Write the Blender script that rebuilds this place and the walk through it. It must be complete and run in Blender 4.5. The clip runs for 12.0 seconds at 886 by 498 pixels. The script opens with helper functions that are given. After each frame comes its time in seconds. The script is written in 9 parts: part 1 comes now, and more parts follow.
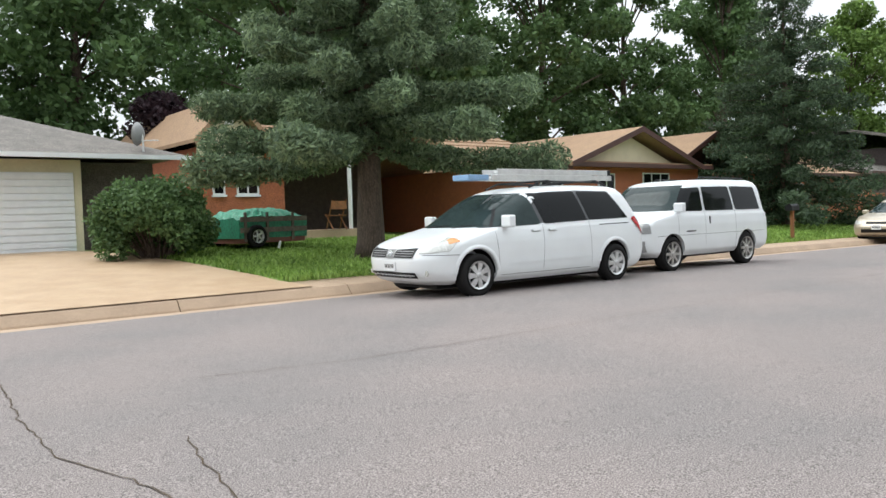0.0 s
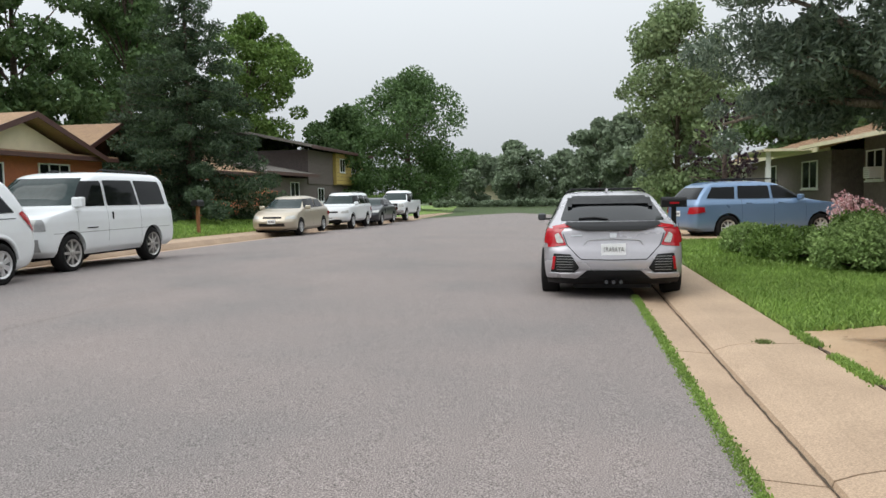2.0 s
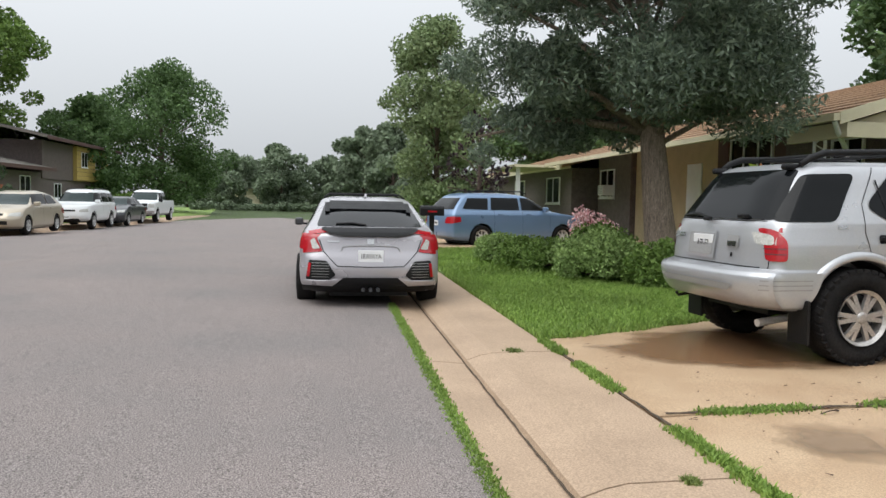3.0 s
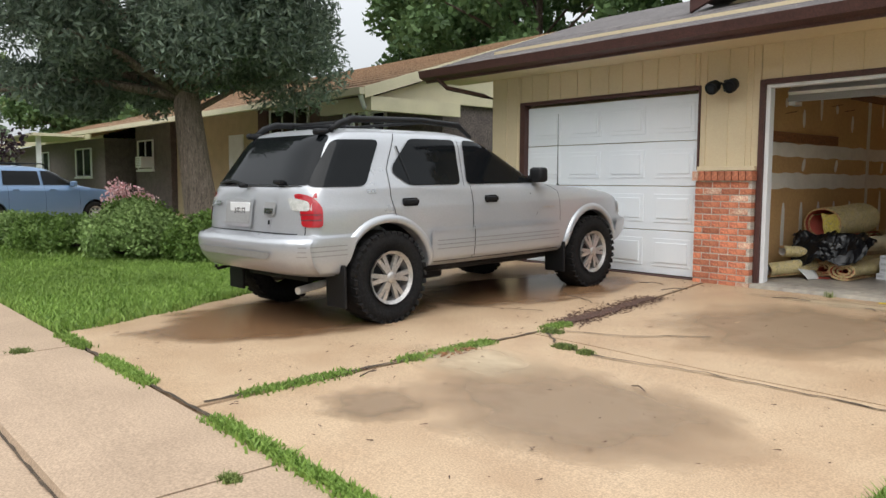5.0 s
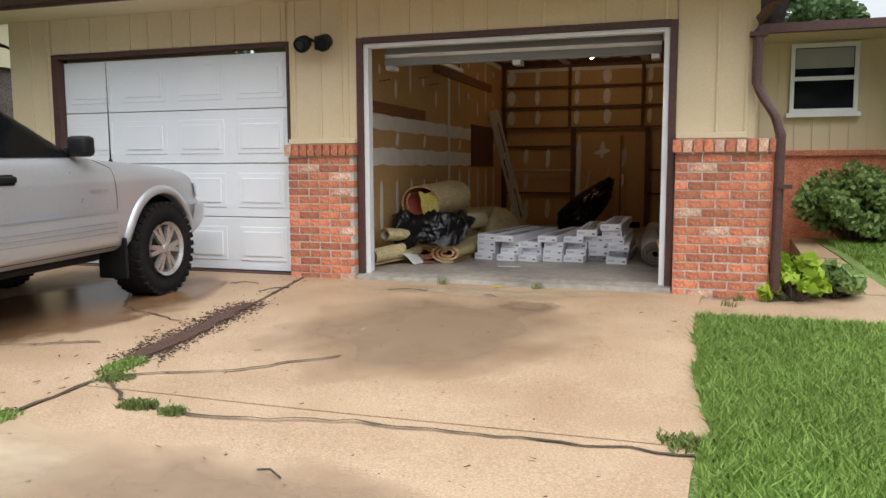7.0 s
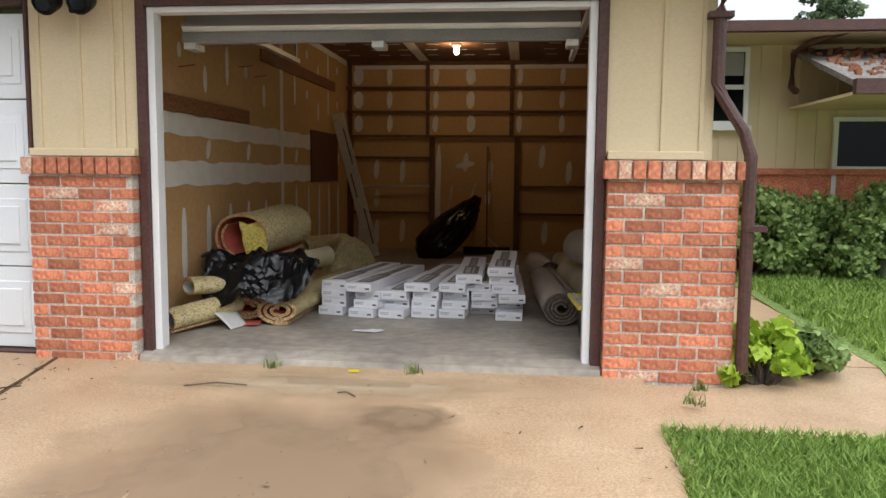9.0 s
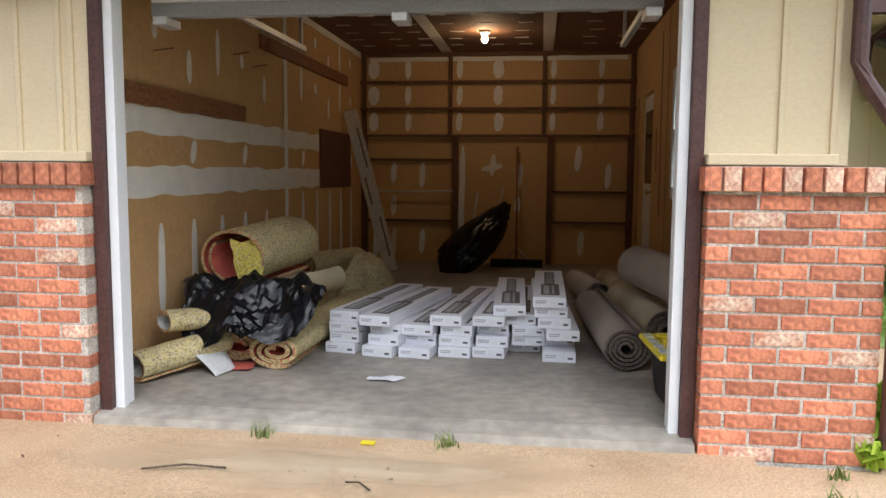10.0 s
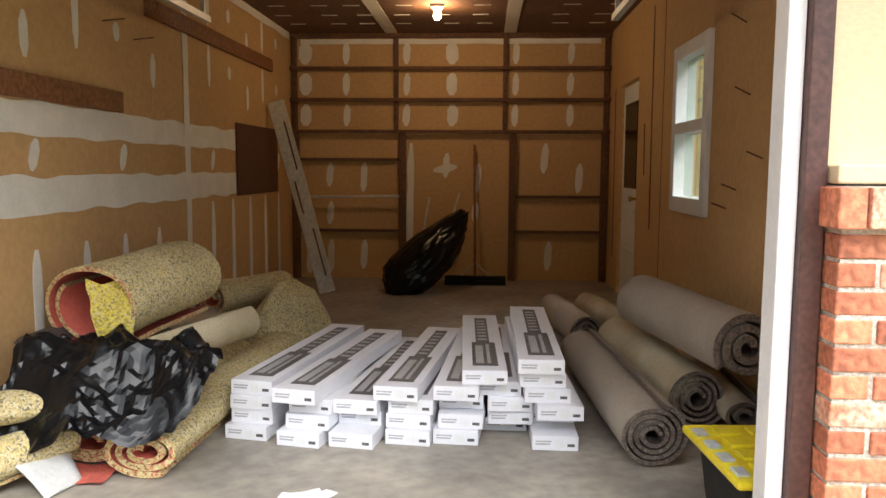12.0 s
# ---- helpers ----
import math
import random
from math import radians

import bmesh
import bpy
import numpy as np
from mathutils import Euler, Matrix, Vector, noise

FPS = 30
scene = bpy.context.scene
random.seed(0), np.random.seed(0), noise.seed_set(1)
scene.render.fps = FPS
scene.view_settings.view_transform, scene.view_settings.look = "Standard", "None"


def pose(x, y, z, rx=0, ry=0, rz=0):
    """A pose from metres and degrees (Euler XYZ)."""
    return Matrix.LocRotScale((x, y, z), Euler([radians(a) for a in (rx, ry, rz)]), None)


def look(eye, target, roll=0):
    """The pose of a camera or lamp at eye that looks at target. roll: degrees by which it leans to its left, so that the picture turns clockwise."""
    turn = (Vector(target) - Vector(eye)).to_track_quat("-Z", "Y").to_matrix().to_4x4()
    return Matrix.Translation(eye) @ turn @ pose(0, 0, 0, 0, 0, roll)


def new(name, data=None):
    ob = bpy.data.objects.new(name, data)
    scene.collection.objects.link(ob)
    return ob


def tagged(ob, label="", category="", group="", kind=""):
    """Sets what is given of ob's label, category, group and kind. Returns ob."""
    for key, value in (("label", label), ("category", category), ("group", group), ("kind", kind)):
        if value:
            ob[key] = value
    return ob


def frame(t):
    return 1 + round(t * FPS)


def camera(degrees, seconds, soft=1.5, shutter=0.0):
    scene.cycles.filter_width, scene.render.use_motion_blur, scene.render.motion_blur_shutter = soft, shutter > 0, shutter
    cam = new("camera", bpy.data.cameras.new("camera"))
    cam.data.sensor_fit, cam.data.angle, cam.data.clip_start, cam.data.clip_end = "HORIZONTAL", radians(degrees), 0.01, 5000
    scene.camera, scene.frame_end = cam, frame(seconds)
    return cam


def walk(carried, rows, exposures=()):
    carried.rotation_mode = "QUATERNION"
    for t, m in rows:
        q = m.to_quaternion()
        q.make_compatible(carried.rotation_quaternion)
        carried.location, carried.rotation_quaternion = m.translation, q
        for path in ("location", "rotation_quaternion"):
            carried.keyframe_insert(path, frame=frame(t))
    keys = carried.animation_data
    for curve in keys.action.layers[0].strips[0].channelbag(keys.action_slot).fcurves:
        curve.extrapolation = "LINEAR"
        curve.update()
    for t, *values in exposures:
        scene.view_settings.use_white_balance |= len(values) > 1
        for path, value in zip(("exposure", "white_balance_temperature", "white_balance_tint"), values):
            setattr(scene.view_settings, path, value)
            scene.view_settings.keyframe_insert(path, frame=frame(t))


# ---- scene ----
cam = camera(59.6, 12.0)
PATH = [
    (0, (5.087, -7.704, 1.07), (3.832, -9.259, 0.982), -1.7),
    (0.5, (4.914, -7.792, 1.059), (3.366, -9.055, 0.964), -1.8),
    (1, (4.786, -7.93, 1.066), (3.033, -8.887, 0.96), -1.6),
    (1.5, (4.738, -7.922, 1.078), (2.845, -8.556, 0.957), -1.2),
    (2, (4.625, -7.849, 1.075), (2.656, -8.175, 0.938), -1.0),
    (2.5, (4.479, -7.749, 1.106), (2.485, -7.768, 0.962), -0.4),
    (2.7, (4.336, -7.769, 1.054), (2.343, -7.664, 0.92), 0.4),
    (4.3, (3.972, -7.736, 1.017), (2.214, -6.792, 0.883), 0.0),
    (4.5, (3.913, -7.654, 0.995), (2.215, -6.607, 0.853), 0.0),
    (5, (3.777, -7.47, 0.99), (2.263, -6.175, 0.817), 0.3),
    (5.5, (3.521, -7.28, 0.966), (2.237, -5.759, 0.763), 0.3),
    (6, (3.243, -6.979, 0.926), (2.188, -5.294, 0.704), 0.1),
    (6.5, (2.955, -6.652, 0.915), (2.129, -4.844, 0.691), -0.2),
    (7, (2.7, -6.221, 0.916), (2.083, -4.331, 0.705), -0.2),
    (7.5, (2.509, -5.783, 0.973), (2.078, -3.84, 0.782), -0.1),
    (7.7, (2.435, -5.593, 1.004), (2.068, -3.636, 0.818), -0.0),
    (9.3, (2.039, -3.966, 1.05), (1.828, -1.988, 0.85), 0.5),
    (9.5, (1.978, -3.751, 1.054), (1.754, -1.774, 0.853), 0.6),
    (10, (1.893, -3.275, 1.085), (1.643, -1.301, 0.887), 0.4),
    (10.5, (1.839, -2.811, 1.125), (1.576, -0.837, 0.937), 0.5),
    (11, (1.795, -2.4, 1.138), (1.544, -0.425, 0.953), 0.6),
    (11.5, (1.771, -2.102, 1.148), (1.571, -0.121, 0.957), 0.6),
    (12, (1.714, -1.956, 1.154), (1.606, 0.03, 0.944), 0.3),
]
EXPOSURES = [(0, 0.45, 6250, 8), (1.5, 0.15, 6300, 8), (2.7, 0.1, 6350, 10), (5, 0.22, 6350, 10), (7.5, 0.33, 6250, 12), (9.5, 0.65, 6150, 11), (10.5, 1.05, 5600, 11), (11.2, 1.42, 5500, 11), (12, 1.7, 6350, 11)]
walk(cam, [(t, look(eye, target, roll)) for t, eye, target, roll in PATH], EXPOSURES)

# ---- world and light ----
world = bpy.data.worlds.new("overcast")
scene.world = world
world.use_nodes = True
wn, wl = world.node_tree.nodes, world.node_tree.links
sky = wn.new("ShaderNodeTexSky")
sky.sky_type, sky.sun_disc = "NISHITA", False
sky.sun_elevation, sky.sun_rotation = radians(58), radians(200)
sky.air_density, sky.dust_density, sky.ozone_density = 1.0, 6.0, 1.0
grey = wn.new("ShaderNodeHueSaturation")
grey.inputs["Saturation"].default_value = 0.12
cloud = wn.new("ShaderNodeMixRGB")
cloud.inputs[0].default_value = 0.85
# an overcast vault: three times as bright overhead as at the horizon
geo, sep, lift = wn.new("ShaderNodeTexCoord"), wn.new("ShaderNodeSeparateXYZ"), wn.new("ShaderNodeMapRange")
lift.inputs["From Min"].default_value, lift.inputs["From Max"].default_value = 0.0, 1.0
lift.inputs["To Min"].default_value, lift.inputs["To Max"].default_value = 1.0, 3.0
wl.new(geo.outputs["Generated"], sep.inputs[0])
wl.new(sep.outputs["Z"], lift.inputs["Value"])
vault = wn.new("ShaderNodeMixRGB")
vault.blend_type, vault.inputs[0].default_value = "MULTIPLY", 1.0
vault.inputs[1].default_value = (5.3, 5.5, 5.65, 1)
wl.new(lift.outputs[0], vault.inputs[2])
wl.new(vault.outputs[0], cloud.inputs[2])
wl.new(sky.outputs[0], grey.inputs["Color"])
wl.new(grey.outputs[0], cloud.inputs[1])
wl.new(cloud.outputs[0], wn["Background"].inputs["Color"])
wn["Background"].inputs["Strength"].default_value = 0.108

sun = new("sun", bpy.data.lights.new("sun", "SUN"))
sun.data.energy, sun.data.angle, sun.data.color = 1.5, radians(50), (1.0, 0.97, 0.92)
sun.matrix_world = look((0, 0, 30), (-14, 18, 0))

# ---- materials ----
MATS = {}


def mat(name, color, rough=0.7, metal=0.0, vary=0.15, scale=6.0, fine=60.0, bump=0.15, spec=0.5, coat=0.0, second=None, amount=0.5, stretch=(1, 1, 1), per=0.0, depth=0.01):
    """Principled surface with colour variation at two scales, fine relief and a mottled roughness."""
    if name in MATS:
        return MATS[name]
    m = bpy.data.materials.new(name)
    m.use_nodes = True
    n, l = m.node_tree.nodes, m.node_tree.links
    b = n["Principled BSDF"]
    b.inputs["Metallic"].default_value = metal
    b.inputs["Specular IOR Level"].default_value = spec
    b.inputs["Coat Weight"].default_value = coat
    b.inputs["Coat Roughness"].default_value = 0.05
    tc, mp = n.new("ShaderNodeTexCoord"), n.new("ShaderNodeMapping")
    mp.inputs["Scale"].default_value = stretch
    l.new(tc.outputs["Object"], mp.inputs["Vector"])
    big, small = n.new("ShaderNodeTexNoise"), n.new("ShaderNodeTexNoise")
    big.inputs["Scale"].default_value, big.inputs["Detail"].default_value = scale, 5
    small.inputs["Scale"].default_value, small.inputs["Detail"].default_value = fine, 8
    l.new(mp.outputs[0], big.inputs["Vector"])
    l.new(mp.outputs[0], small.inputs["Vector"])
    ramp = n.new("ShaderNodeValToRGB")
    c = Vector(color[:3])
    other = Vector(second[:3]) if second else c * (1 - vary)
    ramp.color_ramp.elements[0].position, ramp.color_ramp.elements[1].position = 0.5 - 0.18, 0.5 + 0.18
    ramp.color_ramp.elements[0].color = (*other, 1)
    ramp.color_ramp.elements[1].color = (*c, 1)
    l.new(big.outputs["Fac"], ramp.inputs[0])
    mix = n.new("ShaderNodeMixRGB")
    mix.blend_type = "OVERLAY"
    mix.inputs[0].default_value = min(0.9, vary * 1.1)
    l.new(ramp.outputs[0], mix.inputs[1])
    crisp = n.new("ShaderNodeMapRange")
    crisp.inputs["From Min"].default_value, crisp.inputs["From Max"].default_value = 0.34, 0.66
    l.new(small.outputs["Fac"], crisp.inputs["Value"])
    l.new(crisp.outputs[0], mix.inputs[2])
    out = mix.outputs[0]
    if per:
        info, hsv, mm = n.new("ShaderNodeObjectInfo"), n.new("ShaderNodeHueSaturation"), n.new("ShaderNodeMapRange")
        mm.inputs["To Min"].default_value, mm.inputs["To Max"].default_value = 1 - per, 1 + per
        l.new(info.outputs["Random"], mm.inputs["Value"])
        l.new(mm.outputs[0], hsv.inputs["Value"])
        l.new(out, hsv.inputs["Color"])
        out = hsv.outputs[0]
    l.new(out, b.inputs["Base Color"])
    rr = n.new("ShaderNodeMapRange")
    rr.inputs["To Min"].default_value, rr.inputs["To Max"].default_value = max(0.02, rough * 0.8), min(1, rough * 1.15)
    l.new(big.outputs["Fac"], rr.inputs["Value"])
    l.new(rr.outputs[0], b.inputs["Roughness"])
    if bump:
        bp = n.new("ShaderNodeBump")
        bp.inputs["Strength"].default_value, bp.inputs["Distance"].default_value = bump, depth
        l.new(small.outputs["Fac"], bp.inputs["Height"])
        l.new(bp.outputs[0], b.inputs["Normal"])
    MATS[name] = m
    return m


def island_mat(name, dark, light, rough=0.6, trans=0.28):
    """Foliage: every leaf its own tone."""
    if name in MATS:
        return MATS[name]
    m = bpy.data.materials.new(name)
    m.use_nodes = True
    n, l = m.node_tree.nodes, m.node_tree.links
    b = n["Principled BSDF"]
    g, r = n.new("ShaderNodeNewGeometry"), n.new("ShaderNodeValToRGB")
    r.color_ramp.elements[0].color, r.color_ramp.elements[1].color = (*dark, 1), (*light, 1)
    l.new(g.outputs["Random Per Island"], r.inputs[0])
    tc, no, mx = n.new("ShaderNodeTexCoord"), n.new("ShaderNodeTexNoise"), n.new("ShaderNodeMixRGB")
    no.inputs["Scale"].default_value = 0.7
    mx.blend_type, mx.inputs[0].default_value = "OVERLAY", 0.45
    l.new(tc.outputs["Object"], no.inputs["Vector"])
    l.new(r.outputs[0], mx.inputs[1])
    l.new(no.outputs["Fac"], mx.inputs[2])
    l.new(mx.outputs[0], b.inputs["Base Color"])
    b.inputs["Roughness"].default_value = rough
    b.inputs["Specular IOR Level"].default_value = 0.25
    if trans:
        t, s = n.new("ShaderNodeBsdfTranslucent"), n.new("ShaderNodeMixShader")
        l.new(mx.outputs[0], t.inputs["Color"])
        s.inputs[0].default_value = trans
        l.new(b.outputs[0], s.inputs[1])
        l.new(t.outputs[0], s.inputs[2])
        l.new(s.outputs[0], n["Material Output"].inputs["Surface"])
    MATS[name] = m
    return m


def chip_mat(name, colors, scale):
    """Bonded foam crumbs: every cell takes one of a few colours and stands a little proud."""
    m = bpy.data.materials.new(name)
    m.use_nodes = True
    n, l = m.node_tree.nodes, m.node_tree.links
    b = n["Principled BSDF"]
    b.inputs["Roughness"].default_value = 0.95
    b.inputs["Specular IOR Level"].default_value = 0.15
    tc, vo, big = n.new("ShaderNodeTexCoord"), n.new("ShaderNodeTexVoronoi"), n.new("ShaderNodeTexNoise")
    vo.inputs["Scale"].default_value, big.inputs["Scale"].default_value = scale, 5.0
    l.new(tc.outputs["Object"], vo.inputs["Vector"])
    l.new(tc.outputs["Object"], big.inputs["Vector"])
    sep, ramp = n.new("ShaderNodeSeparateColor"), n.new("ShaderNodeValToRGB")
    l.new(vo.outputs["Color"], sep.inputs[0])
    ramp.color_ramp.interpolation = "CONSTANT"
    for i, c in enumerate(colors):
        e = ramp.color_ramp.elements[i] if i < 2 else ramp.color_ramp.elements.new(i / len(colors))
        e.position = (0.0, 0.17, 0.4, 0.62, 0.82)[i]
        e.color = (*c, 1)
    l.new(sep.outputs[0], ramp.inputs[0])
    hsv, mr = n.new("ShaderNodeHueSaturation"), n.new("ShaderNodeMapRange")
    mr.inputs["To Min"].default_value, mr.inputs["To Max"].default_value = 0.75, 1.25
    l.new(big.outputs["Fac"], mr.inputs["Value"])
    l.new(mr.outputs[0], hsv.inputs["Value"])
    l.new(ramp.outputs[0], hsv.inputs["Color"])
    l.new(hsv.outputs[0], b.inputs["Base Color"])
    bp = n.new("ShaderNodeBump")
    bp.inputs["Strength"].default_value, bp.inputs["Distance"].default_value = 0.6, 0.006
    bp.invert = True
    l.new(vo.outputs["Distance"], bp.inputs["Height"])
    l.new(bp.outputs[0], b.inputs["Normal"])
    return m


def glow(name, color, strength):
    m = bpy.data.materials.new(name)
    m.use_nodes = True
    b = m.node_tree.nodes["Principled BSDF"]
    b.inputs["Emission Color"].default_value = (*color, 1)
    b.inputs["Emission Strength"].default_value = strength
    return m


def pane_mat():
    m = bpy.data.materials.new("window_glass")
    m.use_nodes = True
    b = m.node_tree.nodes["Principled BSDF"]
    b.inputs["Roughness"].default_value = 0.02
    b.inputs["Transmission Weight"].default_value = 1.0
    b.inputs["Base Color"].default_value = (0.5, 0.58, 0.52, 1)
    b.inputs["IOR"].default_value = 1.3
    return m


ASPHALT = mat("asphalt", (0.25, 0.213, 0.2), 0.86, vary=0.62, scale=0.5, fine=130, bump=0.7, second=(0.195, 0.175, 0.168), depth=0.012, spec=0.35)
GUTTER = mat("gutter_concrete", (0.44, 0.32, 0.22), 0.75, vary=0.2, scale=1.5, fine=90, bump=0.14, second=(0.35, 0.25, 0.17))
DRIVE = mat("driveway_concrete", (0.475, 0.34, 0.215), 0.6, vary=0.2, scale=2.1, fine=110, bump=0.18, second=(0.39, 0.26, 0.155))
STAIN = mat("oil_stain", (0.2, 0.16, 0.115), 0.55, vary=0.35, scale=3, fine=50, bump=0.2, second=(0.3, 0.22, 0.15))
SOIL = mat("dark_soil", (0.1, 0.07, 0.045), 0.95, vary=0.5, scale=20, fine=120, bump=0.8)
MULCH = mat("bark_mulch", (0.12, 0.06, 0.04), 0.95, vary=0.5, scale=30, fine=140, bump=1.0)
EARTH = mat("lawn_earth", (0.22, 0.32, 0.08), 0.95, vary=0.45, scale=1.2, fine=70, bump=0.9, second=(0.16, 0.24, 0.06), depth=0.03)
FARGREEN = mat("far_ground", (0.07, 0.105, 0.03), 0.95, vary=0.4, scale=0.15, fine=20, bump=0.6, second=(0.05, 0.075, 0.025), depth=0.05)
SIDING = mat("tan_siding", (0.66, 0.55, 0.36), 0.75, vary=0.05, scale=1.5, fine=60, bump=0.06, second=(0.63, 0.52, 0.34), stretch=(1, 1, 2))
CREAM = mat("cream_siding", (0.66, 0.6, 0.42), 0.75, vary=0.12, scale=2.5, fine=70, bump=0.12)
BROWN = mat("brown_trim", (0.085, 0.036, 0.03), 0.55, vary=0.22, scale=8, fine=60, bump=0.12)
WHITE = mat("white_paint", (0.78, 0.79, 0.8), 0.5, vary=0.08, scale=4, fine=60, bump=0.06)
DOORWHITE = mat("garage_door_white", (0.84, 0.87, 0.9), 0.45, vary=0.06, scale=1.2, fine=80, bump=0.05)
BRICK = mat("red_brick", (0.58, 0.215, 0.115), 0.75, vary=0.3, scale=9, fine=50, bump=0.4, second=(0.44, 0.135, 0.075), per=0.32)
BRICKPALE = mat("pale_brick", (0.7, 0.5, 0.37), 0.75, vary=0.4, scale=9, fine=60, bump=0.5, second=(0.55, 0.19, 0.1), per=0.2)
MORTAR = mat("mortar", (0.6, 0.54, 0.47), 0.95, vary=0.3, scale=14, fine=110, bump=0.6)
FARBRICK = mat("orange_brick", (0.42, 0.14, 0.065), 0.85, vary=0.35, scale=5, fine=25, bump=0.4, second=(0.33, 0.11, 0.055))
GREYBRICK = mat("grey_brick", (0.15, 0.12, 0.115), 0.85, vary=0.35, scale=6, fine=30, bump=0.4)
SHINGLE = mat("grey_shingle", (0.17, 0.15, 0.145), 0.9, vary=0.4, scale=4, fine=60, bump=0.5, per=0.2)
TANROOF = mat("tan_shingle", (0.36, 0.235, 0.14), 0.9, vary=0.3, scale=3, fine=30, bump=0.5, second=(0.3, 0.19, 0.115))
GREYROOF = mat("weathered_roof", (0.2, 0.18, 0.16), 0.9, vary=0.35, scale=3, fine=30, bump=0.5)
KRAFT = mat("kraft_drywall", (0.6, 0.375, 0.165), 0.8, vary=0.07, scale=1.1, fine=30, bump=0.06, second=(0.53, 0.32, 0.135))
CEILBROWN = mat("ceiling_board", (0.2, 0.095, 0.05), 0.85, vary=0.25, scale=2, fine=40, bump=0.15)
MUD = mat("joint_compound", (0.84, 0.8, 0.72), 0.85, vary=0.1, scale=7, fine=60, bump=0.25)
STUD = mat("aged_wood", (0.16, 0.07, 0.032), 0.75, vary=0.35, scale=5, fine=50, bump=0.25, stretch=(1, 1, 1))
LUMBER = mat("stained_board", (0.27, 0.11, 0.04), 0.7, vary=0.3, scale=4, fine=40, bump=0.2)
PANELBROWN = mat("brown_panel", (0.12, 0.045, 0.025), 0.6, vary=0.2, scale=4, fine=40, bump=0.1)
SLAB = mat("garage_slab", (0.4, 0.36, 0.3), 0.5, vary=0.16, scale=1.7, fine=14, bump=0.03, second=(0.22, 0.195, 0.17))
PLANKW = mat("pale_plank", (0.62, 0.57, 0.48), 0.6, vary=0.15, scale=5, fine=40, bump=0.1)
PAD = chip_mat("rebond_pad", ((0.24, 0.2, 0.13), (0.47, 0.38, 0.19), (0.58, 0.48, 0.26), (0.64, 0.56, 0.37), (0.64, 0.52, 0.2)), 150)
PADRIM = chip_mat("pad_cut_edge", ((0.3, 0.12, 0.08), (0.5, 0.38, 0.16), (0.52, 0.22, 0.12), (0.6, 0.5, 0.28), (0.5, 0.42, 0.2)), 130)
PADYEL = chip_mat("yellow_foam_pad", ((0.36, 0.29, 0.08), (0.52, 0.42, 0.09), (0.66, 0.55, 0.12), (0.6, 0.5, 0.25), (0.72, 0.6, 0.1)), 120)
CARPETRED = mat("red_underside", (0.62, 0.13, 0.09), 0.95, vary=0.15, scale=30, fine=120, bump=0.6)
CARPETTAN = mat("tan_carpet", (0.6, 0.52, 0.37), 0.95, vary=0.16, scale=6, fine=160, bump=0.6, second=(0.38, 0.3, 0.2))
CARPETGREY = mat("greige_carpet_back", (0.44, 0.37, 0.3), 0.95, vary=0.16, scale=5, fine=180, bump=0.7)
CARPETCREAM = mat("cream_carpet_back", (0.62, 0.55, 0.38), 0.95, vary=0.16, scale=3, fine=160, bump=0.5, second=(0.42, 0.33, 0.2))
FRAY = mat("frayed_carpet_edge", (0.34, 0.27, 0.22), 1.0, vary=0.6, scale=60, fine=260, bump=1.0, second=(0.16, 0.12, 0.1), depth=0.02)
OFFCUT = mat("grey_vinyl_back", (0.62, 0.62, 0.6), 0.6, vary=0.08, scale=5, fine=80, bump=0.05)
PILE = mat("dark_pile", (0.18, 0.13, 0.105), 1.0, vary=0.6, scale=50, fine=220, bump=1.0, depth=0.02)
BAG = mat("black_plastic", (0.005, 0.005, 0.006), 0.24, vary=0.1, scale=8, fine=25, bump=0.03, spec=0.3)
CARTON = mat("white_carton", (0.82, 0.82, 0.87), 0.55, vary=0.08, scale=6, fine=60, bump=0.04)
PRINT = mat("grey_print", (0.12, 0.115, 0.115), 0.5, vary=0.3, scale=8, fine=60, bump=0.02)
PRINTL = mat("light_print", (0.45, 0.45, 0.47), 0.5, vary=0.1, bump=0.0)
YELLOW = mat("yellow_lid", (0.75, 0.6, 0.02), 0.4, vary=0.1, scale=8, fine=60, bump=0.05)
BLACKPL = mat("black_moulded_plastic", (0.01, 0.01, 0.011), 0.55, spec=0.25, vary=0.2, scale=8, fine=80, bump=0.1)
METAL = mat("galvanised_metal", (0.72, 0.72, 0.71), 0.4, metal=0.45, vary=0.15, scale=8, fine=60, bump=0.05)
BRASS = mat("brass", (0.55, 0.38, 0.14), 0.35, metal=1.0, vary=0.1)
DARKGLASS = mat("dark_glass", (0.006, 0.007, 0.008), 0.05, vary=0.05, scale=2, fine=10, bump=0.0, spec=0.16)
TINT = mat("tinted_glass", (0.03, 0.045, 0.045), 0.05, vary=0.1, scale=2, fine=10, bump=0.0, spec=0.16)
RUBBER = mat("tyre_rubber", (0.016, 0.015, 0.015), 0.9, spec=0.2, vary=0.3, scale=12, fine=60, bump=0.4)
ALLOY = mat("alloy_rim", (0.66, 0.66, 0.66), 0.35, metal=0.5, vary=0.12, scale=12, fine=60, bump=0.04)
PEWTER = mat("pewter_rim", (0.5, 0.48, 0.46), 0.35, metal=0.6, vary=0.15, scale=12, fine=60, bump=0.04)
CHROME = mat("chrome", (0.6, 0.6, 0.6), 0.15, metal=1.0, vary=0.05)
REDLENS = mat("red_lens", (0.42, 0.012, 0.02), 0.12, vary=0.15, scale=20, fine=80, bump=0.05, coat=0.6)
CLEARLENS = mat("clear_lens", (0.55, 0.55, 0.52), 0.15, vary=0.2, scale=20, fine=80, bump=0.1, coat=0.5)
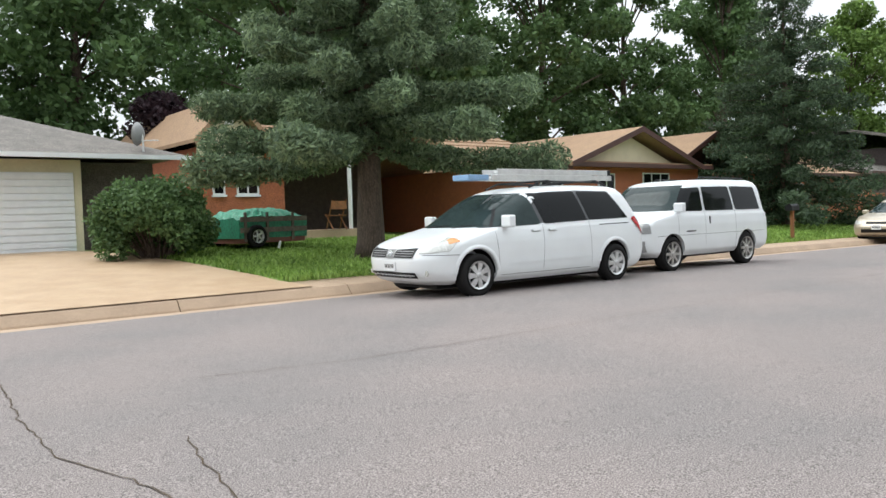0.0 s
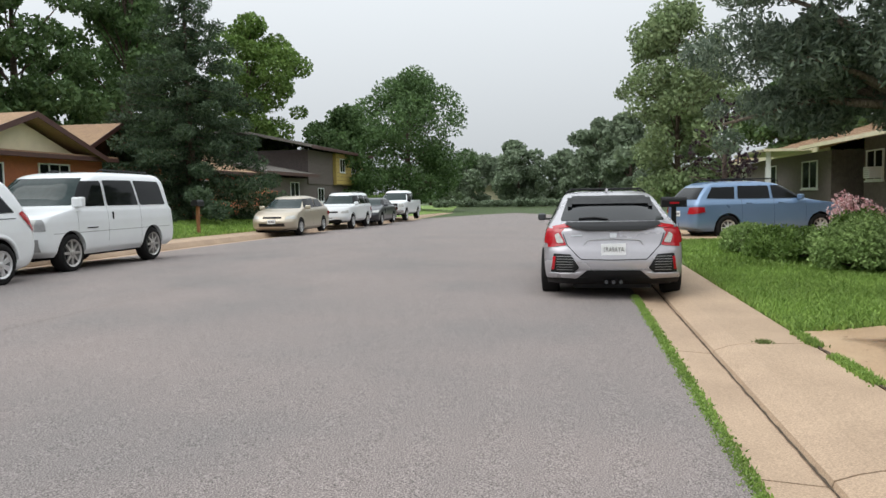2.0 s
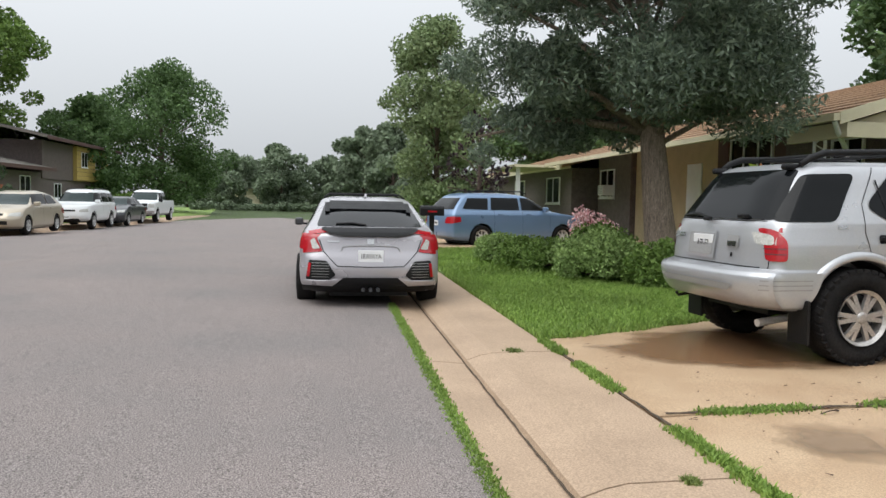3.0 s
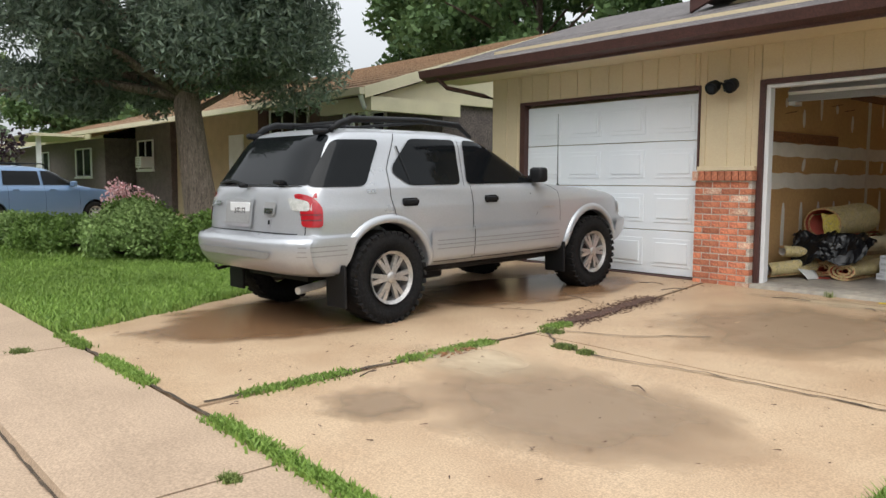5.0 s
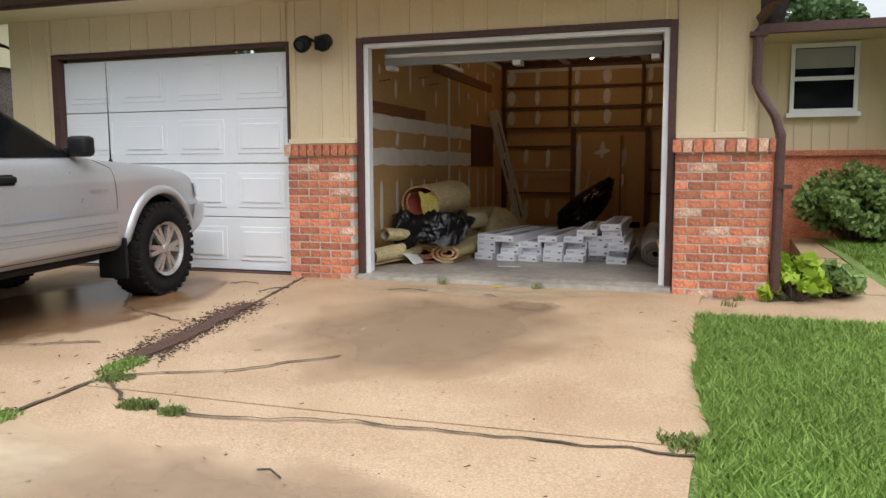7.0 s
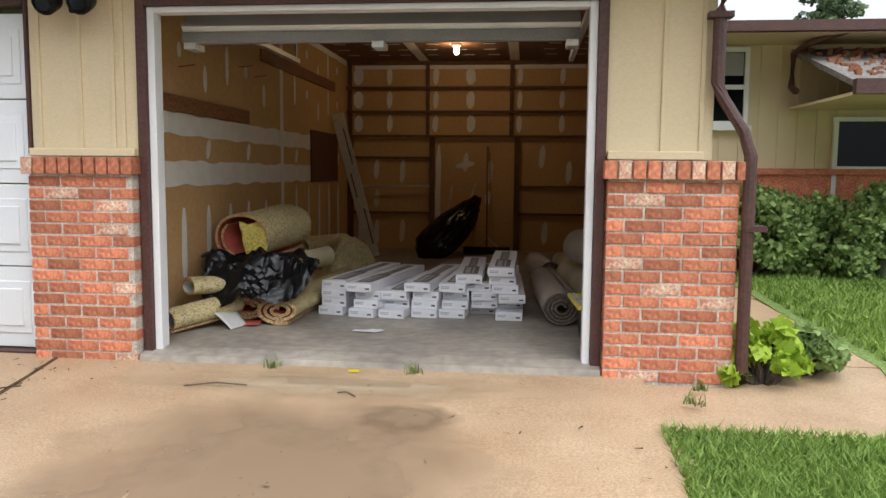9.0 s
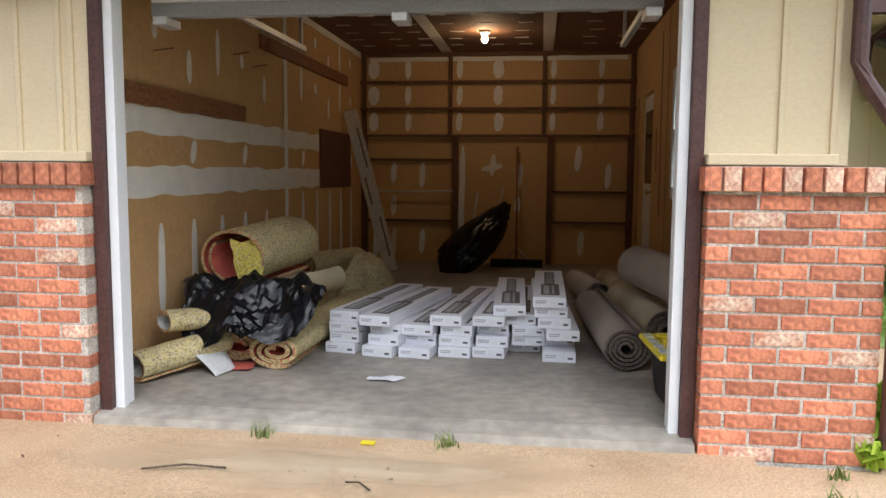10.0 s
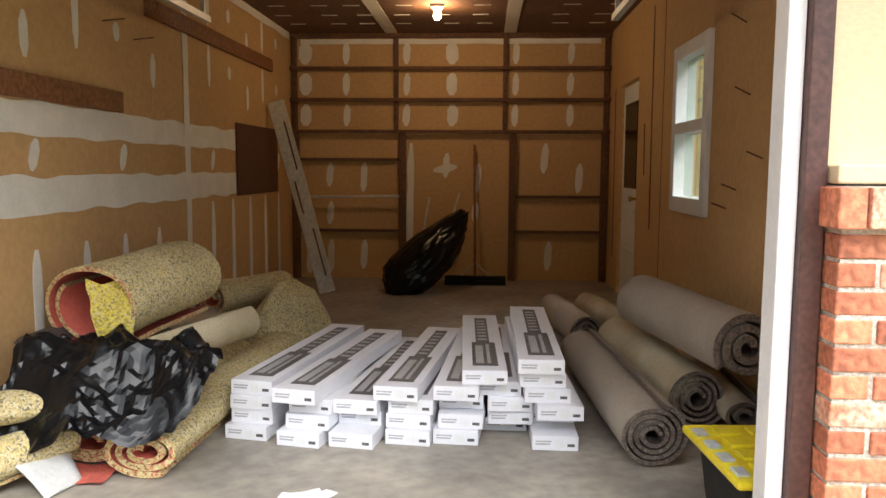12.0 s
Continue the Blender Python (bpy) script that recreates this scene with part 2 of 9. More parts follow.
AMBER = mat("amber_lens", (0.6, 0.25, 0.06), 0.15, vary=0.2, bump=0.05, coat=0.5)
PAINT_SILVER = mat("silver_car_paint", (0.46, 0.47, 0.49), 0.3, metal=0.4, vary=0.05, scale=2, fine=120, bump=0.0, coat=0.5)
PAINT_MAUVE = mat("pale_silver_car_paint", (0.44, 0.425, 0.45), 0.28, metal=0.4, vary=0.05, scale=2, fine=120, bump=0.0, coat=0.6)
PAINT_WHITE = mat("white_car_paint", (0.8, 0.82, 0.83), 0.35, vary=0.05, scale=2, fine=120, bump=0.0, coat=0.5)
PAINT_GOLD = mat("champagne_car_paint", (0.47, 0.41, 0.32), 0.32, metal=0.35, vary=0.05, scale=2, fine=120, bump=0.0, coat=0.5)
PAINT_DARK = mat("charcoal_car_paint", (0.035, 0.037, 0.042), 0.3, vary=0.05, scale=2, fine=120, bump=0.0, coat=0.5)
PAINT_BLUE = mat("pale_blue_car_paint", (0.16, 0.25, 0.40), 0.3, metal=0.3, vary=0.05, scale=2, fine=120, bump=0.0, coat=0.5)
CLADDING = mat("grey_lower_cladding", (0.3, 0.3, 0.3), 0.5, vary=0.1, scale=3, fine=80, bump=0.05)
GREYWOOD = mat("weathered_board", (0.2, 0.165, 0.14), 0.85, vary=0.35, scale=6, fine=50, bump=0.4)
BARK = mat("tree_bark", (0.14, 0.1, 0.075), 0.95, vary=0.5, scale=9, fine=40, bump=1.0, stretch=(3, 3, 0.5), depth=0.03)
JUNIPERBARK = mat("shredded_bark", (0.42, 0.33, 0.26), 0.95, vary=0.5, scale=9, fine=50, bump=1.0, stretch=(4, 4, 0.35), depth=0.04)
L_DECID = island_mat("broad_leaves", (0.055, 0.1, 0.036), (0.145, 0.23, 0.085))
# leaf green paled for distance: the haze is in the colour itself
L_HAZE = island_mat("haze_paled_leaves", (0.12, 0.16, 0.1), (0.27, 0.33, 0.22))
L_BRIGHT = island_mat("bright_leaves", (0.08, 0.14, 0.03), (0.2, 0.3, 0.075))
L_SPRUCE = island_mat("spruce_needles", (0.035, 0.06, 0.034), (0.11, 0.16, 0.085))
L_JUNIPER = island_mat("juniper_scales", (0.1, 0.14, 0.1), (0.28, 0.345, 0.25))
L_PALE = island_mat("pale_birch_leaves", (0.13, 0.18, 0.08), (0.3, 0.38, 0.19))
L_FIR = island_mat("fir_needles", (0.08, 0.12, 0.07), (0.25, 0.33, 0.18))
L_PURPLE = island_mat("purple_leaves", (0.018, 0.01, 0.014), (0.05, 0.028, 0.035))
L_LIME = island_mat("lime_leaves", (0.26, 0.4, 0.03), (0.48, 0.62, 0.08))
L_WEED = island_mat("weed_blades", (0.1, 0.14, 0.04), (0.24, 0.29, 0.09), rough=0.5, trans=0.2)
L_SHRUB = island_mat("shrub_leaves", (0.13, 0.2, 0.06), (0.33, 0.45, 0.16))
L_GRASS = island_mat("grass_blades", (0.115, 0.2, 0.035), (0.31, 0.44, 0.105), rough=0.5, trans=0.25)
L_FLOWER = island_mat("pale_petals", (0.5, 0.2, 0.22), (0.75, 0.6, 0.6))
L_SUNFL = island_mat("orange_petals", (0.7, 0.2, 0.02), (0.8, 0.6, 0.05))
GLASS = pane_mat()

# ---- mesh helpers ----


def link(name, bm, material, parent=None, label="", smooth=False):
    me = bpy.data.meshes.new(name)
    bmesh.ops.recalc_face_normals(bm, faces=bm.faces)
    bm.to_mesh(me)
    bm.free()
    if material:
        me.materials.append(material)
    if smooth:
        me.shade_smooth()
    ob = new(name, me)
    if parent:
        ob.parent = parent
    if label:
        ob["label"] = label
    return ob


def part(name, bm, material, parent, label="", smooth=False):
    """Links a bmesh as one mesh object under a thing or a part."""
    return link(name, bm, material, parent, label, smooth)


def empty(name, m, label, category, group="", kind=""):
    ob = new(name)
    ob.matrix_basis = m
    return tagged(ob, label, category, group, kind)


def box(x0, x1, y0, y1, z0, z1, bevel=0.0, bm=None):
    bm = bm or bmesh.new()
    made = bmesh.ops.create_cube(bm, size=1.0, matrix=Matrix.Translation(((x0 + x1) / 2, (y0 + y1) / 2, (z0 + z1) / 2)) @ Matrix.Diagonal((x1 - x0, y1 - y0, z1 - z0, 1)))
    if bevel:
        edges = {e for v in made["verts"] for e in v.link_edges}
        bmesh.ops.bevel(bm, geom=list(edges), offset=bevel, segments=2, affect="EDGES", profile=0.5)
    return bm


def tube(points, radii, sides=8, bm=None, closed=True, squash=1.0):
    """A tapered tube along points."""
    bm = bm or bmesh.new()
    rings = []
    for i, p in enumerate(points):
        p = Vector(p)
        a, b = Vector(points[max(0, i - 1)]), Vector(points[min(len(points) - 1, i + 1)])
        d = (b - a).normalized()
        s = d.orthogonal() if abs(d.z) > 0.95 else d.cross((0, 0, 1))
        s.normalize()
        u = s.cross(d)
        r = radii[i] if isinstance(radii, (list, tuple)) else radii
        rings.append([bm.verts.new(p + r * (math.cos(k * math.tau / sides) * s + squash * math.sin(k * math.tau / sides) * u)) for k in range(sides)])
    for a, b in zip(rings, rings[1:]):
        for k in range(sides):
            bm.faces.new((a[k], a[(k + 1) % sides], b[(k + 1) % sides], b[k]))
    if closed:
        bm.faces.new(rings[0])
        bm.faces.new(rings[-1])
    return bm


def prism(poly, axis, a, b, bm=None):
    """A polygon of two coordinates drawn out along the third axis from a to b."""
    bm = bm or bmesh.new()

    def at(p, w):
        c = list(p)
        c.insert(axis, w)
        return c

    lo, hi = [bm.verts.new(at(p, a)) for p in poly], [bm.verts.new(at(p, b)) for p in poly]
    bm.faces.new(lo)
    bm.faces.new(hi[::-1])
    n = len(poly)
    for i in range(n):
        bm.faces.new((lo[i], lo[(i + 1) % n], hi[(i + 1) % n], hi[i]))
    return bm


def grid_sheet(xs, ys, z, bm=None):
    """A sheet over the given lines, with its height from z(x, y)."""
    bm = bm or bmesh.new()
    rows = [[bm.verts.new((x, y, z(x, y))) for x in xs] for y in ys]
    for a, b in zip(rows, rows[1:]):
        for i in range(len(xs) - 1):
            bm.faces.new((a[i], a[i + 1], b[i + 1], b[i]))
    return bm


def raw(name, verts, faces, material, parent=None):
    """A mesh from numpy arrays of vertices and equal-sided faces."""
    me = bpy.data.meshes.new(name)
    k = faces.shape[1]
    me.vertices.add(len(verts))
    me.vertices.foreach_set("co", np.asarray(verts, np.float32).ravel())
    me.loops.add(faces.size)
    me.loops.foreach_set("vertex_index", np.asarray(faces, np.int32).ravel())
    me.polygons.add(len(faces))
    me.polygons.foreach_set("loop_start", np.arange(0, faces.size, k, dtype=np.int32))
    me.update(calc_edges=True)
    me.materials.append(material)
    ob = new(name, me)
    if parent:
        ob.parent = parent
    return ob


def span(a, b, n):
    return [a + (b - a) * i / n for i in range(n + 1)]


def interp(x, knots):
    return float(np.interp(x, [k[0] for k in knots], [k[1] for k in knots]))


# ---- levels of the ground ----
def dip(x):
    """The street falls gently to the west."""
    return -0.0085 * max(0.0, -8.0 - x)


def road_z(y):
    return interp(y, ((-18.5, -0.22), (-15.5, -0.15), (-12.8, -0.10), (-10, -0.15), (-7.04, -0.225)))


def drive_z(y):
    return interp(y, ((-6.62, -0.20), (-5.9, -0.165), (-3.0, -0.11), (0.0, -0.055)))


def far_z(y):
    return interp(y, ((-60, 0.55), (-27, 0.42), (-20.2, -0.02), (-19.0, -0.06)))

# ---- ground, road, kerbs, driveway ----
ground = link("ground", grid_sheet([-1500, -300, -90, 40, 300, 1500], [-1500, -300, -75, 60, 300, 1500], lambda x, y: -0.6), FARGREEN)
tagged(ground, "green and earthy open ground under the neighbourhood", "ground", kind="structure")

road = link("road", grid_sheet(span(-160, 40, 50), span(-18.5, -7.04, 14), lambda x, y: dip(x) + road_z(y) + 0.008 * noise.noise((x * 0.4, y * 0.4, 0))), ASPHALT, smooth=True)
tagged(road, "worn grey-brown asphalt street with fine cracks", "road", kind="structure")


def strip_poly(points, width, name, material, parent, z, wobble=0.0, seed=0, lift=0.004, thick=0.0):
    """A thin uneven strip along points on a surface of height z(y)."""
    rnd = random.Random(seed)
    bm = bmesh.new()
    left, right = [], []
    dense = []
    for (xa, ya), (xb, yb) in zip(points, points[1:]):
        n = max(2, int(math.hypot(xb - xa, yb - ya) / 0.08))
        dense += [(xa + (xb - xa) * i / n, ya + (yb - ya) * i / n) for i in range(n)]
    dense.append(points[-1])
    for i, (x, y) in enumerate(dense):
        a, b = dense[max(0, i - 1)], dense[min(len(dense) - 1, i + 1)]
        d = Vector((b[0] - a[0], b[1] - a[1])).normalized()
        w = width * rnd.uniform(0.45, 1.0) / 2
        o = rnd.uniform(-wobble, wobble)
        cx, cy = x - d.y * o, y + d.x * o
        left.append(bm.verts.new((cx - d.y * w, cy + d.x * w, z(cy) + lift)))
        right.append(bm.verts.new((cx + d.y * w, cy - d.x * w, z(cy) + lift)))
    for i in range(len(dense) - 1):
        bm.faces.new((left[i], left[i + 1], right[i + 1], right[i]))
    return part(name, bm, material, parent)


# cracks in the asphalt
for i, pts in enumerate((((4.06, -14.4), (4.19, -13.0), (4.2, -12.0), (4.0, -11.4), (3.9, -10.6)), ((3.56, -11.9), (3.67, -11.3), (3.69, -11.1), (3.8, -10.4)), ((2.9, -13.4), (1.6, -13.1), (-2.4, -13.05), (-8, -13.0), (-22, -12.95)),
                         ((-9.0, -11.2), (-8.5, -9.6), (-8.0, -8.4), (-7.9, -7.6)))):
    strip_poly(pts, 0.013, "crack", SOIL, road, lambda y: road_z(y) + 0.003, 0.015, i)

CUTS = (-1.95, 1.0, -9.0, -15.0, -21.0, -27.0, -33.0, 5.0, 11.0, -39.0, -45.0)


def kerb_run(name, y_pan0, y_pan1, y_back, z_pan0, z_pan1, z_back, side, label):
    """Gutter pan and rolled kerb, cast in bays with open joints."""
    root = empty(name, pose(0, 0, 0), label, "kerb", kind="structure")
    edges = sorted((*CUTS, -70.0, 24.0))
    for a, b in zip(edges, edges[1:]):
        prof = [(y_pan0, z_pan0), (y_pan1, z_pan1), (y_pan1 + 0.012 * side, z_pan1 + 0.03), (y_pan1 + 0.12 * side, z_back - 0.02), (y_pan1 + 0.22 * side, z_back), (y_back, z_back + 0.01), (y_back, -0.5), (y_pan0, -0.5)]
        ob = part("kerb_bay", prism(prof, 0, a + 0.008, b - 0.008), GUTTER, root)
        for v in ob.data.vertices:
            v.co.z += dip(v.co.x)
    return root


kerb_run("kerb_near", -7.04, -6.70, -5.95, -0.235, -0.262, -0.175, 1, "tan concrete gutter and rolled kerb with open joints")
kerb_run("kerb_far", -18.5, -18.95, -20.2, -0.225, -0.24, -0.06, -1, "tan concrete gutter and kerb across the street")

strip_poly(((-12, -6.71), (-6, -6.71), (1, -6.71), (8, -6.71)), 0.02, "gutter_silt", SOIL, road, lambda y: -0.258, 0.004, 60, 0.003)
driveway = empty("driveway", pose(0, 0, 0), "stained tan concrete driveway with cracks and damp patches", "driveway", kind="structure")


def centre_x(y):
    return interp(y, ((-6, 0.02), (-3.2, -0.06), (-1.25, -0.38), (0.0, -0.62)))


def slab(fx0, fx1, y0, y1, nx, ny, name="slab"):
    ys = span(y0, y1, ny)
    bm = bmesh.new()
    rows = []
    for y in ys:
        a, b = fx0(y), fx1(y)
        rows.append([bm.verts.new((a + (b - a) * i / nx, y, drive_z(y) + 0.006 * noise.noise((a + (b - a) * i / nx * 0.8, y * 0.8, 3)))) for i in range(nx + 1)])
    for r, s in zip(rows, rows[1:]):
        for i in range(nx):
            bm.faces.new((r[i], r[i + 1], s[i + 1], s[i]))
    top = list(bm.faces)
    ext = bmesh.ops.extrude_face_region(bm, geom=top)
    bmesh.ops.translate(bm, verts=[v for v in ext["geom"] if isinstance(v, bmesh.types.BMVert)], vec=(0, 0, -0.3))
    return part(name, bm, DRIVE, driveway)


def left_x(y):
    return interp(y, ((-6, -2.45), (-4.9, -2.85), (-3.7, -3.4), (0, -3.75)))


slab(left_x, lambda y: centre_x(y) - 0.012, -5.92, -0.02, 14, 22)
slab(lambda y: centre_x(y) + 0.012, lambda y: 2.78 + 0.04 * math.sin(y * 3), -3.32, -0.02, 12, 14)
slab(lambda y: centre_x(y) + 0.012, lambda y: 2.75 + 0.05 * math.sin(y * 2), -5.92, -3.335, 12, 10)


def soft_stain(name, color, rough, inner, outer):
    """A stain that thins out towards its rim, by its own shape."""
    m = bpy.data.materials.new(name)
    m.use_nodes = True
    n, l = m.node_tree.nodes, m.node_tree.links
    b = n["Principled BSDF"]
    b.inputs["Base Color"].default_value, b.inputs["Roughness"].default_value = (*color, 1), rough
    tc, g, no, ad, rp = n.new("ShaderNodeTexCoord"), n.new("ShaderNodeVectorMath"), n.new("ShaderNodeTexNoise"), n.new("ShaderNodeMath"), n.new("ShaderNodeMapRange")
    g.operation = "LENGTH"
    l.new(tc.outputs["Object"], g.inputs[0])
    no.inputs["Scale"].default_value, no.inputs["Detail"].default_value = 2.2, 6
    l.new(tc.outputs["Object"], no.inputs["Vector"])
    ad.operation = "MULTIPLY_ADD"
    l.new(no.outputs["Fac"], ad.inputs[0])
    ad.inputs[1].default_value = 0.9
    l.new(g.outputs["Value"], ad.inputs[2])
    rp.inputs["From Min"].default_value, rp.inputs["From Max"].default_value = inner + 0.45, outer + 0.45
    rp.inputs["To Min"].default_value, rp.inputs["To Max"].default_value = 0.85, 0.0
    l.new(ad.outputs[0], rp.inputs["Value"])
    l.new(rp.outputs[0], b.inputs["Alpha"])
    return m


def stain(name, x, y, rx, ry, material, seed):
    bm = bmesh.new()
    bmesh.ops.create_grid(bm, x_segments=10, y_segments=10, size=1.5)
    ob = part(name, bm, material, driveway)
    ob.matrix_basis = pose(x, y, 0) @ Matrix.Diagonal((rx, ry, 1, 1))
    for v in ob.data.vertices:
        v.co.z = drive_z(y + ry * v.co.y) + 0.0045 + 0.0012 * seed
    return ob


OIL = soft_stain("oil_stain_soft", (0.29, 0.2, 0.125), 0.45, 0.35, 1.0)
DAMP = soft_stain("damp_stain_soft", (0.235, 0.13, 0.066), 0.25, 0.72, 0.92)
PALE = soft_stain("pale_worn_patch", (0.53, 0.42, 0.28), 0.75, 0.1, 0.75)
stain("oil_stain", 1.15, -1.75, 1.0, 1.15, OIL, 0)
stain("worn_patch", 1.3, -4.5, 1.0, 0.7, OIL, 1)
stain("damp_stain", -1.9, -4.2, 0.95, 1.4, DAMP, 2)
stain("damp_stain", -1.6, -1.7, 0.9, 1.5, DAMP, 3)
stain("oil_stain", 0.6, -5.2, 0.35, 0.3, OIL, 4)
stain("pale_patch", 0.3, -4.2, 0.8, 0.5, PALE, 5)
stain("pale_patch", 1.1, -0.45, 1.5, 0.3, PALE, 0)
stain("oil_stain", 1.6, -0.9, 0.25, 0.2, OIL, 3)
for i, pts in enumerate((((0.0, -3.25), (0.35, -3.5), (0.8, -3.55), (1.4, -3.42), (2.0, -3.43), (2.75, -3.4)), ((0.0, -3.15), (0.5, -2.9), (0.9, -2.5)), ((-0.5, -2.0), (-1.2, -1.7), (-1.6, -1.1)),
                         ((-0.6, -2.6), (-1.2, -2.9), (-2.0, -2.8)))):
    strip_poly(pts, 0.022, "crack", SOIL, driveway, drive_z, 0.02, i + 20, 0.009)
strip_poly(((-0.37, -1.3), (-0.6, -0.1)), 0.016, "joint_soil", SOIL, driveway, drive_z, 0.004, 44, 0.008)
strip_poly(((-0.02, -5.85), (-0.05, -3.2), (-0.37, -1.3)), 0.04, "joint_soil", SOIL, driveway, drive_z, 0.01, 40, 0.009)
strip_poly(((-0.14, -2.9), (-0.22, -2.2), (-0.38, -1.35)), 0.15, "mulch_patch", MULCH, driveway, drive_z, 0.012, 41, 0.013)
strip_poly(((-2.4, -5.93), (2.7, -5.93)), 0.03, "joint_soil", SOIL, driveway, lambda y: -0.163, 0.01, 42, 0.006)

# ---- lawns ----


def lawn(name, xs, ys, z, label, x_edge=None):
    bm = bmesh.new()
    rows = []
    for y in ys:
        x0, x1 = (x_edge(y) if x_edge else (xs[0], xs[-1]))
        rows.append([bm.verts.new((x0 + (x1 - x0) * (x - xs[0]) / (xs[-1] - xs[0]), y, dip(x0 + (x1 - x0) * (x - xs[0]) / (xs[-1] - xs[0])) + z(x, y) + 0.02 * noise.noise((x * 1.3, y * 1.3, 5)))) for x in xs])
    for r, s in zip(rows, rows[1:]):
        for i in range(len(xs) - 1):
            bm.faces.new((r[i], r[i + 1], s[i + 1], s[i]))
    ext = bmesh.ops.extrude_face_region(bm, geom=list(bm.faces))
    bmesh.ops.translate(bm, verts=[v for v in ext["geom"] if isinstance(v, bmesh.types.BMVert)], vec=(0, 0, -0.4))
    return tagged(link(name, bm, EARTH, smooth=False), label, "lawn", kind="structure")


def lawn_w_z(x, y):
    return interp(y, ((-5.9, -0.16), (-4, -0.125), (0, -0.05), (2, 0.02), (12, 0.1)))


lawn("lawn_west", span(-60, -3, 40), span(-5.9, 12, 30), lawn_w_z, "thick green lawn beside the driveway", lambda y: (-60, left_x(y) - 0.02))
lawn("lawn_east", span(2.8, 30, 24), [*span(-5.9, -0.9, 10), -0.86, *span(0.4, 22, 24)], lambda x, y: interp(y, ((-5.9, -0.17), (0, -0.075), (20, 0.0))), "long green lawn beside the driveway", lambda y: (2.7 if y < -0.88 else (3.88 if y < 0.3 else 4.2), 30))
lawn("lawn_south", span(-160, 40, 60), span(-60, -20.2, 24), lambda x, y: far_z(y), "sloping green front lawns across the street")

# walk beside the garage
walk_pieces = empty("garden_walk", pose(0, 0, 0), "narrow tan concrete garden walk beside the garage", "walk", kind="structure")
part("slab", prism(((2.6, -0.87), (3.92, -0.87), (4.25, 0.42), (3.7, 0.46), (3.24, -0.12), (2.6, -0.12)), 2, -0.3, -0.085), DRIVE, walk_pieces)
part("slab", prism(((3.6, 0.44), (4.22, 0.44), (4.4, 2.9), (3.82, 2.9)), 2, -0.3, -0.08), DRIVE, walk_pieces)
part("slab", prism(((3.83, 2.92), (4.41, 2.92), (4.5, 5.3), (3.95, 5.3)), 2, -0.3, -0.07), DRIVE, walk_pieces)

# ---- the garage house ----
FRONT_X0, FRONT_X1, OPEN_X0, OPEN_X1, OPEN_Z = -3.92, 3.10, 0.0, 2.44, 1.93
EAVE_Z = 2.36


def wall_with(name, pieces, material, label):
    root = empty(name, pose(0, 0, 0), label, "wall", kind="structure")
    for p in pieces:
        part("panel", box(*p), material, root)
    return root


wall_front = empty("wall_front", pose(0, 0, 0), "tan vertical board siding over red brick piers", "wall", kind="structure")
D0, D1, DZ = -3.30, -0.78, 1.95
for x0, x1, z0, z1 in ((FRONT_X0, D0 - 0.09, -0.1, 2.75), (D0 - 0.09, D1 + 0.0, DZ + 0.07, 2.75), (D1, -0.095, -0.1, 2.75), (-0.095, 2.535, OPEN_Z + 0.08, 2.75), (2.535, FRONT_X1, -0.1, 2.75)):
    part("backing", box(x0, x1, 0.012, 0.13, z0, z1), SIDING, wall_front)


def boards(x0, x1, z0, z1, widths, start=0):
    x, i = x0, start
    while x < x1 - 0.02:
        w = widths[i % len(widths)]
        b = min(x + w, x1)
        part("board", box(x + 0.004, b - 0.004, -0.006, 0.02, z0, z1, 0.002), SIDING, wall_front)
        if b < x1 - 0.03:
            part("batten", box(b - 0.012, b + 0.012, -0.02, 0.0, z0, z1, 0.003), SIDING, wall_front)
        x, i = b, i + 1


boards(FRONT_X0, D0 - 0.09, -0.05, 2.38, (0.27, 0.2))
boards(D0 - 0.09, D1, DZ + 0.075, 2.38, (0.27, 0.2), 1)
boards(D1 + 0.02, -0.095, 1.12, 2.38, (0.06, 0.25, 0.2))
boards(-0.095, 2.535, OPEN_Z + 0.085, 2.38, (0.2, 0.27))
boards(2.535, FRONT_X1, 1.12, 2.38, (0.3, 0.2))
part("sill_trim", box(-0.74, -0.1, -0.075, 0.0, 1.12, 1.165, 0.006), SIDING, wall_front)
part("sill_trim", box(2.545, 3.04, -0.075, 0.0, 1.12, 1.165, 0.006), SIDING, wall_front)

# frames of the two garage openings
frame_open = empty("door_frame_open_bay", pose(0, 0, 0), "brown trim and white stops round the open garage bay", "door frame", kind="structure")
part("casing", box(-0.1, -0.045, -0.03, 0.12, -0.05, OPEN_Z + 0.08, 0.004), BROWN, frame_open)
part("casing", box(2.485, 2.54, -0.03, 0.12, -0.05, OPEN_Z + 0.08, 0.004), BROWN, frame_open)
part("casing", box(-0.045, 2.485, -0.03, 0.12, OPEN_Z + 0.035, OPEN_Z + 0.085, 0.004), BROWN, frame_open)
part("stop", box(-0.044, 0.0, 0.0, 0.09, -0.03, OPEN_Z + 0.034, 0.004), WHITE, frame_open)
part("stop", box(2.44, 2.484, 0.0, 0.09, -0.03, OPEN_Z + 0.034, 0.004), WHITE, frame_open)
part("stop", box(0.001, 2.439, 0.0, 0.09, OPEN_Z, OPEN_Z + 0.034, 0.004), WHITE, frame_open)
frame_shut = empty("door_frame_shut_bay", pose(0, 0, 0), "brown trim round the shut garage bay", "door frame", kind="structure")
part("casing", box(D0 - 0.085, D0, -0.025, 0.1, -0.05, DZ + 0.07, 0.004), BROWN, frame_shut)
part("casing", box(D1, D1 + 0.02, -0.022, 0.1, 1.13, DZ + 0.07, 0.004), BROWN, frame_shut)
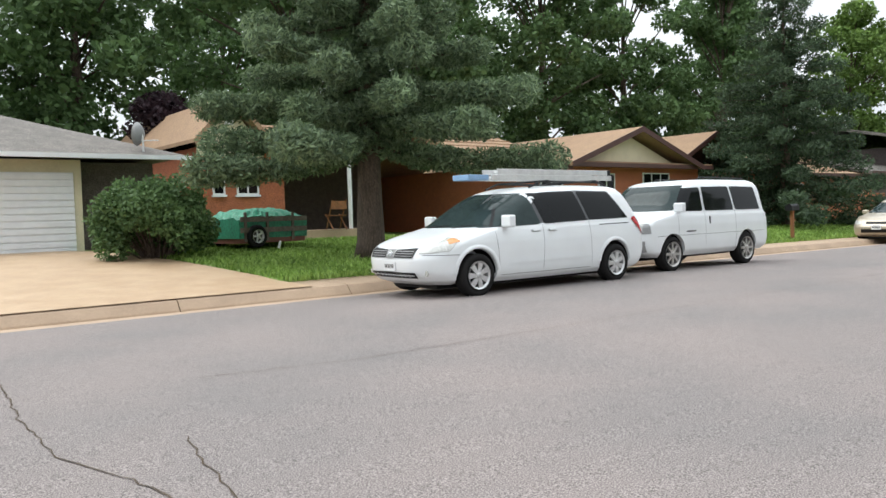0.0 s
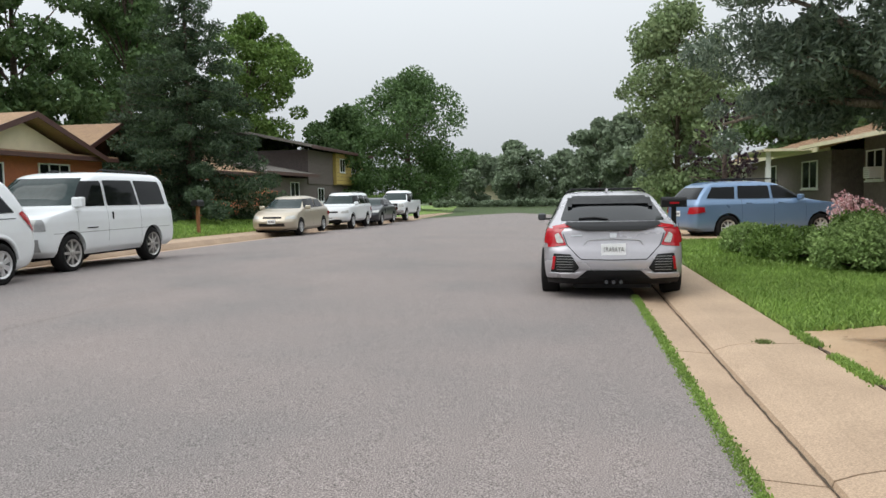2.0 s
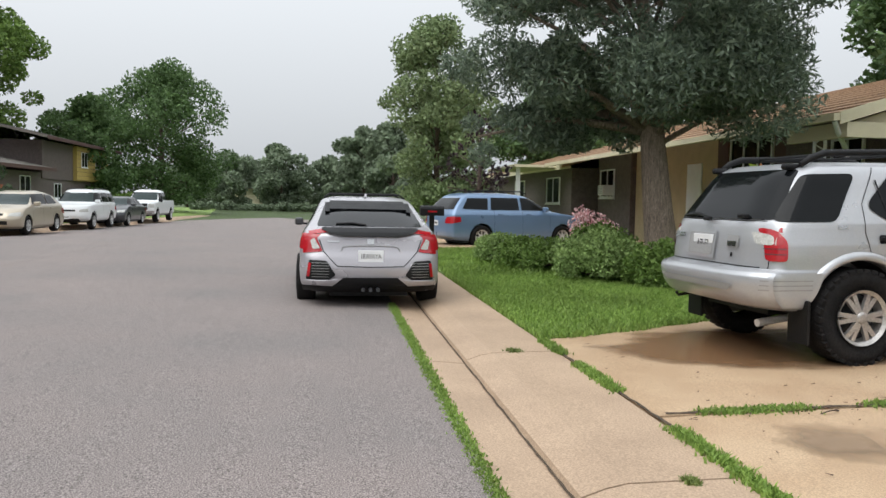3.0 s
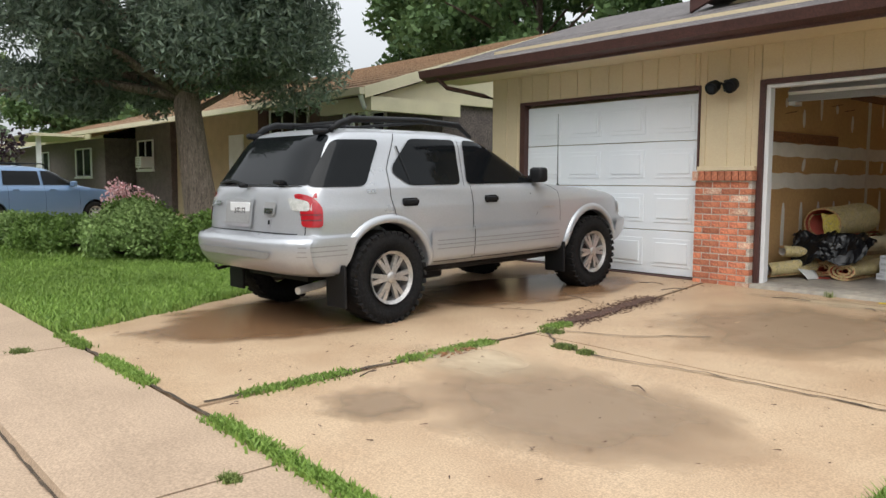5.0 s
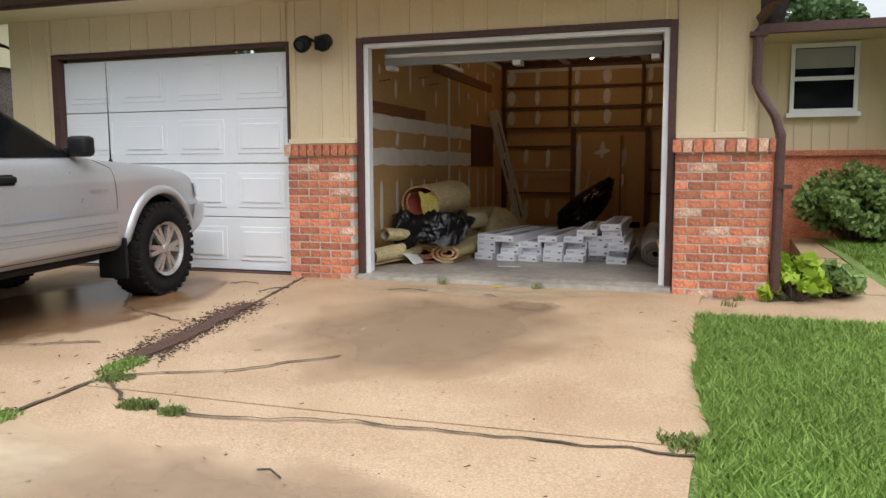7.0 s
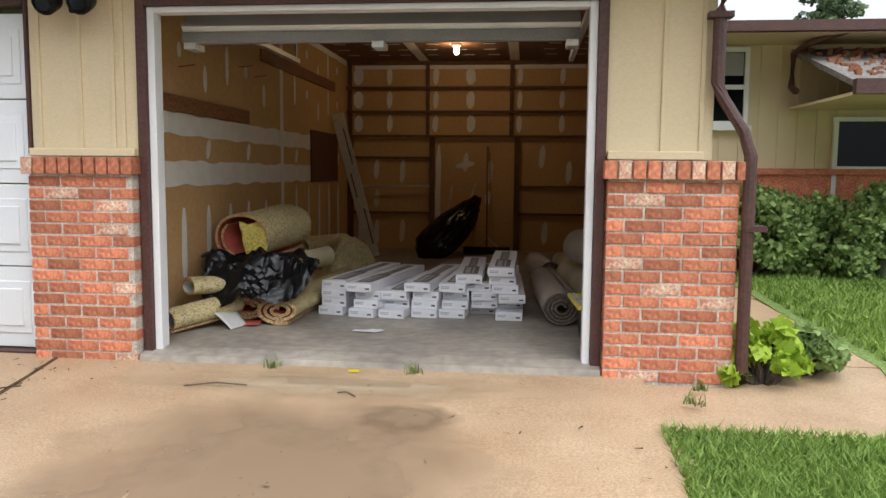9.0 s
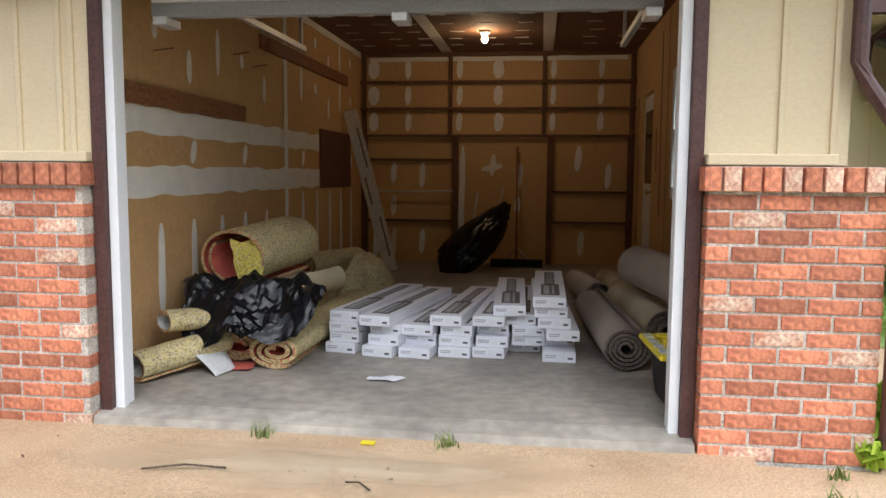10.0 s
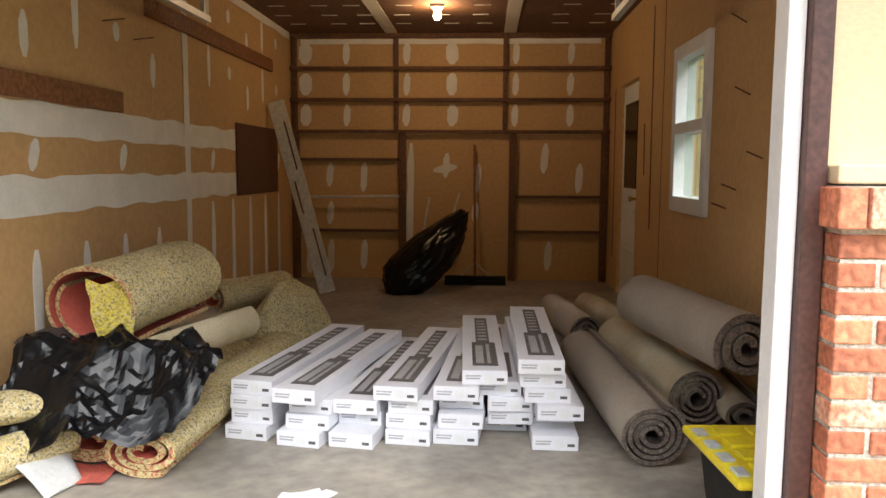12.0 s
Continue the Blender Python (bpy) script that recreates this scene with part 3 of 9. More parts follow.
part("casing", box(D0 + 0.001, D1 - 0.001, -0.025, 0.1, DZ + 0.03, DZ + 0.07, 0.004), BROWN, frame_shut)
part("threshold", box(D0, D1, -0.03, 0.1, -0.08, -0.045, 0.005), BROWN, frame_shut)

# closed sectional door
door_shut = empty("garage_door_closed", pose(0, 0.02, 0), "white sectional garage door with raised panels, closed", "garage door", kind="structure")
rows_n, cols_n = 4, 4
ph, pw = (DZ + 0.04) / rows_n, (D1 - D0) / cols_n
for r in range(rows_n):
    z0 = -0.04 + r * ph
    sec = part("section", box(D0 + 0.003, D1 - 0.003, 0.03, 0.07, z0 + 0.004, z0 + ph - 0.004, 0.004), DOORWHITE, door_shut)
    for c in range(cols_n):
        xa, xb, za, zb = D0 + c * pw + 0.07, D0 + (c + 1) * pw - 0.07, z0 + 0.09, z0 + ph - 0.09
        bm = box(xa, xb, 0.022, 0.032, za, zb, 0.004)
        box(xa + 0.045, xb - 0.045, 0.012, 0.026, za + 0.045, zb - 0.045, 0.005, bm)
        part("raised_panel", bm, DOORWHITE, sec)

# twin flood lamp between the doors
lamp = empty("flood_lamp", pose(-0.44, -0.02, 1.99), "dark bronze twin-head outdoor flood lamp on the siding", "wall lamp")
part("plate", box(-0.05, 0.05, -0.02, 0.02, -0.06, 0.06, 0.01), BLACKPL, lamp)
for s in (-1, 1):
    c = Vector((0.10 * s, -0.1, -0.01))
    part("arm", tube([(0.02 * s, -0.02, 0.0), (0.07 * s, -0.05, 0.03), c + Vector((0, 0.03, 0.02))], 0.012, 8), BLACKPL, lamp)
    part("head", tube([c + Vector((0, 0.06, 0.03)), c + Vector((0, 0.02, 0.012)), c + Vector((0, -0.05, -0.02)), c + Vector((0, -0.07, -0.03))], [0.03, 0.06, 0.07, 0.068], 14), BLACKPL, lamp, smooth=True)
    part("lens", tube([c + Vector((0, -0.072, -0.031)), c + Vector((0, -0.078, -0.034))], [0.058, 0.04], 14), DARKGLASS, lamp)

# eave, fascia, gutter, roof
roof = empty("roof_garage", pose(0, 0, 0), "low grey shingle roof with brown fascia and gutter", "roof", kind="structure")
E_Y, R_Y = -0.62, 6.4
part("soffit", box(-4.6, 3.78, E_Y + 0.04, 0.011, EAVE_Z + 0.0, EAVE_Z + 0.02), SIDING, roof)
part("fascia", box(-4.62, 3.8, E_Y, E_Y + 0.035, EAVE_Z - 0.02, EAVE_Z + 0.15, 0.004), BROWN, roof)
part("gutter", prism(((E_Y - 0.004, EAVE_Z + 0.01), (E_Y - 0.09, EAVE_Z + 0.04), (E_Y - 0.12, EAVE_Z + 0.135), (E_Y - 0.105, EAVE_Z + 0.135), (E_Y - 0.08, EAVE_Z + 0.055), (E_Y - 0.004, EAVE_Z + 0.03)), 0, -4.64, 3.82), BROWN, roof)
SL = 0.33


def roof_h(y):
    return EAVE_Z + 0.13 + (y - E_Y) * SL


bm = prism(((E_Y - 0.03, roof_h(E_Y) + 0.005), (3.2, roof_h(3.2)), (7.2, roof_h(E_Y) + 0.01), (7.2, roof_h(E_Y) - 0.04), (3.2, roof_h(3.2) - 0.05), (E_Y - 0.03, roof_h(E_Y) - 0.03)), 0, -4.62, 3.8)
part("deck", bm, SHINGLE, roof)
rows = 16
for r in range(rows):
    y0 = E_Y - 0.04 + r * 0.14
    x = -4.62 - (r % 3) * 0.11
    while x < 3.8:
        w = 0.33
        xa, xb = max(x, -4.62), min(x + w - 0.008, 3.8)
        if xb - xa > 0.05:
            bm = prism(((y0, roof_h(y0) + 0.016), (y0 + 0.17, roof_h(y0 + 0.17) + 0.012), (y0 + 0.17, roof_h(y0 + 0.17) + 0.002), (y0, roof_h(y0) + 0.002)), 0, xa, xb)
            if r < 12:
                part("shingle", bm, SHINGLE, roof)
            else:
                bm.free()
        x += w
# taller gable behind, with a dark red rake board
part("rake_board", prism(((-1.5, 3.2), (2.35, 4.62), (2.35, 4.44), (-1.5, 3.02)), 1, 0.9, 0.95), BROWN, roof, "dark red rake board")
part("gable_roof", prism(((-1.55, 3.24), (2.35, 4.68), (2.35, 4.62), (-1.5, 3.18)), 1, 0.86, 5.5), SHINGLE, roof)
part("gable_wall", prism(((-1.3, 2.9), (2.35, 2.9), (2.35, 4.4), (-1.3, 3.05)), 1, 1.2, 1.3), SIDING, roof)

# downspout at the corner of the garage
spout = empty("downspout", pose(0, 0, 0), "brown metal downspout bent round the brick pier", "downspout")
part("pipe", tube([(3.76, E_Y - 0.03, 2.39), (3.68, -0.56, 2.3), (3.35, -0.32, 2.13), (3.18, -0.14, 2.06), (3.11, -0.07, 1.97), (3.10, -0.055, 1.88), (3.10, -0.055, 1.52), (3.13, -0.06, 1.44), (3.23, -0.1, 1.27), (3.27, -0.11, 1.14), (3.27, -0.11, 0.0)], 0.042, 10, squash=0.75), BROWN, spout)
for z in (1.85, 0.75):
    part("strap", box(3.04 if z > 1.4 else 3.25, 3.16 if z > 1.4 else 3.36, -0.1 if z > 1.4 else -0.15, -0.01 if z > 1.4 else -0.06, z, z + 0.03), BROWN, spout)
spout2 = empty("downspout", pose(0, 0, 0), "brown metal downspout elbow under the eave", "downspout")
part("pipe", tube([(-4.35, E_Y - 0.03, 2.39), (-4.3, -0.5, 2.26), (-4.0, -0.1, 2.16), (-3.97, 0.1, 2.12), (-3.97, 0.12, 0.0)], 0.04, 10, squash=0.75), BROWN, spout2)

# side and back walls of the garage shell
IN_X0, IN_X1, IN_Y1, CEIL = -0.28, 2.95, 6.0, 2.49
wall_left = tagged(link("wall_partition", box(IN_X0 - 0.12, IN_X0, 0.131, IN_Y1, -0.05, CEIL + 0.1), KRAFT), "unpainted brown drywall partition with taped joints", "wall", kind="structure")
wall_back = tagged(link("wall_back", box(IN_X0 - 0.12, IN_X1 + 0.15, IN_Y1, IN_Y1 + 0.14, -0.05, CEIL + 0.1), KRAFT), "unpainted drywall back wall with wooden ledges", "wall", kind="structure")
WY0, WY1, WZ0, WZ1 = 2.42, 3.22, 0.88, 1.92
DY0, DY1, DZ1 = 4.5, 5.35, 1.9
wall_right = wall_with("wall_right", [(IN_X1, IN_X1 + 0.15, 0.131, WY0, -0.05, CEIL + 0.1), (IN_X1, IN_X1 + 0.15, WY1, DY0, -0.05, CEIL + 0.1), (IN_X1, IN_X1 + 0.15, WY0 + 0.001, WY1 - 0.001, -0.05, WZ0), (IN_X1, IN_X1 + 0.15, WY0 + 0.001, WY1 - 0.001, WZ1, CEIL + 0.1),
                                      (IN_X1, IN_X1 + 0.15, DY0 + 0.001, DY1 - 0.001, DZ1, CEIL + 0.1), (IN_X1, IN_X1 + 0.15, DY1, IN_Y1, -0.05, CEIL + 0.1)], KRAFT, "brown plywood side wall with a window and a door")
part("siding", box(IN_X1 + 0.152, IN_X1 + 0.17, 0.14, WY0, -0.1, 2.5), SIDING, wall_right)
part("siding", box(IN_X1 + 0.152, IN_X1 + 0.17, WY1, DY0, -0.1, 2.5), SIDING, wall_right)
tagged(link("wall_west", box(FRONT_X0, FRONT_X0 + 0.1, 0.131, 6.0, -0.1, 2.6), SIDING), "tan siding on the far side of the garage", "wall", kind="structure")
floor = tagged(link("floor", box(IN_X0, IN_X1, 0.04, IN_Y1, -0.3, 0.0), SLAB), "smooth grey stained concrete garage slab", "floor", kind="structure")
sill = tagged(link("trim_sill", prism(((-0.1, -0.058), (-0.09, -0.022), (0.039, -0.004), (0.039, -0.3), (-0.1, -0.3)), 0, -0.095, 2.535), SLAB), "worn concrete lip along the garage opening", "sill", kind="structure")
ceiling = tagged(link("ceiling", box(IN_X0 - 0.1, IN_X1 + 0.1, 0.131, IN_Y1 + 0.1, CEIL, CEIL + 0.08), CEILBROWN), "dark brown unpainted ceiling boards", "ceiling", kind="structure")

# ---- inside the garage ----


def smear(name, pts, width, parent, axis, level, seed, material=MUD):
    """A raised uneven trowelled strip on a wall: pts in the wall's two coordinates, level the wall's place, axis its normal."""
    rnd = random.Random(seed)
    bm = bmesh.new()
    (a0, b0), (a1, b1) = pts
    n = max(4, int(math.hypot(a1 - a0, b1 - b0) / 0.06))
    d = Vector((a1 - a0, b1 - b0)).normalized()
    lv = (level, level + (0.004 if name != "x" else 0))
    rows = []
    for i in range(n + 1):
        t = i / n
        w = width / 2 * (1 + 0.35 * noise.noise((t * n * 0.25, seed * 3.1, 0))) * (0.35 + 0.65 * min(1, 6 * t, 6 * (1 - t)) if name == "daub" else 1)
        w2 = width / 2 * (1 + 0.35 * noise.noise((t * n * 0.25, seed * 3.1, 9))) * (0.35 + 0.65 * min(1, 6 * t, 6 * (1 - t)) if name == "daub" else 1)
        row = []
        for s in (-w2, w):
            p = [a0 + (a1 - a0) * t - d.y * s, b0 + (b1 - b0) * t + d.x * s]
            p.insert(axis, level)
            row.append(bm.verts.new(p))
        rows.append(row)
    for r, s in zip(rows, rows[1:]):
        bm.faces.new((r[0], r[1], s[1], s[0]))
    ext = bmesh.ops.extrude_face_region(bm, geom=list(bm.faces))
    off = [0, 0, 0]
    off[axis] = -0.003 if parent is not wall_left else 0.003
    if axis == 2:
        off[axis] = -0.003
    bmesh.ops.translate(bm, verts=[v for v in ext["geom"] if isinstance(v, bmesh.types.BMVert)], vec=off)
    return part(name, bm, material, parent)


LX = IN_X0
for i, (z, w, y0, y1) in enumerate(((1.36, 0.15, 0.14, 4.6), (1.02, 0.17, 0.14, 4.6))):
    smear("tape", ((y0, z), (y1, z)), w, wall_left, 0, LX, i)
smear("tape", ((3.15, 0.0), (3.15, CEIL)), 0.09, wall_left, 0, LX + 0.004, 5)
smear("tape", ((0.14, CEIL - 0.03), (5.9, CEIL - 0.03)), 0.07, wall_left, 0, LX + 0.0075, 6)
k = 0
for y in (0.5, 0.92, 1.35, 1.78, 2.2, 2.65, 3.6, 4.05, 4.5, 4.95, 5.4):
    k += 1
    smear("daub", ((y, 0.05 if y > 3 else 0.25), (y + 0.01, 0.9 if y > 3 else 0.78)), 0.075, wall_left, 0, LX + 0.0035, 10 + k)
    for z in (1.62, 2.05):
        smear("daub", ((y, z + 0.1 * ((k * 7) % 3)), (y, z + 0.2 + 0.1 * ((k * 5) % 3))), 0.06, wall_left, 0, LX, 40 + k)
    if k % 2:
        smear("daub", ((y, 1.13), (y + 0.05, 1.27)), 0.07, wall_left, 0, LX + 0.0035, 70 + k)
ledger = tagged(link("wall_board", box(LX + 0.001, LX + 0.03, 0.5, 2.2, 1.44, 1.55, 0.004), LUMBER), "reddish wooden ledger board nailed to the drywall", "board")
ledger2 = tagged(link("wall_board", box(LX + 0.001, LX + 0.03, 2.55, 5.2, 2.02, 2.13, 0.004), LUMBER), "reddish wooden ledger board nailed high on the drywall", "board")
tagged(link("wall_panel", box(LX + 0.004, LX + 0.02, 4.15, 5.35, 0.92, 1.5, 0.003), PANELBROWN), "dark brown square panel hung on the wall", "panel")
for i, (y, z) in enumerate(((0.75, 2.15), (1.5, 2.05), (2.05, 1.9), (2.4, 1.86), (1.2, 2.3), (0.9, 1.75))):
    tagged(link("nail", tube([(LX, y, z), (LX + 0.1, y + 0.05, z + 0.02)], 0.004, 6), STUD), "bent rusty nail in the drywall", "nail", "nails in the wall")

# back wall: studs, ledges and daubs
BY = IN_Y1
for x in (-0.24, 0.80, 1.90, 2.91):
    part("stud", box(x - 0.022, x + 0.022, BY - 0.05, BY - 0.001, 1.53, CEIL - 0.001, 0.003), STUD, wall_back)
for x in (-0.24, 0.865, 1.985, 2.91):
    part("stud", box(x - 0.035, x + 0.035, BY - 0.075, BY - 0.001, 0.0, 1.499, 0.003), STUD, wall_back)
for z in (2.145, 1.833, 1.515):
    part("ledge", box(IN_X0 + 0.001, IN_X1 - 0.001, BY - 0.09, BY - 0.051, z - 0.02, z + 0.014, 0.003), STUD, wall_back)
part("ledge", box(IN_X0 + 0.001, IN_X1 - 0.001, BY - 0.07, BY - 0.001, CEIL - 0.045, CEIL - 0.002, 0.003), STUD, wall_back)
for z in (1.231, 0.501):
    part("ledge", box(IN_X0 + 0.06, 0.83, BY - 0.06, BY - 0.001, z - 0.014, z + 0.014, 0.003), STUD, wall_back)
for z in (0.86, 0.50):
    part("ledge", box(2.021, 2.87, BY - 0.06, BY - 0.001, z - 0.014, z + 0.014, 0.003), STUD, wall_back)
tagged(link("closet_rod", tube([(-0.19, BY - 0.12, 0.845), (0.84, BY - 0.12, 0.86)], 0.016, 10), PLANKW), "pale wooden closet rod across the back wall", "rod")
k = 0
for z0, z1 in ((2.17, 2.43), (1.86, 2.12), (1.55, 1.81)):
    for x in (-0.14, 0.28, 0.9, 1.36, 2.0, 2.55):
        k += 1
        smear("daub", ((x, z0 + 0.02), (x + 0.01, z1 - 0.02)), 0.07 + 0.05 * (k % 3 == 1), wall_back, 1, BY, 100 + k)
for x, z0, z1 in ((0.1, 0.95, 1.2), (0.45, 0.9, 1.2), (0.1, 0.56, 0.8), (0.45, 0.1, 0.4), (0.1, 0.05, 0.4), (-0.12, 0.05, 0.4), (1.3, 1.05, 1.3), (1.62, 0.9, 1.2), (1.6, 0.6, 0.8), (2.3, 1.1, 1.4), (2.65, 0.9, 1.2), (2.35, 0.1, 0.4), (0.93, 0.1, 1.4)):
    k += 1
    smear("daub", ((x, z0), (x + 0.02, z1)), 0.07, wall_back, 1, BY, 100 + k)
smear("tape", ((IN_X0 + 0.1, CEIL - 0.075), (IN_X1 - 0.1, CEIL - 0.075)), 0.05, wall_back, 1, BY - 0.0035, 150)
smear("daub", ((1.18, 1.12), (1.42, 1.16)), 0.08, wall_back, 1, BY - 0.0035, 222)

# ceiling tape and nail spots
cmesh = bmesh.new()
for i, (x0, x1) in enumerate(((0.70, 0.82), (1.88, 2.0))):
    box(x0, x1, 0.2, IN_Y1 - 0.08, CEIL - 0.004, CEIL - 0.001, 0, cmesh)
rnd = random.Random(5)
y = 0.5
while y < IN_Y1 - 0.2:
    for x in span(IN_X0 + 0.2, IN_X1 - 0.2, 8):
        if min(abs(x - 0.76), abs(x - 1.94)) > 0.12:
            xx = x + rnd.uniform(-0.05, 0.05)
            box(xx - 0.07, xx + 0.07, y - 0.014, y + 0.014, CEIL - 0.004, CEIL - 0.001, 0, cmesh)
    y += 0.41
tape = link("ceiling_tape", cmesh, MUD)
tagged(tape, "white taped joints and spots of filler on the ceiling", "ceiling tape", kind="structure")

# bare bulb
bulb = empty("ceiling_bulb", pose(1.30, 4.6, CEIL), "bare lit bulb in a white porcelain ceiling holder", "ceiling lamp")
part("holder", tube([(0, 0, -0.001), (0, 0, -0.02), (0, 0, -0.05)], [0.06, 0.055, 0.028], 16), WHITE, bulb)
bm = bmesh.new()
bmesh.ops.create_uvsphere(bm, u_segments=16, v_segments=10, radius=0.034, matrix=Matrix.Translation((0, 0, -0.085)) @ Matrix.Diagonal((1, 1, 1.15, 1)))
gb = part("glass_bulb", bm, glow("bulb_glow", (1.0, 0.78, 0.45), 14), bulb, "glowing frosted bulb", True)
gb.visible_shadow = False
pl = new("bulb_light", bpy.data.lights.new("bulb_light", "POINT"))
pl.data.energy, pl.data.color, pl.data.shadow_soft_size = 4.2, (1.0, 0.66, 0.34), 0.034
pl.location = (1.30, 4.6, CEIL - 0.085)

# raised sectional door on its tracks
door_up = empty("garage_door_open", pose(0, 0, 0), "white sectional garage door rolled up on overhead tracks", "garage door", kind="structure")
for i in range(4):
    bm = box(0.03, 2.41, 0, 0.49, 0, 0.04, 0.004)
    for x in (0.06, 0.8, 1.6, 2.36):
        box(x - 0.03, x + 0.03, 0.01, 0.48, -0.024, -0.001, 0.003, bm)
    sec = part("section", bm, WHITE, door_up)
    sec.matrix_basis = pose(0, 0.31, 1.875, 40) if i == 0 else pose(0, 0.21 + i * 0.5, 2.22)
part("strut", prism(((0.30, 1.81), (0.36, 1.81), (0.36, 1.875), (0.35, 1.875), (0.35, 1.82), (0.31, 1.82), (0.31, 1.875), (0.30, 1.875)), 0, 0.03, 2.41), CLADDING, door_up)
for x in (0.05, 1.2, 2.33):
    part("bracket", box(x, x + 0.07, 0.27, 0.42, 1.77, 1.809, 0.004), METAL, door_up)
for x in (-0.06, 2.5):
    part("track", box(x - 0.02, x + 0.02, 0.35, 3.0, 2.06, 2.1), METAL, door_up)
    part("track", box(x - 0.02, x + 0.02, 0.1, 0.14, 0.05, 1.9), METAL, door_up)
    part("hanger", box(x - 0.012, x + 0.012, 2.9, 2.93, 2.1, CEIL - 0.001), METAL, door_up)

# window in the right wall
win = empty("window_garage", pose(0, 0, 0), "white vinyl sash window in the garage side wall", "window", kind="structure")
X0, X1 = IN_X1 - 0.03, IN_X1 + 0.1
for y0, y1, z0, z1 in ((WY0 + 0.002, WY0 + 0.09, WZ0 + 0.002, WZ1 - 0.002), (WY1 - 0.09, WY1 - 0.002, WZ0 + 0.002, WZ1 - 0.002), (WY0 + 0.091, WY1 - 0.091, WZ0 + 0.002, WZ0 + 0.1), (WY0 + 0.091, WY1 - 0.091, WZ1 - 0.09, WZ1 - 0.002), (WY0 + 0.091, WY1 - 0.091, 1.37, 1.44)):
    part("window_frame", box(X0, X1, y0, y1, z0, z1, 0.006), WHITE, win)
for z0, z1 in ((WZ0 + 0.1, 1.37), (1.44, WZ1 - 0.09)):
    p = part("pane", box(IN_X1 + 0.04, IN_X1 + 0.046, WY0 + 0.09, WY1 - 0.09, z0, z1), GLASS, win)
    p.visible_shadow = False

# door in the right wall
sd = empty("door_side", pose(0, 0, 0), "old white side door with a dark glazed upper half", "door", kind="structure")
part("leaf", box(IN_X1 + 0.03, IN_X1 + 0.075, DY0 + 0.02, DY1 - 0.02, 0.01, DZ1 - 0.02, 0.004), WHITE, sd)
part("glazing", box(IN_X1 + 0.022, IN_X1 + 0.03, DY0 + 0.15, DY1 - 0.15, 0.98, 1.72, 0.002), DARKGLASS, sd)
for z0 in (0.15, 0.52):
    part("panel", box(IN_X1 + 0.02, IN_X1 + 0.031, DY0 + 0.15, DY1 - 0.15, z0, z0 + 0.3, 0.006), WHITE, sd)
part("knob", tube([(IN_X1 + 0.03, DY0 + 0.1, 0.9), (IN_X1 - 0.01, DY0 + 0.1, 0.9), (IN_X1 - 0.03, DY0 + 0.1, 0.9), (IN_X1 - 0.04, DY0 + 0.1, 0.9)], [0.012, 0.012, 0.03, 0.02], 12), BRASS, sd)
for i, (y, z0, z1) in enumerate(((3.95, 0.7, 2.35), (4.2, 1.1, 1.5), (5.6, 0.3, 1.9))):
    smear("seam", ((y, z0), (y + 0.03, z1)), 0.035, wall_right, 0, IN_X1, 300 + i, STUD)
part("joint", box(IN_X1 - 0.004, IN_X1 - 0.001, 3.6, 3.605, 0.0, CEIL - 0.01), STUD, wall_right)
for i, (y, z) in enumerate(((1.9, 1.85), (1.95, 1.05), (1.6, 1.2), (2.1, 0.95), (1.8, 1.5))):
    tagged(link("nail", tube([(IN_X1, y, z), (IN_X1 - 0.09, y - 0.06, z + 0.03)], 0.004, 6), STUD), "bent rusty nail in the plywood", "nail", "nails in the wall")

# leaning plank


def leaning(a, b, w, t, name, material, label, category):
    """A board from its foot b to its head a, w wide along x, t thick."""
    a, b = Vector(a), Vector(b)
    up = (a - b)
    h = up.length
    z = up.normalized()
    y = Vector((0, 1, 0)) - z * z.y
    y.normalize()
    x = y.cross(z)
    ob = link(name, box(-w / 2, w / 2, -t / 2, t / 2, 0, h, 0.004), material)
    ob.matrix_basis = Matrix.Translation(b) @ Matrix((x, y, z)).transposed().to_4x4()
    return tagged(ob, label, category)


plank = leaning((-0.19, 5.05, 1.74), (0.28, 4.98, 0.01), 0.15, 0.03, "leaning_plank", PLANKW, "pale painted door jamb plank leaning on the wall", "plank")
for z0, z1, dx in ((0.15, 0.6, 0.03), (0.75, 1.05, -0.02), (1.15, 1.6, 0.03)):
    part("groove", box(dx - 0.008, dx + 0.008, -0.0165, -0.0145, z0, z1), STUD, plank)

# cartons of flooring


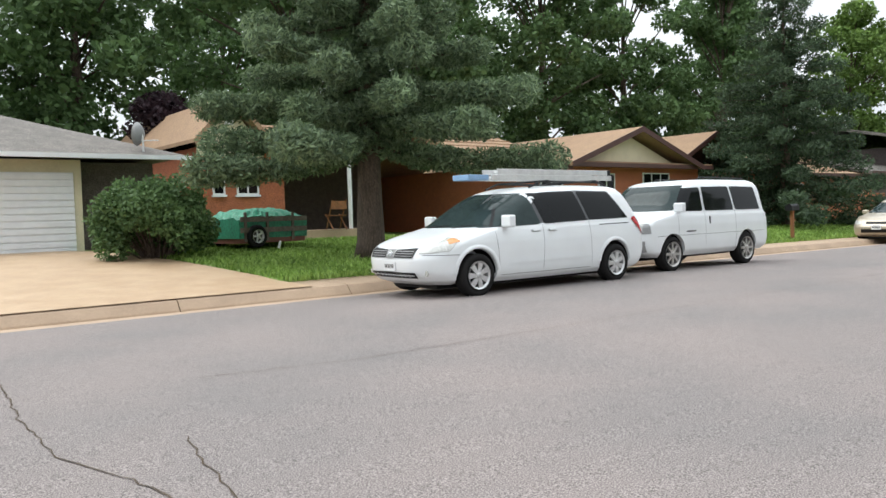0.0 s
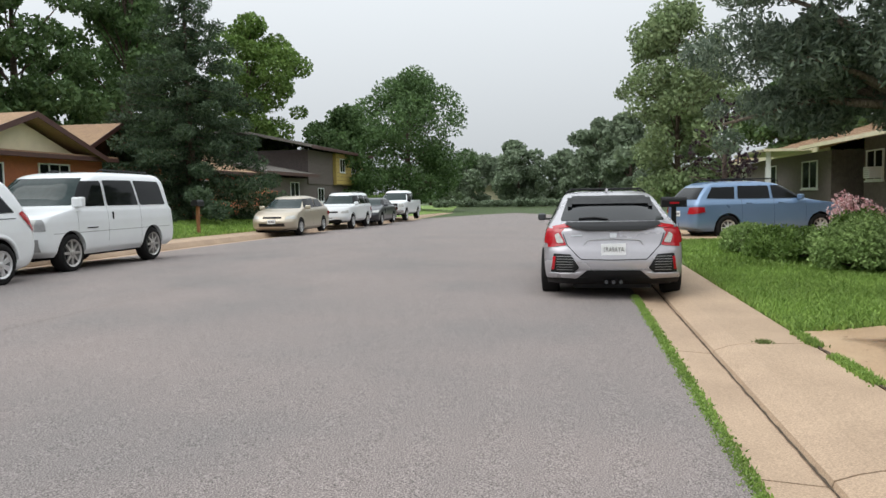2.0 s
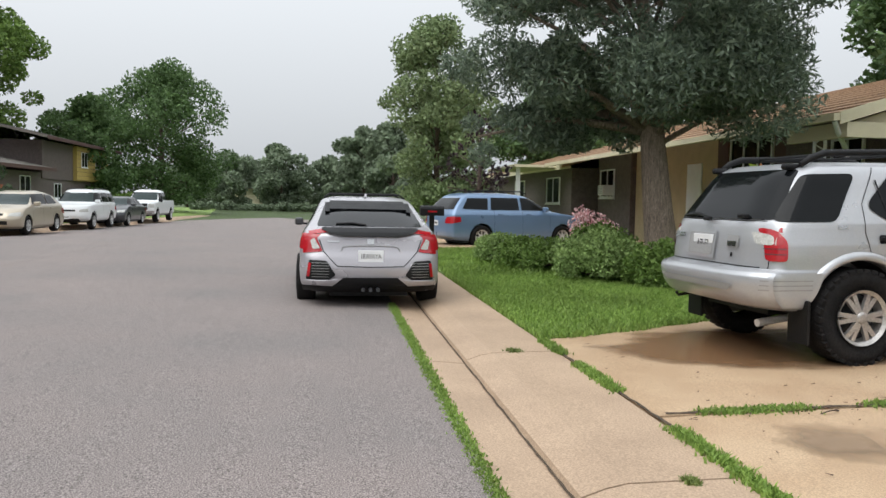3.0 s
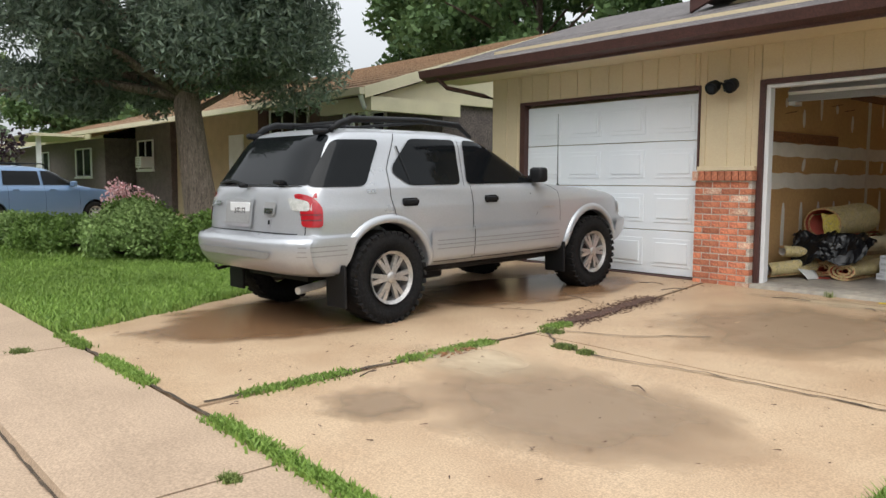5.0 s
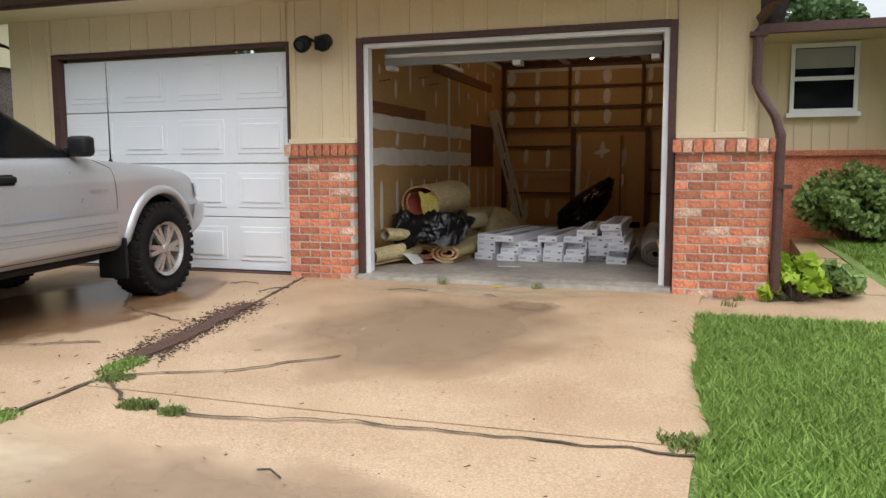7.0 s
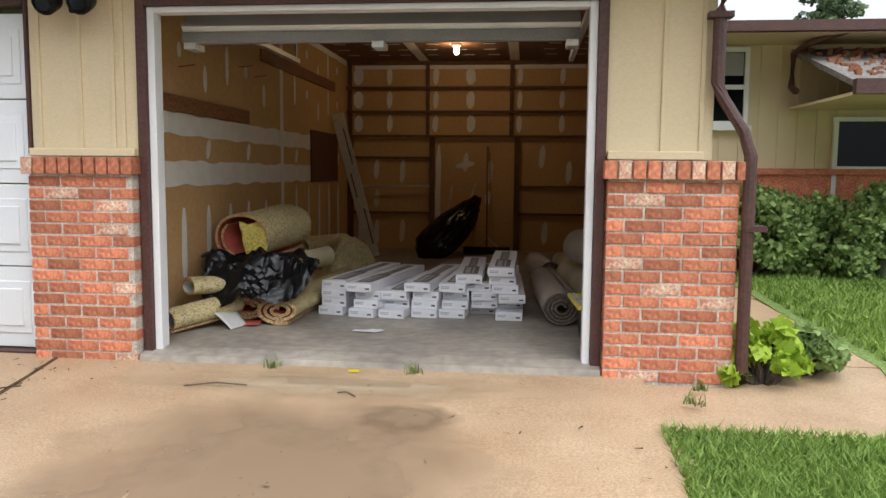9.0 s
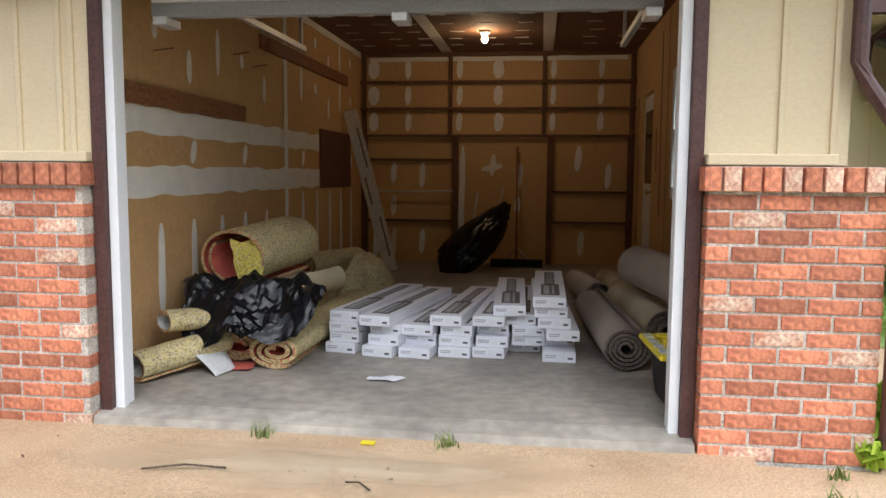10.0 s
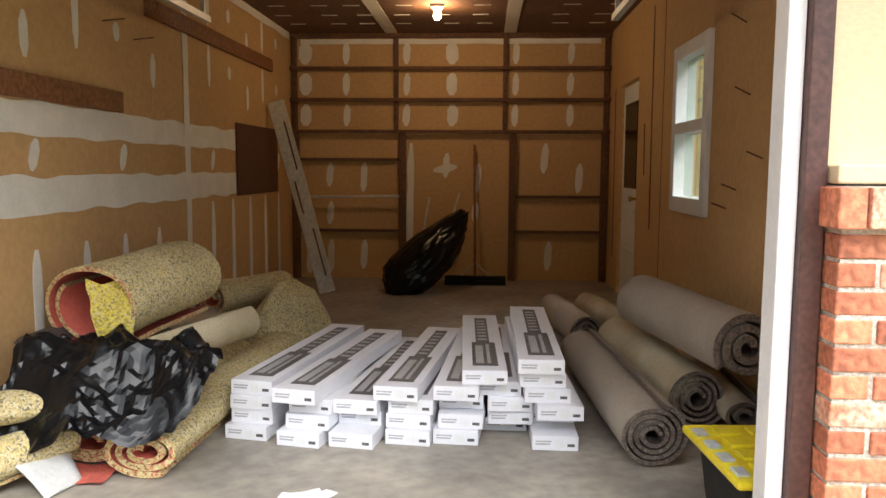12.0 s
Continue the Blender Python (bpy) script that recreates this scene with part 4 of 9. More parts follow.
def carton(x, y, z, yaw, top):
    ob = empty("flooring_carton", pose(x, y, z, 0, 0, yaw), "long white flooring carton with grey printed top" if top else "long white flooring carton in a stack", "carton", "stacked flooring cartons")
    W, Lc, Hc = 0.19, 1.22, 0.062
    part("carton_body", box(-W / 2, W / 2, 0, Lc, 0, Hc, 0.003), CARTON, ob)
    part("print_bar", box(-W / 2 + 0.015, -W / 2 + 0.08, -0.0015, 0.0, 0.036, 0.042), PRINTL, ob)
    part("print_bar", box(-W / 2 + 0.015, -W / 2 + 0.075, -0.0015, 0.0, 0.025, 0.031), PRINTL, ob)
    part("label_sticker", box(0.0, 0.035, -0.0015, 0.0, 0.012, 0.048), WHITE, ob)
    part("barcode", box(0.05, 0.08, -0.0015, 0.0, 0.018, 0.03), PRINT, ob)
    if top:
        part("print_band", box(-0.05, 0.06, 0.08, 0.52, Hc, Hc + 0.0012), PRINT, ob)
        part("print_band", box(-0.03, 0.035, 0.52, 1.12, Hc, Hc + 0.0012), PRINT, ob)
        for i in range(7):
            part("print_bar", box(-0.02, 0.025, 0.57 + i * 0.075, 0.6 + i * 0.075, Hc + 0.0012, Hc + 0.002), PRINTL, ob)
        part("print_bar", box(-0.035, 0.0, 0.12, 0.45, Hc + 0.0012, Hc + 0.002), PRINTL, ob)
        part("print_bar", box(0.015, 0.03, 0.12, 0.48, Hc + 0.0012, Hc + 0.002), PRINTL, ob)
    return ob


STACKS = ((0.73, 1.17, -9, 4, ((-0.02, 0.0), (0.0, 0.03), (0.0, 0.02), (0.0, 0.03))), (0.95, 1.10, -10, 4, ((0.0, 0.0), (0.03, 0.04), (0.04, 0.06), (-0.01, -0.02))),
          (1.17, 1.10, -8, 3, ((0.0, 0.0), (0.02, 0.12), (0.01, 0.06))), (1.40, 1.15, -6, 4, ((0, 0), (0.0, 0.03), (0.01, 0.03), (-0.05, 0.0))),
          (1.60, 1.17, -3, 4, ((0, 0), (0.02, 0.02), (0.02, 0.1), (0.0, 0.0))), (1.81, 1.26, 1, 5, ((0.0, 0.1), (0.02, 0.0), (0.02, -0.02), (-0.03, 0.0), (-0.09, -0.06))), (2.01, 1.13, 1, 6, ((0, 0), (0.0, 0.16), (0.02, 0.0), (-0.03, 0.04), (-0.05, 0.05), (-0.06, 0.02))))
for x, y, yaw, n, offs in STACKS:
    for i in range(n):
        dx, dy = offs[i]
        carton(x + dx, y + dy, 0.001 + i * 0.0625, yaw + (i * 37 % 5 - 2) * 0.6, i >= n - 2)

# rolls of carpet and pad


def carpet_roll(p0, p1, r, material, edge, label, turns=3.2, thick=0.016, core=0.25, squash=1.0, name="carpet_roll", sag=0.0, rim=None, phase=0.0):
    """A rolled sheet: a spiral drawn along its axis, open at both ends."""
    a, b = Vector(p0), Vector(p1)
    d = (b - a).normalized()
    s = d.cross((0, 0, 1)).normalized()
    u = s.cross(d)
    n = int(26 * turns)
    spiral = []
    for i in range(n + 1):
        t = i / n
        rr = r * (core + (1 - core) * t)
        ang = phase + t * turns * math.tau
        q = Vector((math.cos(ang), math.sin(ang))) * rr * (1 + 0.03 * noise.noise((t * 9, r * 7, 0)))
        q.y *= squash
        spiral.append(q)
    root = empty(name, Matrix.Translation(a), label, "carpet roll", "rolled carpet and pad")
    segs = 10
    outer, ends, rims = bmesh.new(), bmesh.new(), bmesh.new()

    def grid(bm, off):
        rows = []
        for j in range(segs + 1):
            t = j / segs
            base = (b - a) * t + Vector((0, 0, -sag * math.sin(t * math.pi)))
            wob = 1 + 0.035 * noise.noise((t * 4 + r * 31, a.x * 5, a.y))
            rows.append([bm.verts.new(base + wob * ((q * (1 + off / max(q.length, 0.02))).x * s + (q * (1 + off / max(q.length, 0.02))).y * u)) for q in spiral])
        return rows

    ro = grid(outer, 0.0)
    for r0, r1 in zip(ro, ro[1:]):
        for i in range(n):
            outer.faces.new((r0[i], r0[i + 1], r1[i + 1], r1[i]))
    ri = grid(ends, -thick)
    for r0, r1 in zip(ri, ri[1:]):
        for i in range(n):
            ends.faces.new((r0[i], r0[i + 1], r1[i + 1], r1[i]))
    for j in (0, segs):
        base = (b - a) * (j / segs)
        lo, li = [rims.verts.new(v.co) for v in ro[j]], [rims.verts.new(v.co) for v in ri[j]]
        for i in range(n):
            rims.faces.new((lo[i], lo[i + 1], li[i + 1], li[i]))
    lo, li = [rims.verts.new(row[n].co) for row in ro], [rims.verts.new(row[n].co) for row in ri]
    for j in range(segs):
        rims.faces.new((lo[j], lo[j + 1], li[j + 1], li[j]))
    part("outer_face", outer, material, root, smooth=True)
    part("inner_face", ends, edge, root, smooth=True)
    part("cut_edge", rims, rim or edge, root)
    return root


carpet_roll((2.37, 0.97, 0.13), (2.27, 2.4, 0.13), 0.14, CARPETGREY, PILE, "greige carpet roll lying on the slab, pile inside", 4.2, squash=0.92, rim=FRAY)
carpet_roll((2.66, 1.43, 0.145), (2.52, 2.65, 0.145), 0.145, CARPETCREAM, PILE, "cream carpet roll with brown stains lying on the slab", 4.0, rim=FRAY)
carpet_roll((2.79, 1.2, 0.43), (2.58, 2.25, 0.44), 0.155, CARPETGREY, PILE, "grey carpet roll resting on the other rolls", 2.6, thick=0.03, rim=FRAY)
carpet_roll((2.36, 2.86, 0.125), (2.22, 3.75, 0.125), 0.125, CARPETGREY, PILE, "greige carpet roll further back on the slab", 3.0, rim=FRAY)
carpet_roll((2.66, 2.95, 0.12), (2.5, 3.9, 0.12), 0.12, CARPETTAN, PILE, "brown carpet roll beside the wall", 3.0, rim=FRAY)
carpet_roll((2.83, 1.3, 0.11), (2.86, 2.3, 0.11), 0.11, CARPETTAN, PILE, "brown folded carpet roll under the others", 2.2, squash=0.8)

carpet_roll((0.46, 0.74, 0.1), (0.52, 2.5, 0.1), 0.165, PAD, CARPETRED, "flattened speckled pad roll with red underside inside, on the slab", 2.6, squash=0.6, thick=0.026, core=0.3, rim=PADRIM, phase=1.4)
carpet_roll((0.2, 0.84, 0.1), (0.26, 2.3, 0.1), 0.155, PAD, CARPETRED, "flattened speckled pad roll with red underside inside", 2.2, squash=0.6, thick=0.026, core=0.4, rim=PADRIM)
carpet_roll((0.04, 1.22, 0.55), (0.17, 1.92, 0.6), 0.255, PAD, CARPETRED, "large loose speckled pad roll lined with red", 1.45, squash=0.8, thick=0.02, core=0.7, rim=PADRIM, phase=2.4)
carpet_roll((0.22, 1.28, 0.32), (0.46, 2.0, 0.34), 0.09, CARPETCREAM, CARPETTAN, "tan carpet roll lying on the pad rolls", 3.2, thick=0.01, core=0.35, rim=PILE)
carpet_roll((0.0, 2.75, 0.32), (0.25, 3.5, 0.3), 0.15, PAD, CARPETRED, "speckled pad roll at the back of the heap", 2.8, squash=0.85, rim=PADRIM)
carpet_roll((-0.1, 2.2, 0.14), (0.1, 3.6, 0.14), 0.15, CARPETTAN, CARPETTAN, "tan carpet bundle under the pad", 2.4)
carpet_roll((-0.15, 0.36, 0.085), (0.12, 0.84, 0.13), 0.11, PAD, OFFCUT, "short speckled pad roll with a grey lining beside the opening", 1.3, squash=0.75, rim=PADRIM, core=0.75, thick=0.014, phase=3.4)
carpet_roll((-0.12, 0.62, 0.27), (0.18, 0.98, 0.25), 0.11, PAD, OFFCUT, "curled speckled pad remnant with a grey lining", 1.3, squash=0.6, rim=PADRIM, core=0.72, thick=0.014, phase=1.0)
carpet_roll((-0.16, 1.1, 0.36), (-0.15, 2.1, 0.36), 0.1, PILE, PILE, "dark brown carpet roll against the wall", 2.4)

# pad flap hanging from the large roll, a red tongue and a grey offcut
bm = grid_sheet(span(-0.11, 0.11, 10), span(0, 1, 12), lambda x, y: 0)
for v in bm.verts:
    t, q = v.co.y, v.co.x
    q *= 1 - 0.35 * t + 0.12 * noise.noise((t * 5, 1, 0))
    v.co = Vector((0.12 + q + 0.05 * t + 0.01 * noise.noise((q * 20, t * 6, 0)), 1.235 - 0.05 * math.sin(t * 2.4), 0.66 - 0.31 * t + 0.012 * math.sin(q * 40)))
tagged(link("pad_flap", bm, PADYEL, smooth=True), "yellow speckled foam pad flap hanging from the roll", "carpet pad")
bm = grid_sheet(span(0.1, 0.34, 8), span(0.66, 0.84, 5), lambda x, y: 0.012 + 0.012 * noise.noise((x * 14, y * 14, 3)))
tagged(link("carpet_tongue", bm, CARPETRED, smooth=True), "red edge of carpet pad lying on the slab", "carpet pad")
bm = bmesh.new()
corners = [Vector(c) for c in ((-0.04, 0.62, 0.13), (0.03, 0.88, 0.12), (0.25, 0.7, 0.012), (0.21, 0.53, 0.012))]
rows = [[bm.verts.new(corners[0].lerp(corners[1], a / 6).lerp(corners[3].lerp(corners[2], a / 6), b / 8) + Vector((0, 0, 0.03 * math.sin(b / 8 * math.pi)))) for a in range(7)] for b in range(9)]
for r0, r1 in zip(rows, rows[1:]):
    for k in range(6):
        bm.faces.new((r0[k], r0[k + 1], r1[k + 1], r1[k]))
ext = bmesh.ops.extrude_face_region(bm, geom=list(bm.faces))
bmesh.ops.translate(bm, verts=[v for v in ext["geom"] if isinstance(v, bmesh.types.BMVert)], vec=(0, 0, -0.008))
tagged(link("carpet_offcut", bm, OFFCUT, smooth=True), "pale grey vinyl offcut sloping down to the slab", "offcut")

# crumpled black plastic over the rolls


def crumple(cx, cy, rx, ry, base, seed, label, n=26, amp=0.09, yaw=0.0, name="plastic_sheet", category="plastic sheet", material=BAG):
    bm = bmesh.new()
    rows = []
    for j in range(n + 1):
        row = []
        for i in range(n + 1):
            u, v = 2 * i / n - 1, 2 * j / n - 1
            q = u * math.sqrt(1 - v * v / 2), v * math.sqrt(1 - u * u / 2)
            rr = math.hypot(*q)
            e = 1 + 0.3 * noise.noise((q[0] * 1.3 + seed, q[1] * 1.3, 0))
            x, y = q[0] * rx * e, q[1] * ry * e
            x, y = x * math.cos(yaw) - y * math.sin(yaw), x * math.sin(yaw) + y * math.cos(yaw)
            h = amp * (0.9 - 2.0 * abs(noise.noise((q[0] * 1.5 + seed, q[1] * 1.5, 1)))) + amp * 0.4 * (0.8 - 2 * abs(noise.noise((q[0] * 3.1 + seed, q[1] * 3.1, 2)))) + amp * 0.2 * (0.8 - 2 * abs(noise.noise((q[0] * 6, q[1] * 6, seed))))
            row.append(bm.verts.new((cx + x, cy + y, base(cx + x, cy + y, rr) + h)))
        rows.append(row)
    for r, s in zip(rows, rows[1:]):
        for i in range(n):
            bm.faces.new((r[i], r[i + 1], s[i + 1], s[i]))
    return tagged(link(name, bm, material, smooth=material is not BAG), label, category)


crumple(0.3, 0.92, 0.42, 0.33, lambda x, y, r: 0.37 - 0.85 * max(0, 0.9 - y) - 0.2 * max(0, x - 0.45) - 0.12 * max(0, r - 0.8), 3.3, "crumpled shiny black plastic bag over the carpet rolls", amp=0.1, n=48)
crumple(0.44, 2.92, 0.22, 0.42, lambda x, y, r: 0.36 * (1 - r ** 2.2) + 0.03, 5.1, "speckled pad sheet draped over the back of the heap", n=28, amp=0.035, yaw=-0.25, name="pad_sheet", category="carpet pad", material=PAD)

# big black bag on the back floor
bm = bmesh.new()
bmesh.ops.create_icosphere(bm, subdivisions=5, radius=1.0)
for v in bm.verts:
    p = v.co.copy()
    f = 1 + 0.14 * abs(noise.noise(p * 2.2)) + 0.1 * abs(noise.noise(p * 5.0)) + 0.02 * abs(noise.noise(p * 11))
    z = (p.z * f + 1) / 2
    w = 0.32 * (1.0 - 0.8 * max(0.0, z - 0.4) ** 1.1)
    v.co = Vector((0.98 + 0.5 * max(z, 0.0) ** 1.4 + p.x * f * w * 0.95, 5.05 + 0.35 * z + p.y * f * 0.28, max(0.004, z * 0.76 - 0.03)))
tagged(link("refuse_sack", bm, BAG, smooth=True), "large full black refuse sack slumped on the slab", "refuse sack")
tagged(link("stick", tube([(1.08, 5.55, 0.3), (1.16, 5.7, 0.86)], 0.012, 8), PLANKW), "thin wooden stick behind the sack", "stick")
tagged(link("stick", tube([(1.28, 5.6, 0.3), (1.46, 5.75, 0.9)], 0.012, 8), PLANKW), "thin wooden stick behind the sack", "stick")

# push broom
br = empty("push_broom", pose(1.62, 5.62, 0), "push broom with a wooden handle standing against the wall", "broom")
part("handle", tube([(0, 0.0, 0.08), (-0.02, 0.3, 1.38)], 0.013, 10), LUMBER, br)
part("head", box(-0.3, 0.3, -0.04, 0.04, 0.05, 0.09, 0.008), BLACKPL, br)
part("bristles", box(-0.3, 0.3, -0.045, 0.045, 0.002, 0.05), BLACKPL, br)
for s in (-1, 1):
    part("brace", tube([(0.14 * s, 0, 0.09), (0, 0.03, 0.22)], 0.006, 6), METAL, br)

# yellow-lidded tote
to = empty("storage_tote", pose(2.63, 0.41, 0, 0, 0, 4), "black storage tote with a ribbed yellow lid", "storage tote")
bm = box(-0.18, 0.18, -0.21, 0.21, 0.002, 0.26, 0.02)
for v in bm.verts:
    if v.co.z < 0.1:
        v.co.x *= 0.85
        v.co.y *= 0.88
part("tub", bm, BLACKPL, to)
lid = part("lid", box(-0.225, 0.225, -0.245, 0.245, 0.262, 0.29, 0.01), YELLOW, to, "ribbed yellow lid")
for i in range(4):
    for j in range(3):
        part("rib", box(-0.15 + j * 0.115, -0.07 + j * 0.115, -0.2 + i * 0.105, -0.125 + i * 0.105, 0.289, 0.303, 0.005), YELLOW, lid)
    part("edge_rib", box(-0.215, -0.175, -0.21 + i * 0.11, -0.15 + i * 0.11, 0.289, 0.3, 0.004), PRINTL, lid)

# papers on the slab
pp = empty("loose_papers", pose(1.10, 0.63, 0.0, 0, 0, 15), "small white crumpled papers on the slab", "paper")
for i, (x, y, a) in enumerate(((0, 0, 10), (0.05, -0.03, 40), (-0.05, -0.02, -20))):
    bm = grid_sheet(span(-0.05, 0.05, 4), span(-0.03, 0.03, 3), lambda x, y: 0.006 + 0.012 * abs(noise.noise((x * 30, y * 30, i))))
    bmesh.ops.rotate(bm, verts=bm.verts, matrix=Matrix.Rotation(radians(a), 3, "Z"))
    bmesh.ops.translate(bm, verts=bm.verts, vec=(x, y, 0.003 * i))
    part("sheet", bm, CARTON, pp)

# ---- vehicles ----
BOW = 0.03


class Shape:
    """A vehicle's outer skin as level outlines with rounded corners, by height: (z, front, back, half width), joined by smooth curves."""

    def __init__(self, knots, front=(0.34, 0.5), rear=(0.16, 0.34), bow=BOW):
        self.k, self.f, self.r, self.bow = knots, front, rear, bow
        self.zs = np.array([k[0] for k in knots], float)
        self.v = np.array([k[1:] for k in knots], float)
        h, d = np.diff(self.zs)[:, None], np.diff(self.v, axis=0) / np.diff(self.zs)[:, None]
        m = np.zeros_like(self.v)
        a, b = d[:-1], d[1:]
        same = a * b > 0
        m[1:-1] = np.where(same, 2 * a * b / np.where(same, a + b, 1), 0)
        m[0], m[-1] = d[0], d[-1]
        self.h, self.m = h, m

    def at(self, z):
        z = min(max(z, self.zs[0]), self.zs[-1])
        i = min(int(np.searchsorted(self.zs, z, side="right")) - 1, len(self.zs) - 2)
        h = float(self.h[i, 0])
        t = (z - self.zs[i]) / h
        q = (2 * t ** 3 - 3 * t ** 2 + 1) * self.v[i] + (t ** 3 - 2 * t ** 2 + t) * h * self.m[i] + (3 * t ** 2 - 2 * t ** 3) * self.v[i + 1] + (t ** 3 - t ** 2) * h * self.m[i + 1]
        return [float(c) for c in q]

    def corner(self, front, a, w):
        rx, ry = self.f if front else self.r
        return min(rx, a * 0.8), min(ry, w * 0.8)

    def side(self, x, z, s, off=0.006):
        f, b, w = self.at(z)
        c, a = (f + b) / 2, (f - b) / 2
        d = min(abs(x - c), a * 0.999)
        rx, ry = self.corner(x > c, a, w)
        y = w
        if d > a - rx:
            t = (d - a + rx) / rx
            y = w - ry + ry * math.sqrt(max(0.0, 1 - t * t))
        return Vector((x, s * (y * (1 - self.bow * (d / a) ** 2) + off), z))

    def end(self, y, z, front, off=0.006):
        f, b, w = self.at(z)
        c, a = (f + b) / 2, (f - b) / 2
        v = min(abs(y) / (1 - self.bow), w * 0.999)
        rx, ry = self.corner(front, a, w)
        h = a
        if v > w - ry:
            t = (v - w + ry) / ry
            h = a - rx + rx * math.sqrt(max(0.0, 1 - t * t))
        return Vector((c + (h + off if front else -h - off), y, z))

    def ring(self, z):
        f, b, w = self.at(z)
        c, a = (f + b) / 2, (f - b) / 2
        pts = []
        for front in (True, False):
            rx, ry = self.corner(front, a, w)
            q = [(a, (w - ry) * k / 4) for k in range(4)]
            q += [(a - rx + rx * math.cos(t), w - ry + ry * math.sin(t)) for t in (math.pi / 2 * k / 12 for k in range(13))]
            q += [((a - rx) * (1 - k / 8), w) for k in range(1, 8)]
            q = [(x, y * (1 - self.bow * (x / a) ** 2)) for x, y in q]
            pts.append(q)
        fr, re = pts
        out = [(c + x, y) for x, y in fr] + [(c, w)] + [(c - x, y) for x, y in re[::-1]]
        out += [(c - x, -y) for x, y in re[1:]] + [(c, -w)] + [(c + x, -y) for x, y in fr[:0:-1]]
        return [(x, y, z) for x, y in out]


def hull(shape, steps=7):
    bm = bmesh.new()
    rings = []
    zs = []
    for (a, *_), (b, *_) in zip(shape.k, shape.k[1:]):
        zs += [a + (b - a) * i / steps for i in range(steps)]
    zs.append(shape.k[-1][0])
    for z in zs:
        rings.append([bm.verts.new(q) for q in shape.ring(z)])
    n = len(rings[0])
    for r, q in zip(rings, rings[1:]):
        for i in range(n):
            bm.faces.new((r[i], r[(i + 1) % n], q[(i + 1) % n], q[i]))
    bm.faces.new(rings[0][::-1])
    bm.faces.new(rings[-1])
    return bm


def patch(corners, fn, nx=8, nz=5, thick=0.012):
    """A four-cornered piece laid on a skin by fn(a, b), with its rim turned in."""
    bm = bmesh.new()
    (a0, b0), (a1, b1), (a2, b2), (a3, b3) = corners
    rows = []
    for j in range(nz + 1):
        v = j / nz
        rows.append([bm.verts.new(fn((a0 + (a1 - a0) * u) * (1 - v) + (a3 + (a2 - a3) * u) * v, (b0 + (b1 - b0) * u) * (1 - v) + (b3 + (b2 - b3) * u) * v)) for u in (i / nx for i in range(nx + 1))])
    for r, s in zip(rows, rows[1:]):
        for i in range(nx):
            bm.faces.new((r[i], r[i + 1], s[i + 1], s[i]))
    return bm


def soften(points, r, n=5):
    """The polygon with its corners rounded."""
    out = []
    for i, p in enumerate(points):
        p, a, b = Vector(p), Vector(points[i - 1]), Vector(points[(i + 1) % len(points)])
        ka, kb = min(r, (a - p).length * 0.45), min(r, (b - p).length * 0.45)
        u, w = p + (a - p).normalized() * ka, p + (b - p).normalized() * kb
        out += [(1 - t) ** 2 * u + 2 * t * (1 - t) * p + t * t * w for t in (k / n for k in range(n + 1))]
    return out


def shaped(points, fn, r=0.0, nx=12, nz=8):
    """A piece of any outline that is convex along each level, laid on a skin by fn(a, b)."""
    pts = soften(points, r) if r else [Vector(p) for p in points]
    lo, hi = min(p.y for p in pts), max(p.y for p in pts)
    levels = sorted({round(p.y, 4) for p in pts} | {round(lo + (hi - lo) * k / nz, 4) for k in range(nz + 1)})
    bm = bmesh.new()
    rows = []
    for z in levels:
        hits = []
        for p, q in zip(pts, pts[1:] + pts[:1]):
            if min(p.y, q.y) - 1e-4 <= z <= max(p.y, q.y) + 1e-4:
                hits += [p.x, q.x] if abs(p.y - q.y) < 2e-4 else [p.x + (q.x - p.x) * min(1, max(0, (z - p.y) / (q.y - p.y)))]
        a, b = min(hits), max(hits)
        rows.append([bm.verts.new(fn(a + (b - a) * k / nx, z)) for k in range(nx + 1)])
    for r0, r1 in zip(rows, rows[1:]):
        for k in range(nx):
            bm.faces.new((r0[k], r0[k + 1], r1[k + 1], r1[k]))
    bmesh.ops.remove_doubles(bm, verts=bm.verts, dist=0.0002)
    return bm


def on_side(root, shape, name, points, s, material, r=0.0, off=0.008, label=""):
    return part(name, shaped(points, lambda a, b: shape.side(a, b, s, off), r), material, root, label, True)


def on_end(root, shape, name, points, front, material, r=0.0, off=0.01, label="", nx=16):
    return part(name, shaped(points, lambda a, b: shape.end(a, b, front, off), r, nx), material, root, label, True)


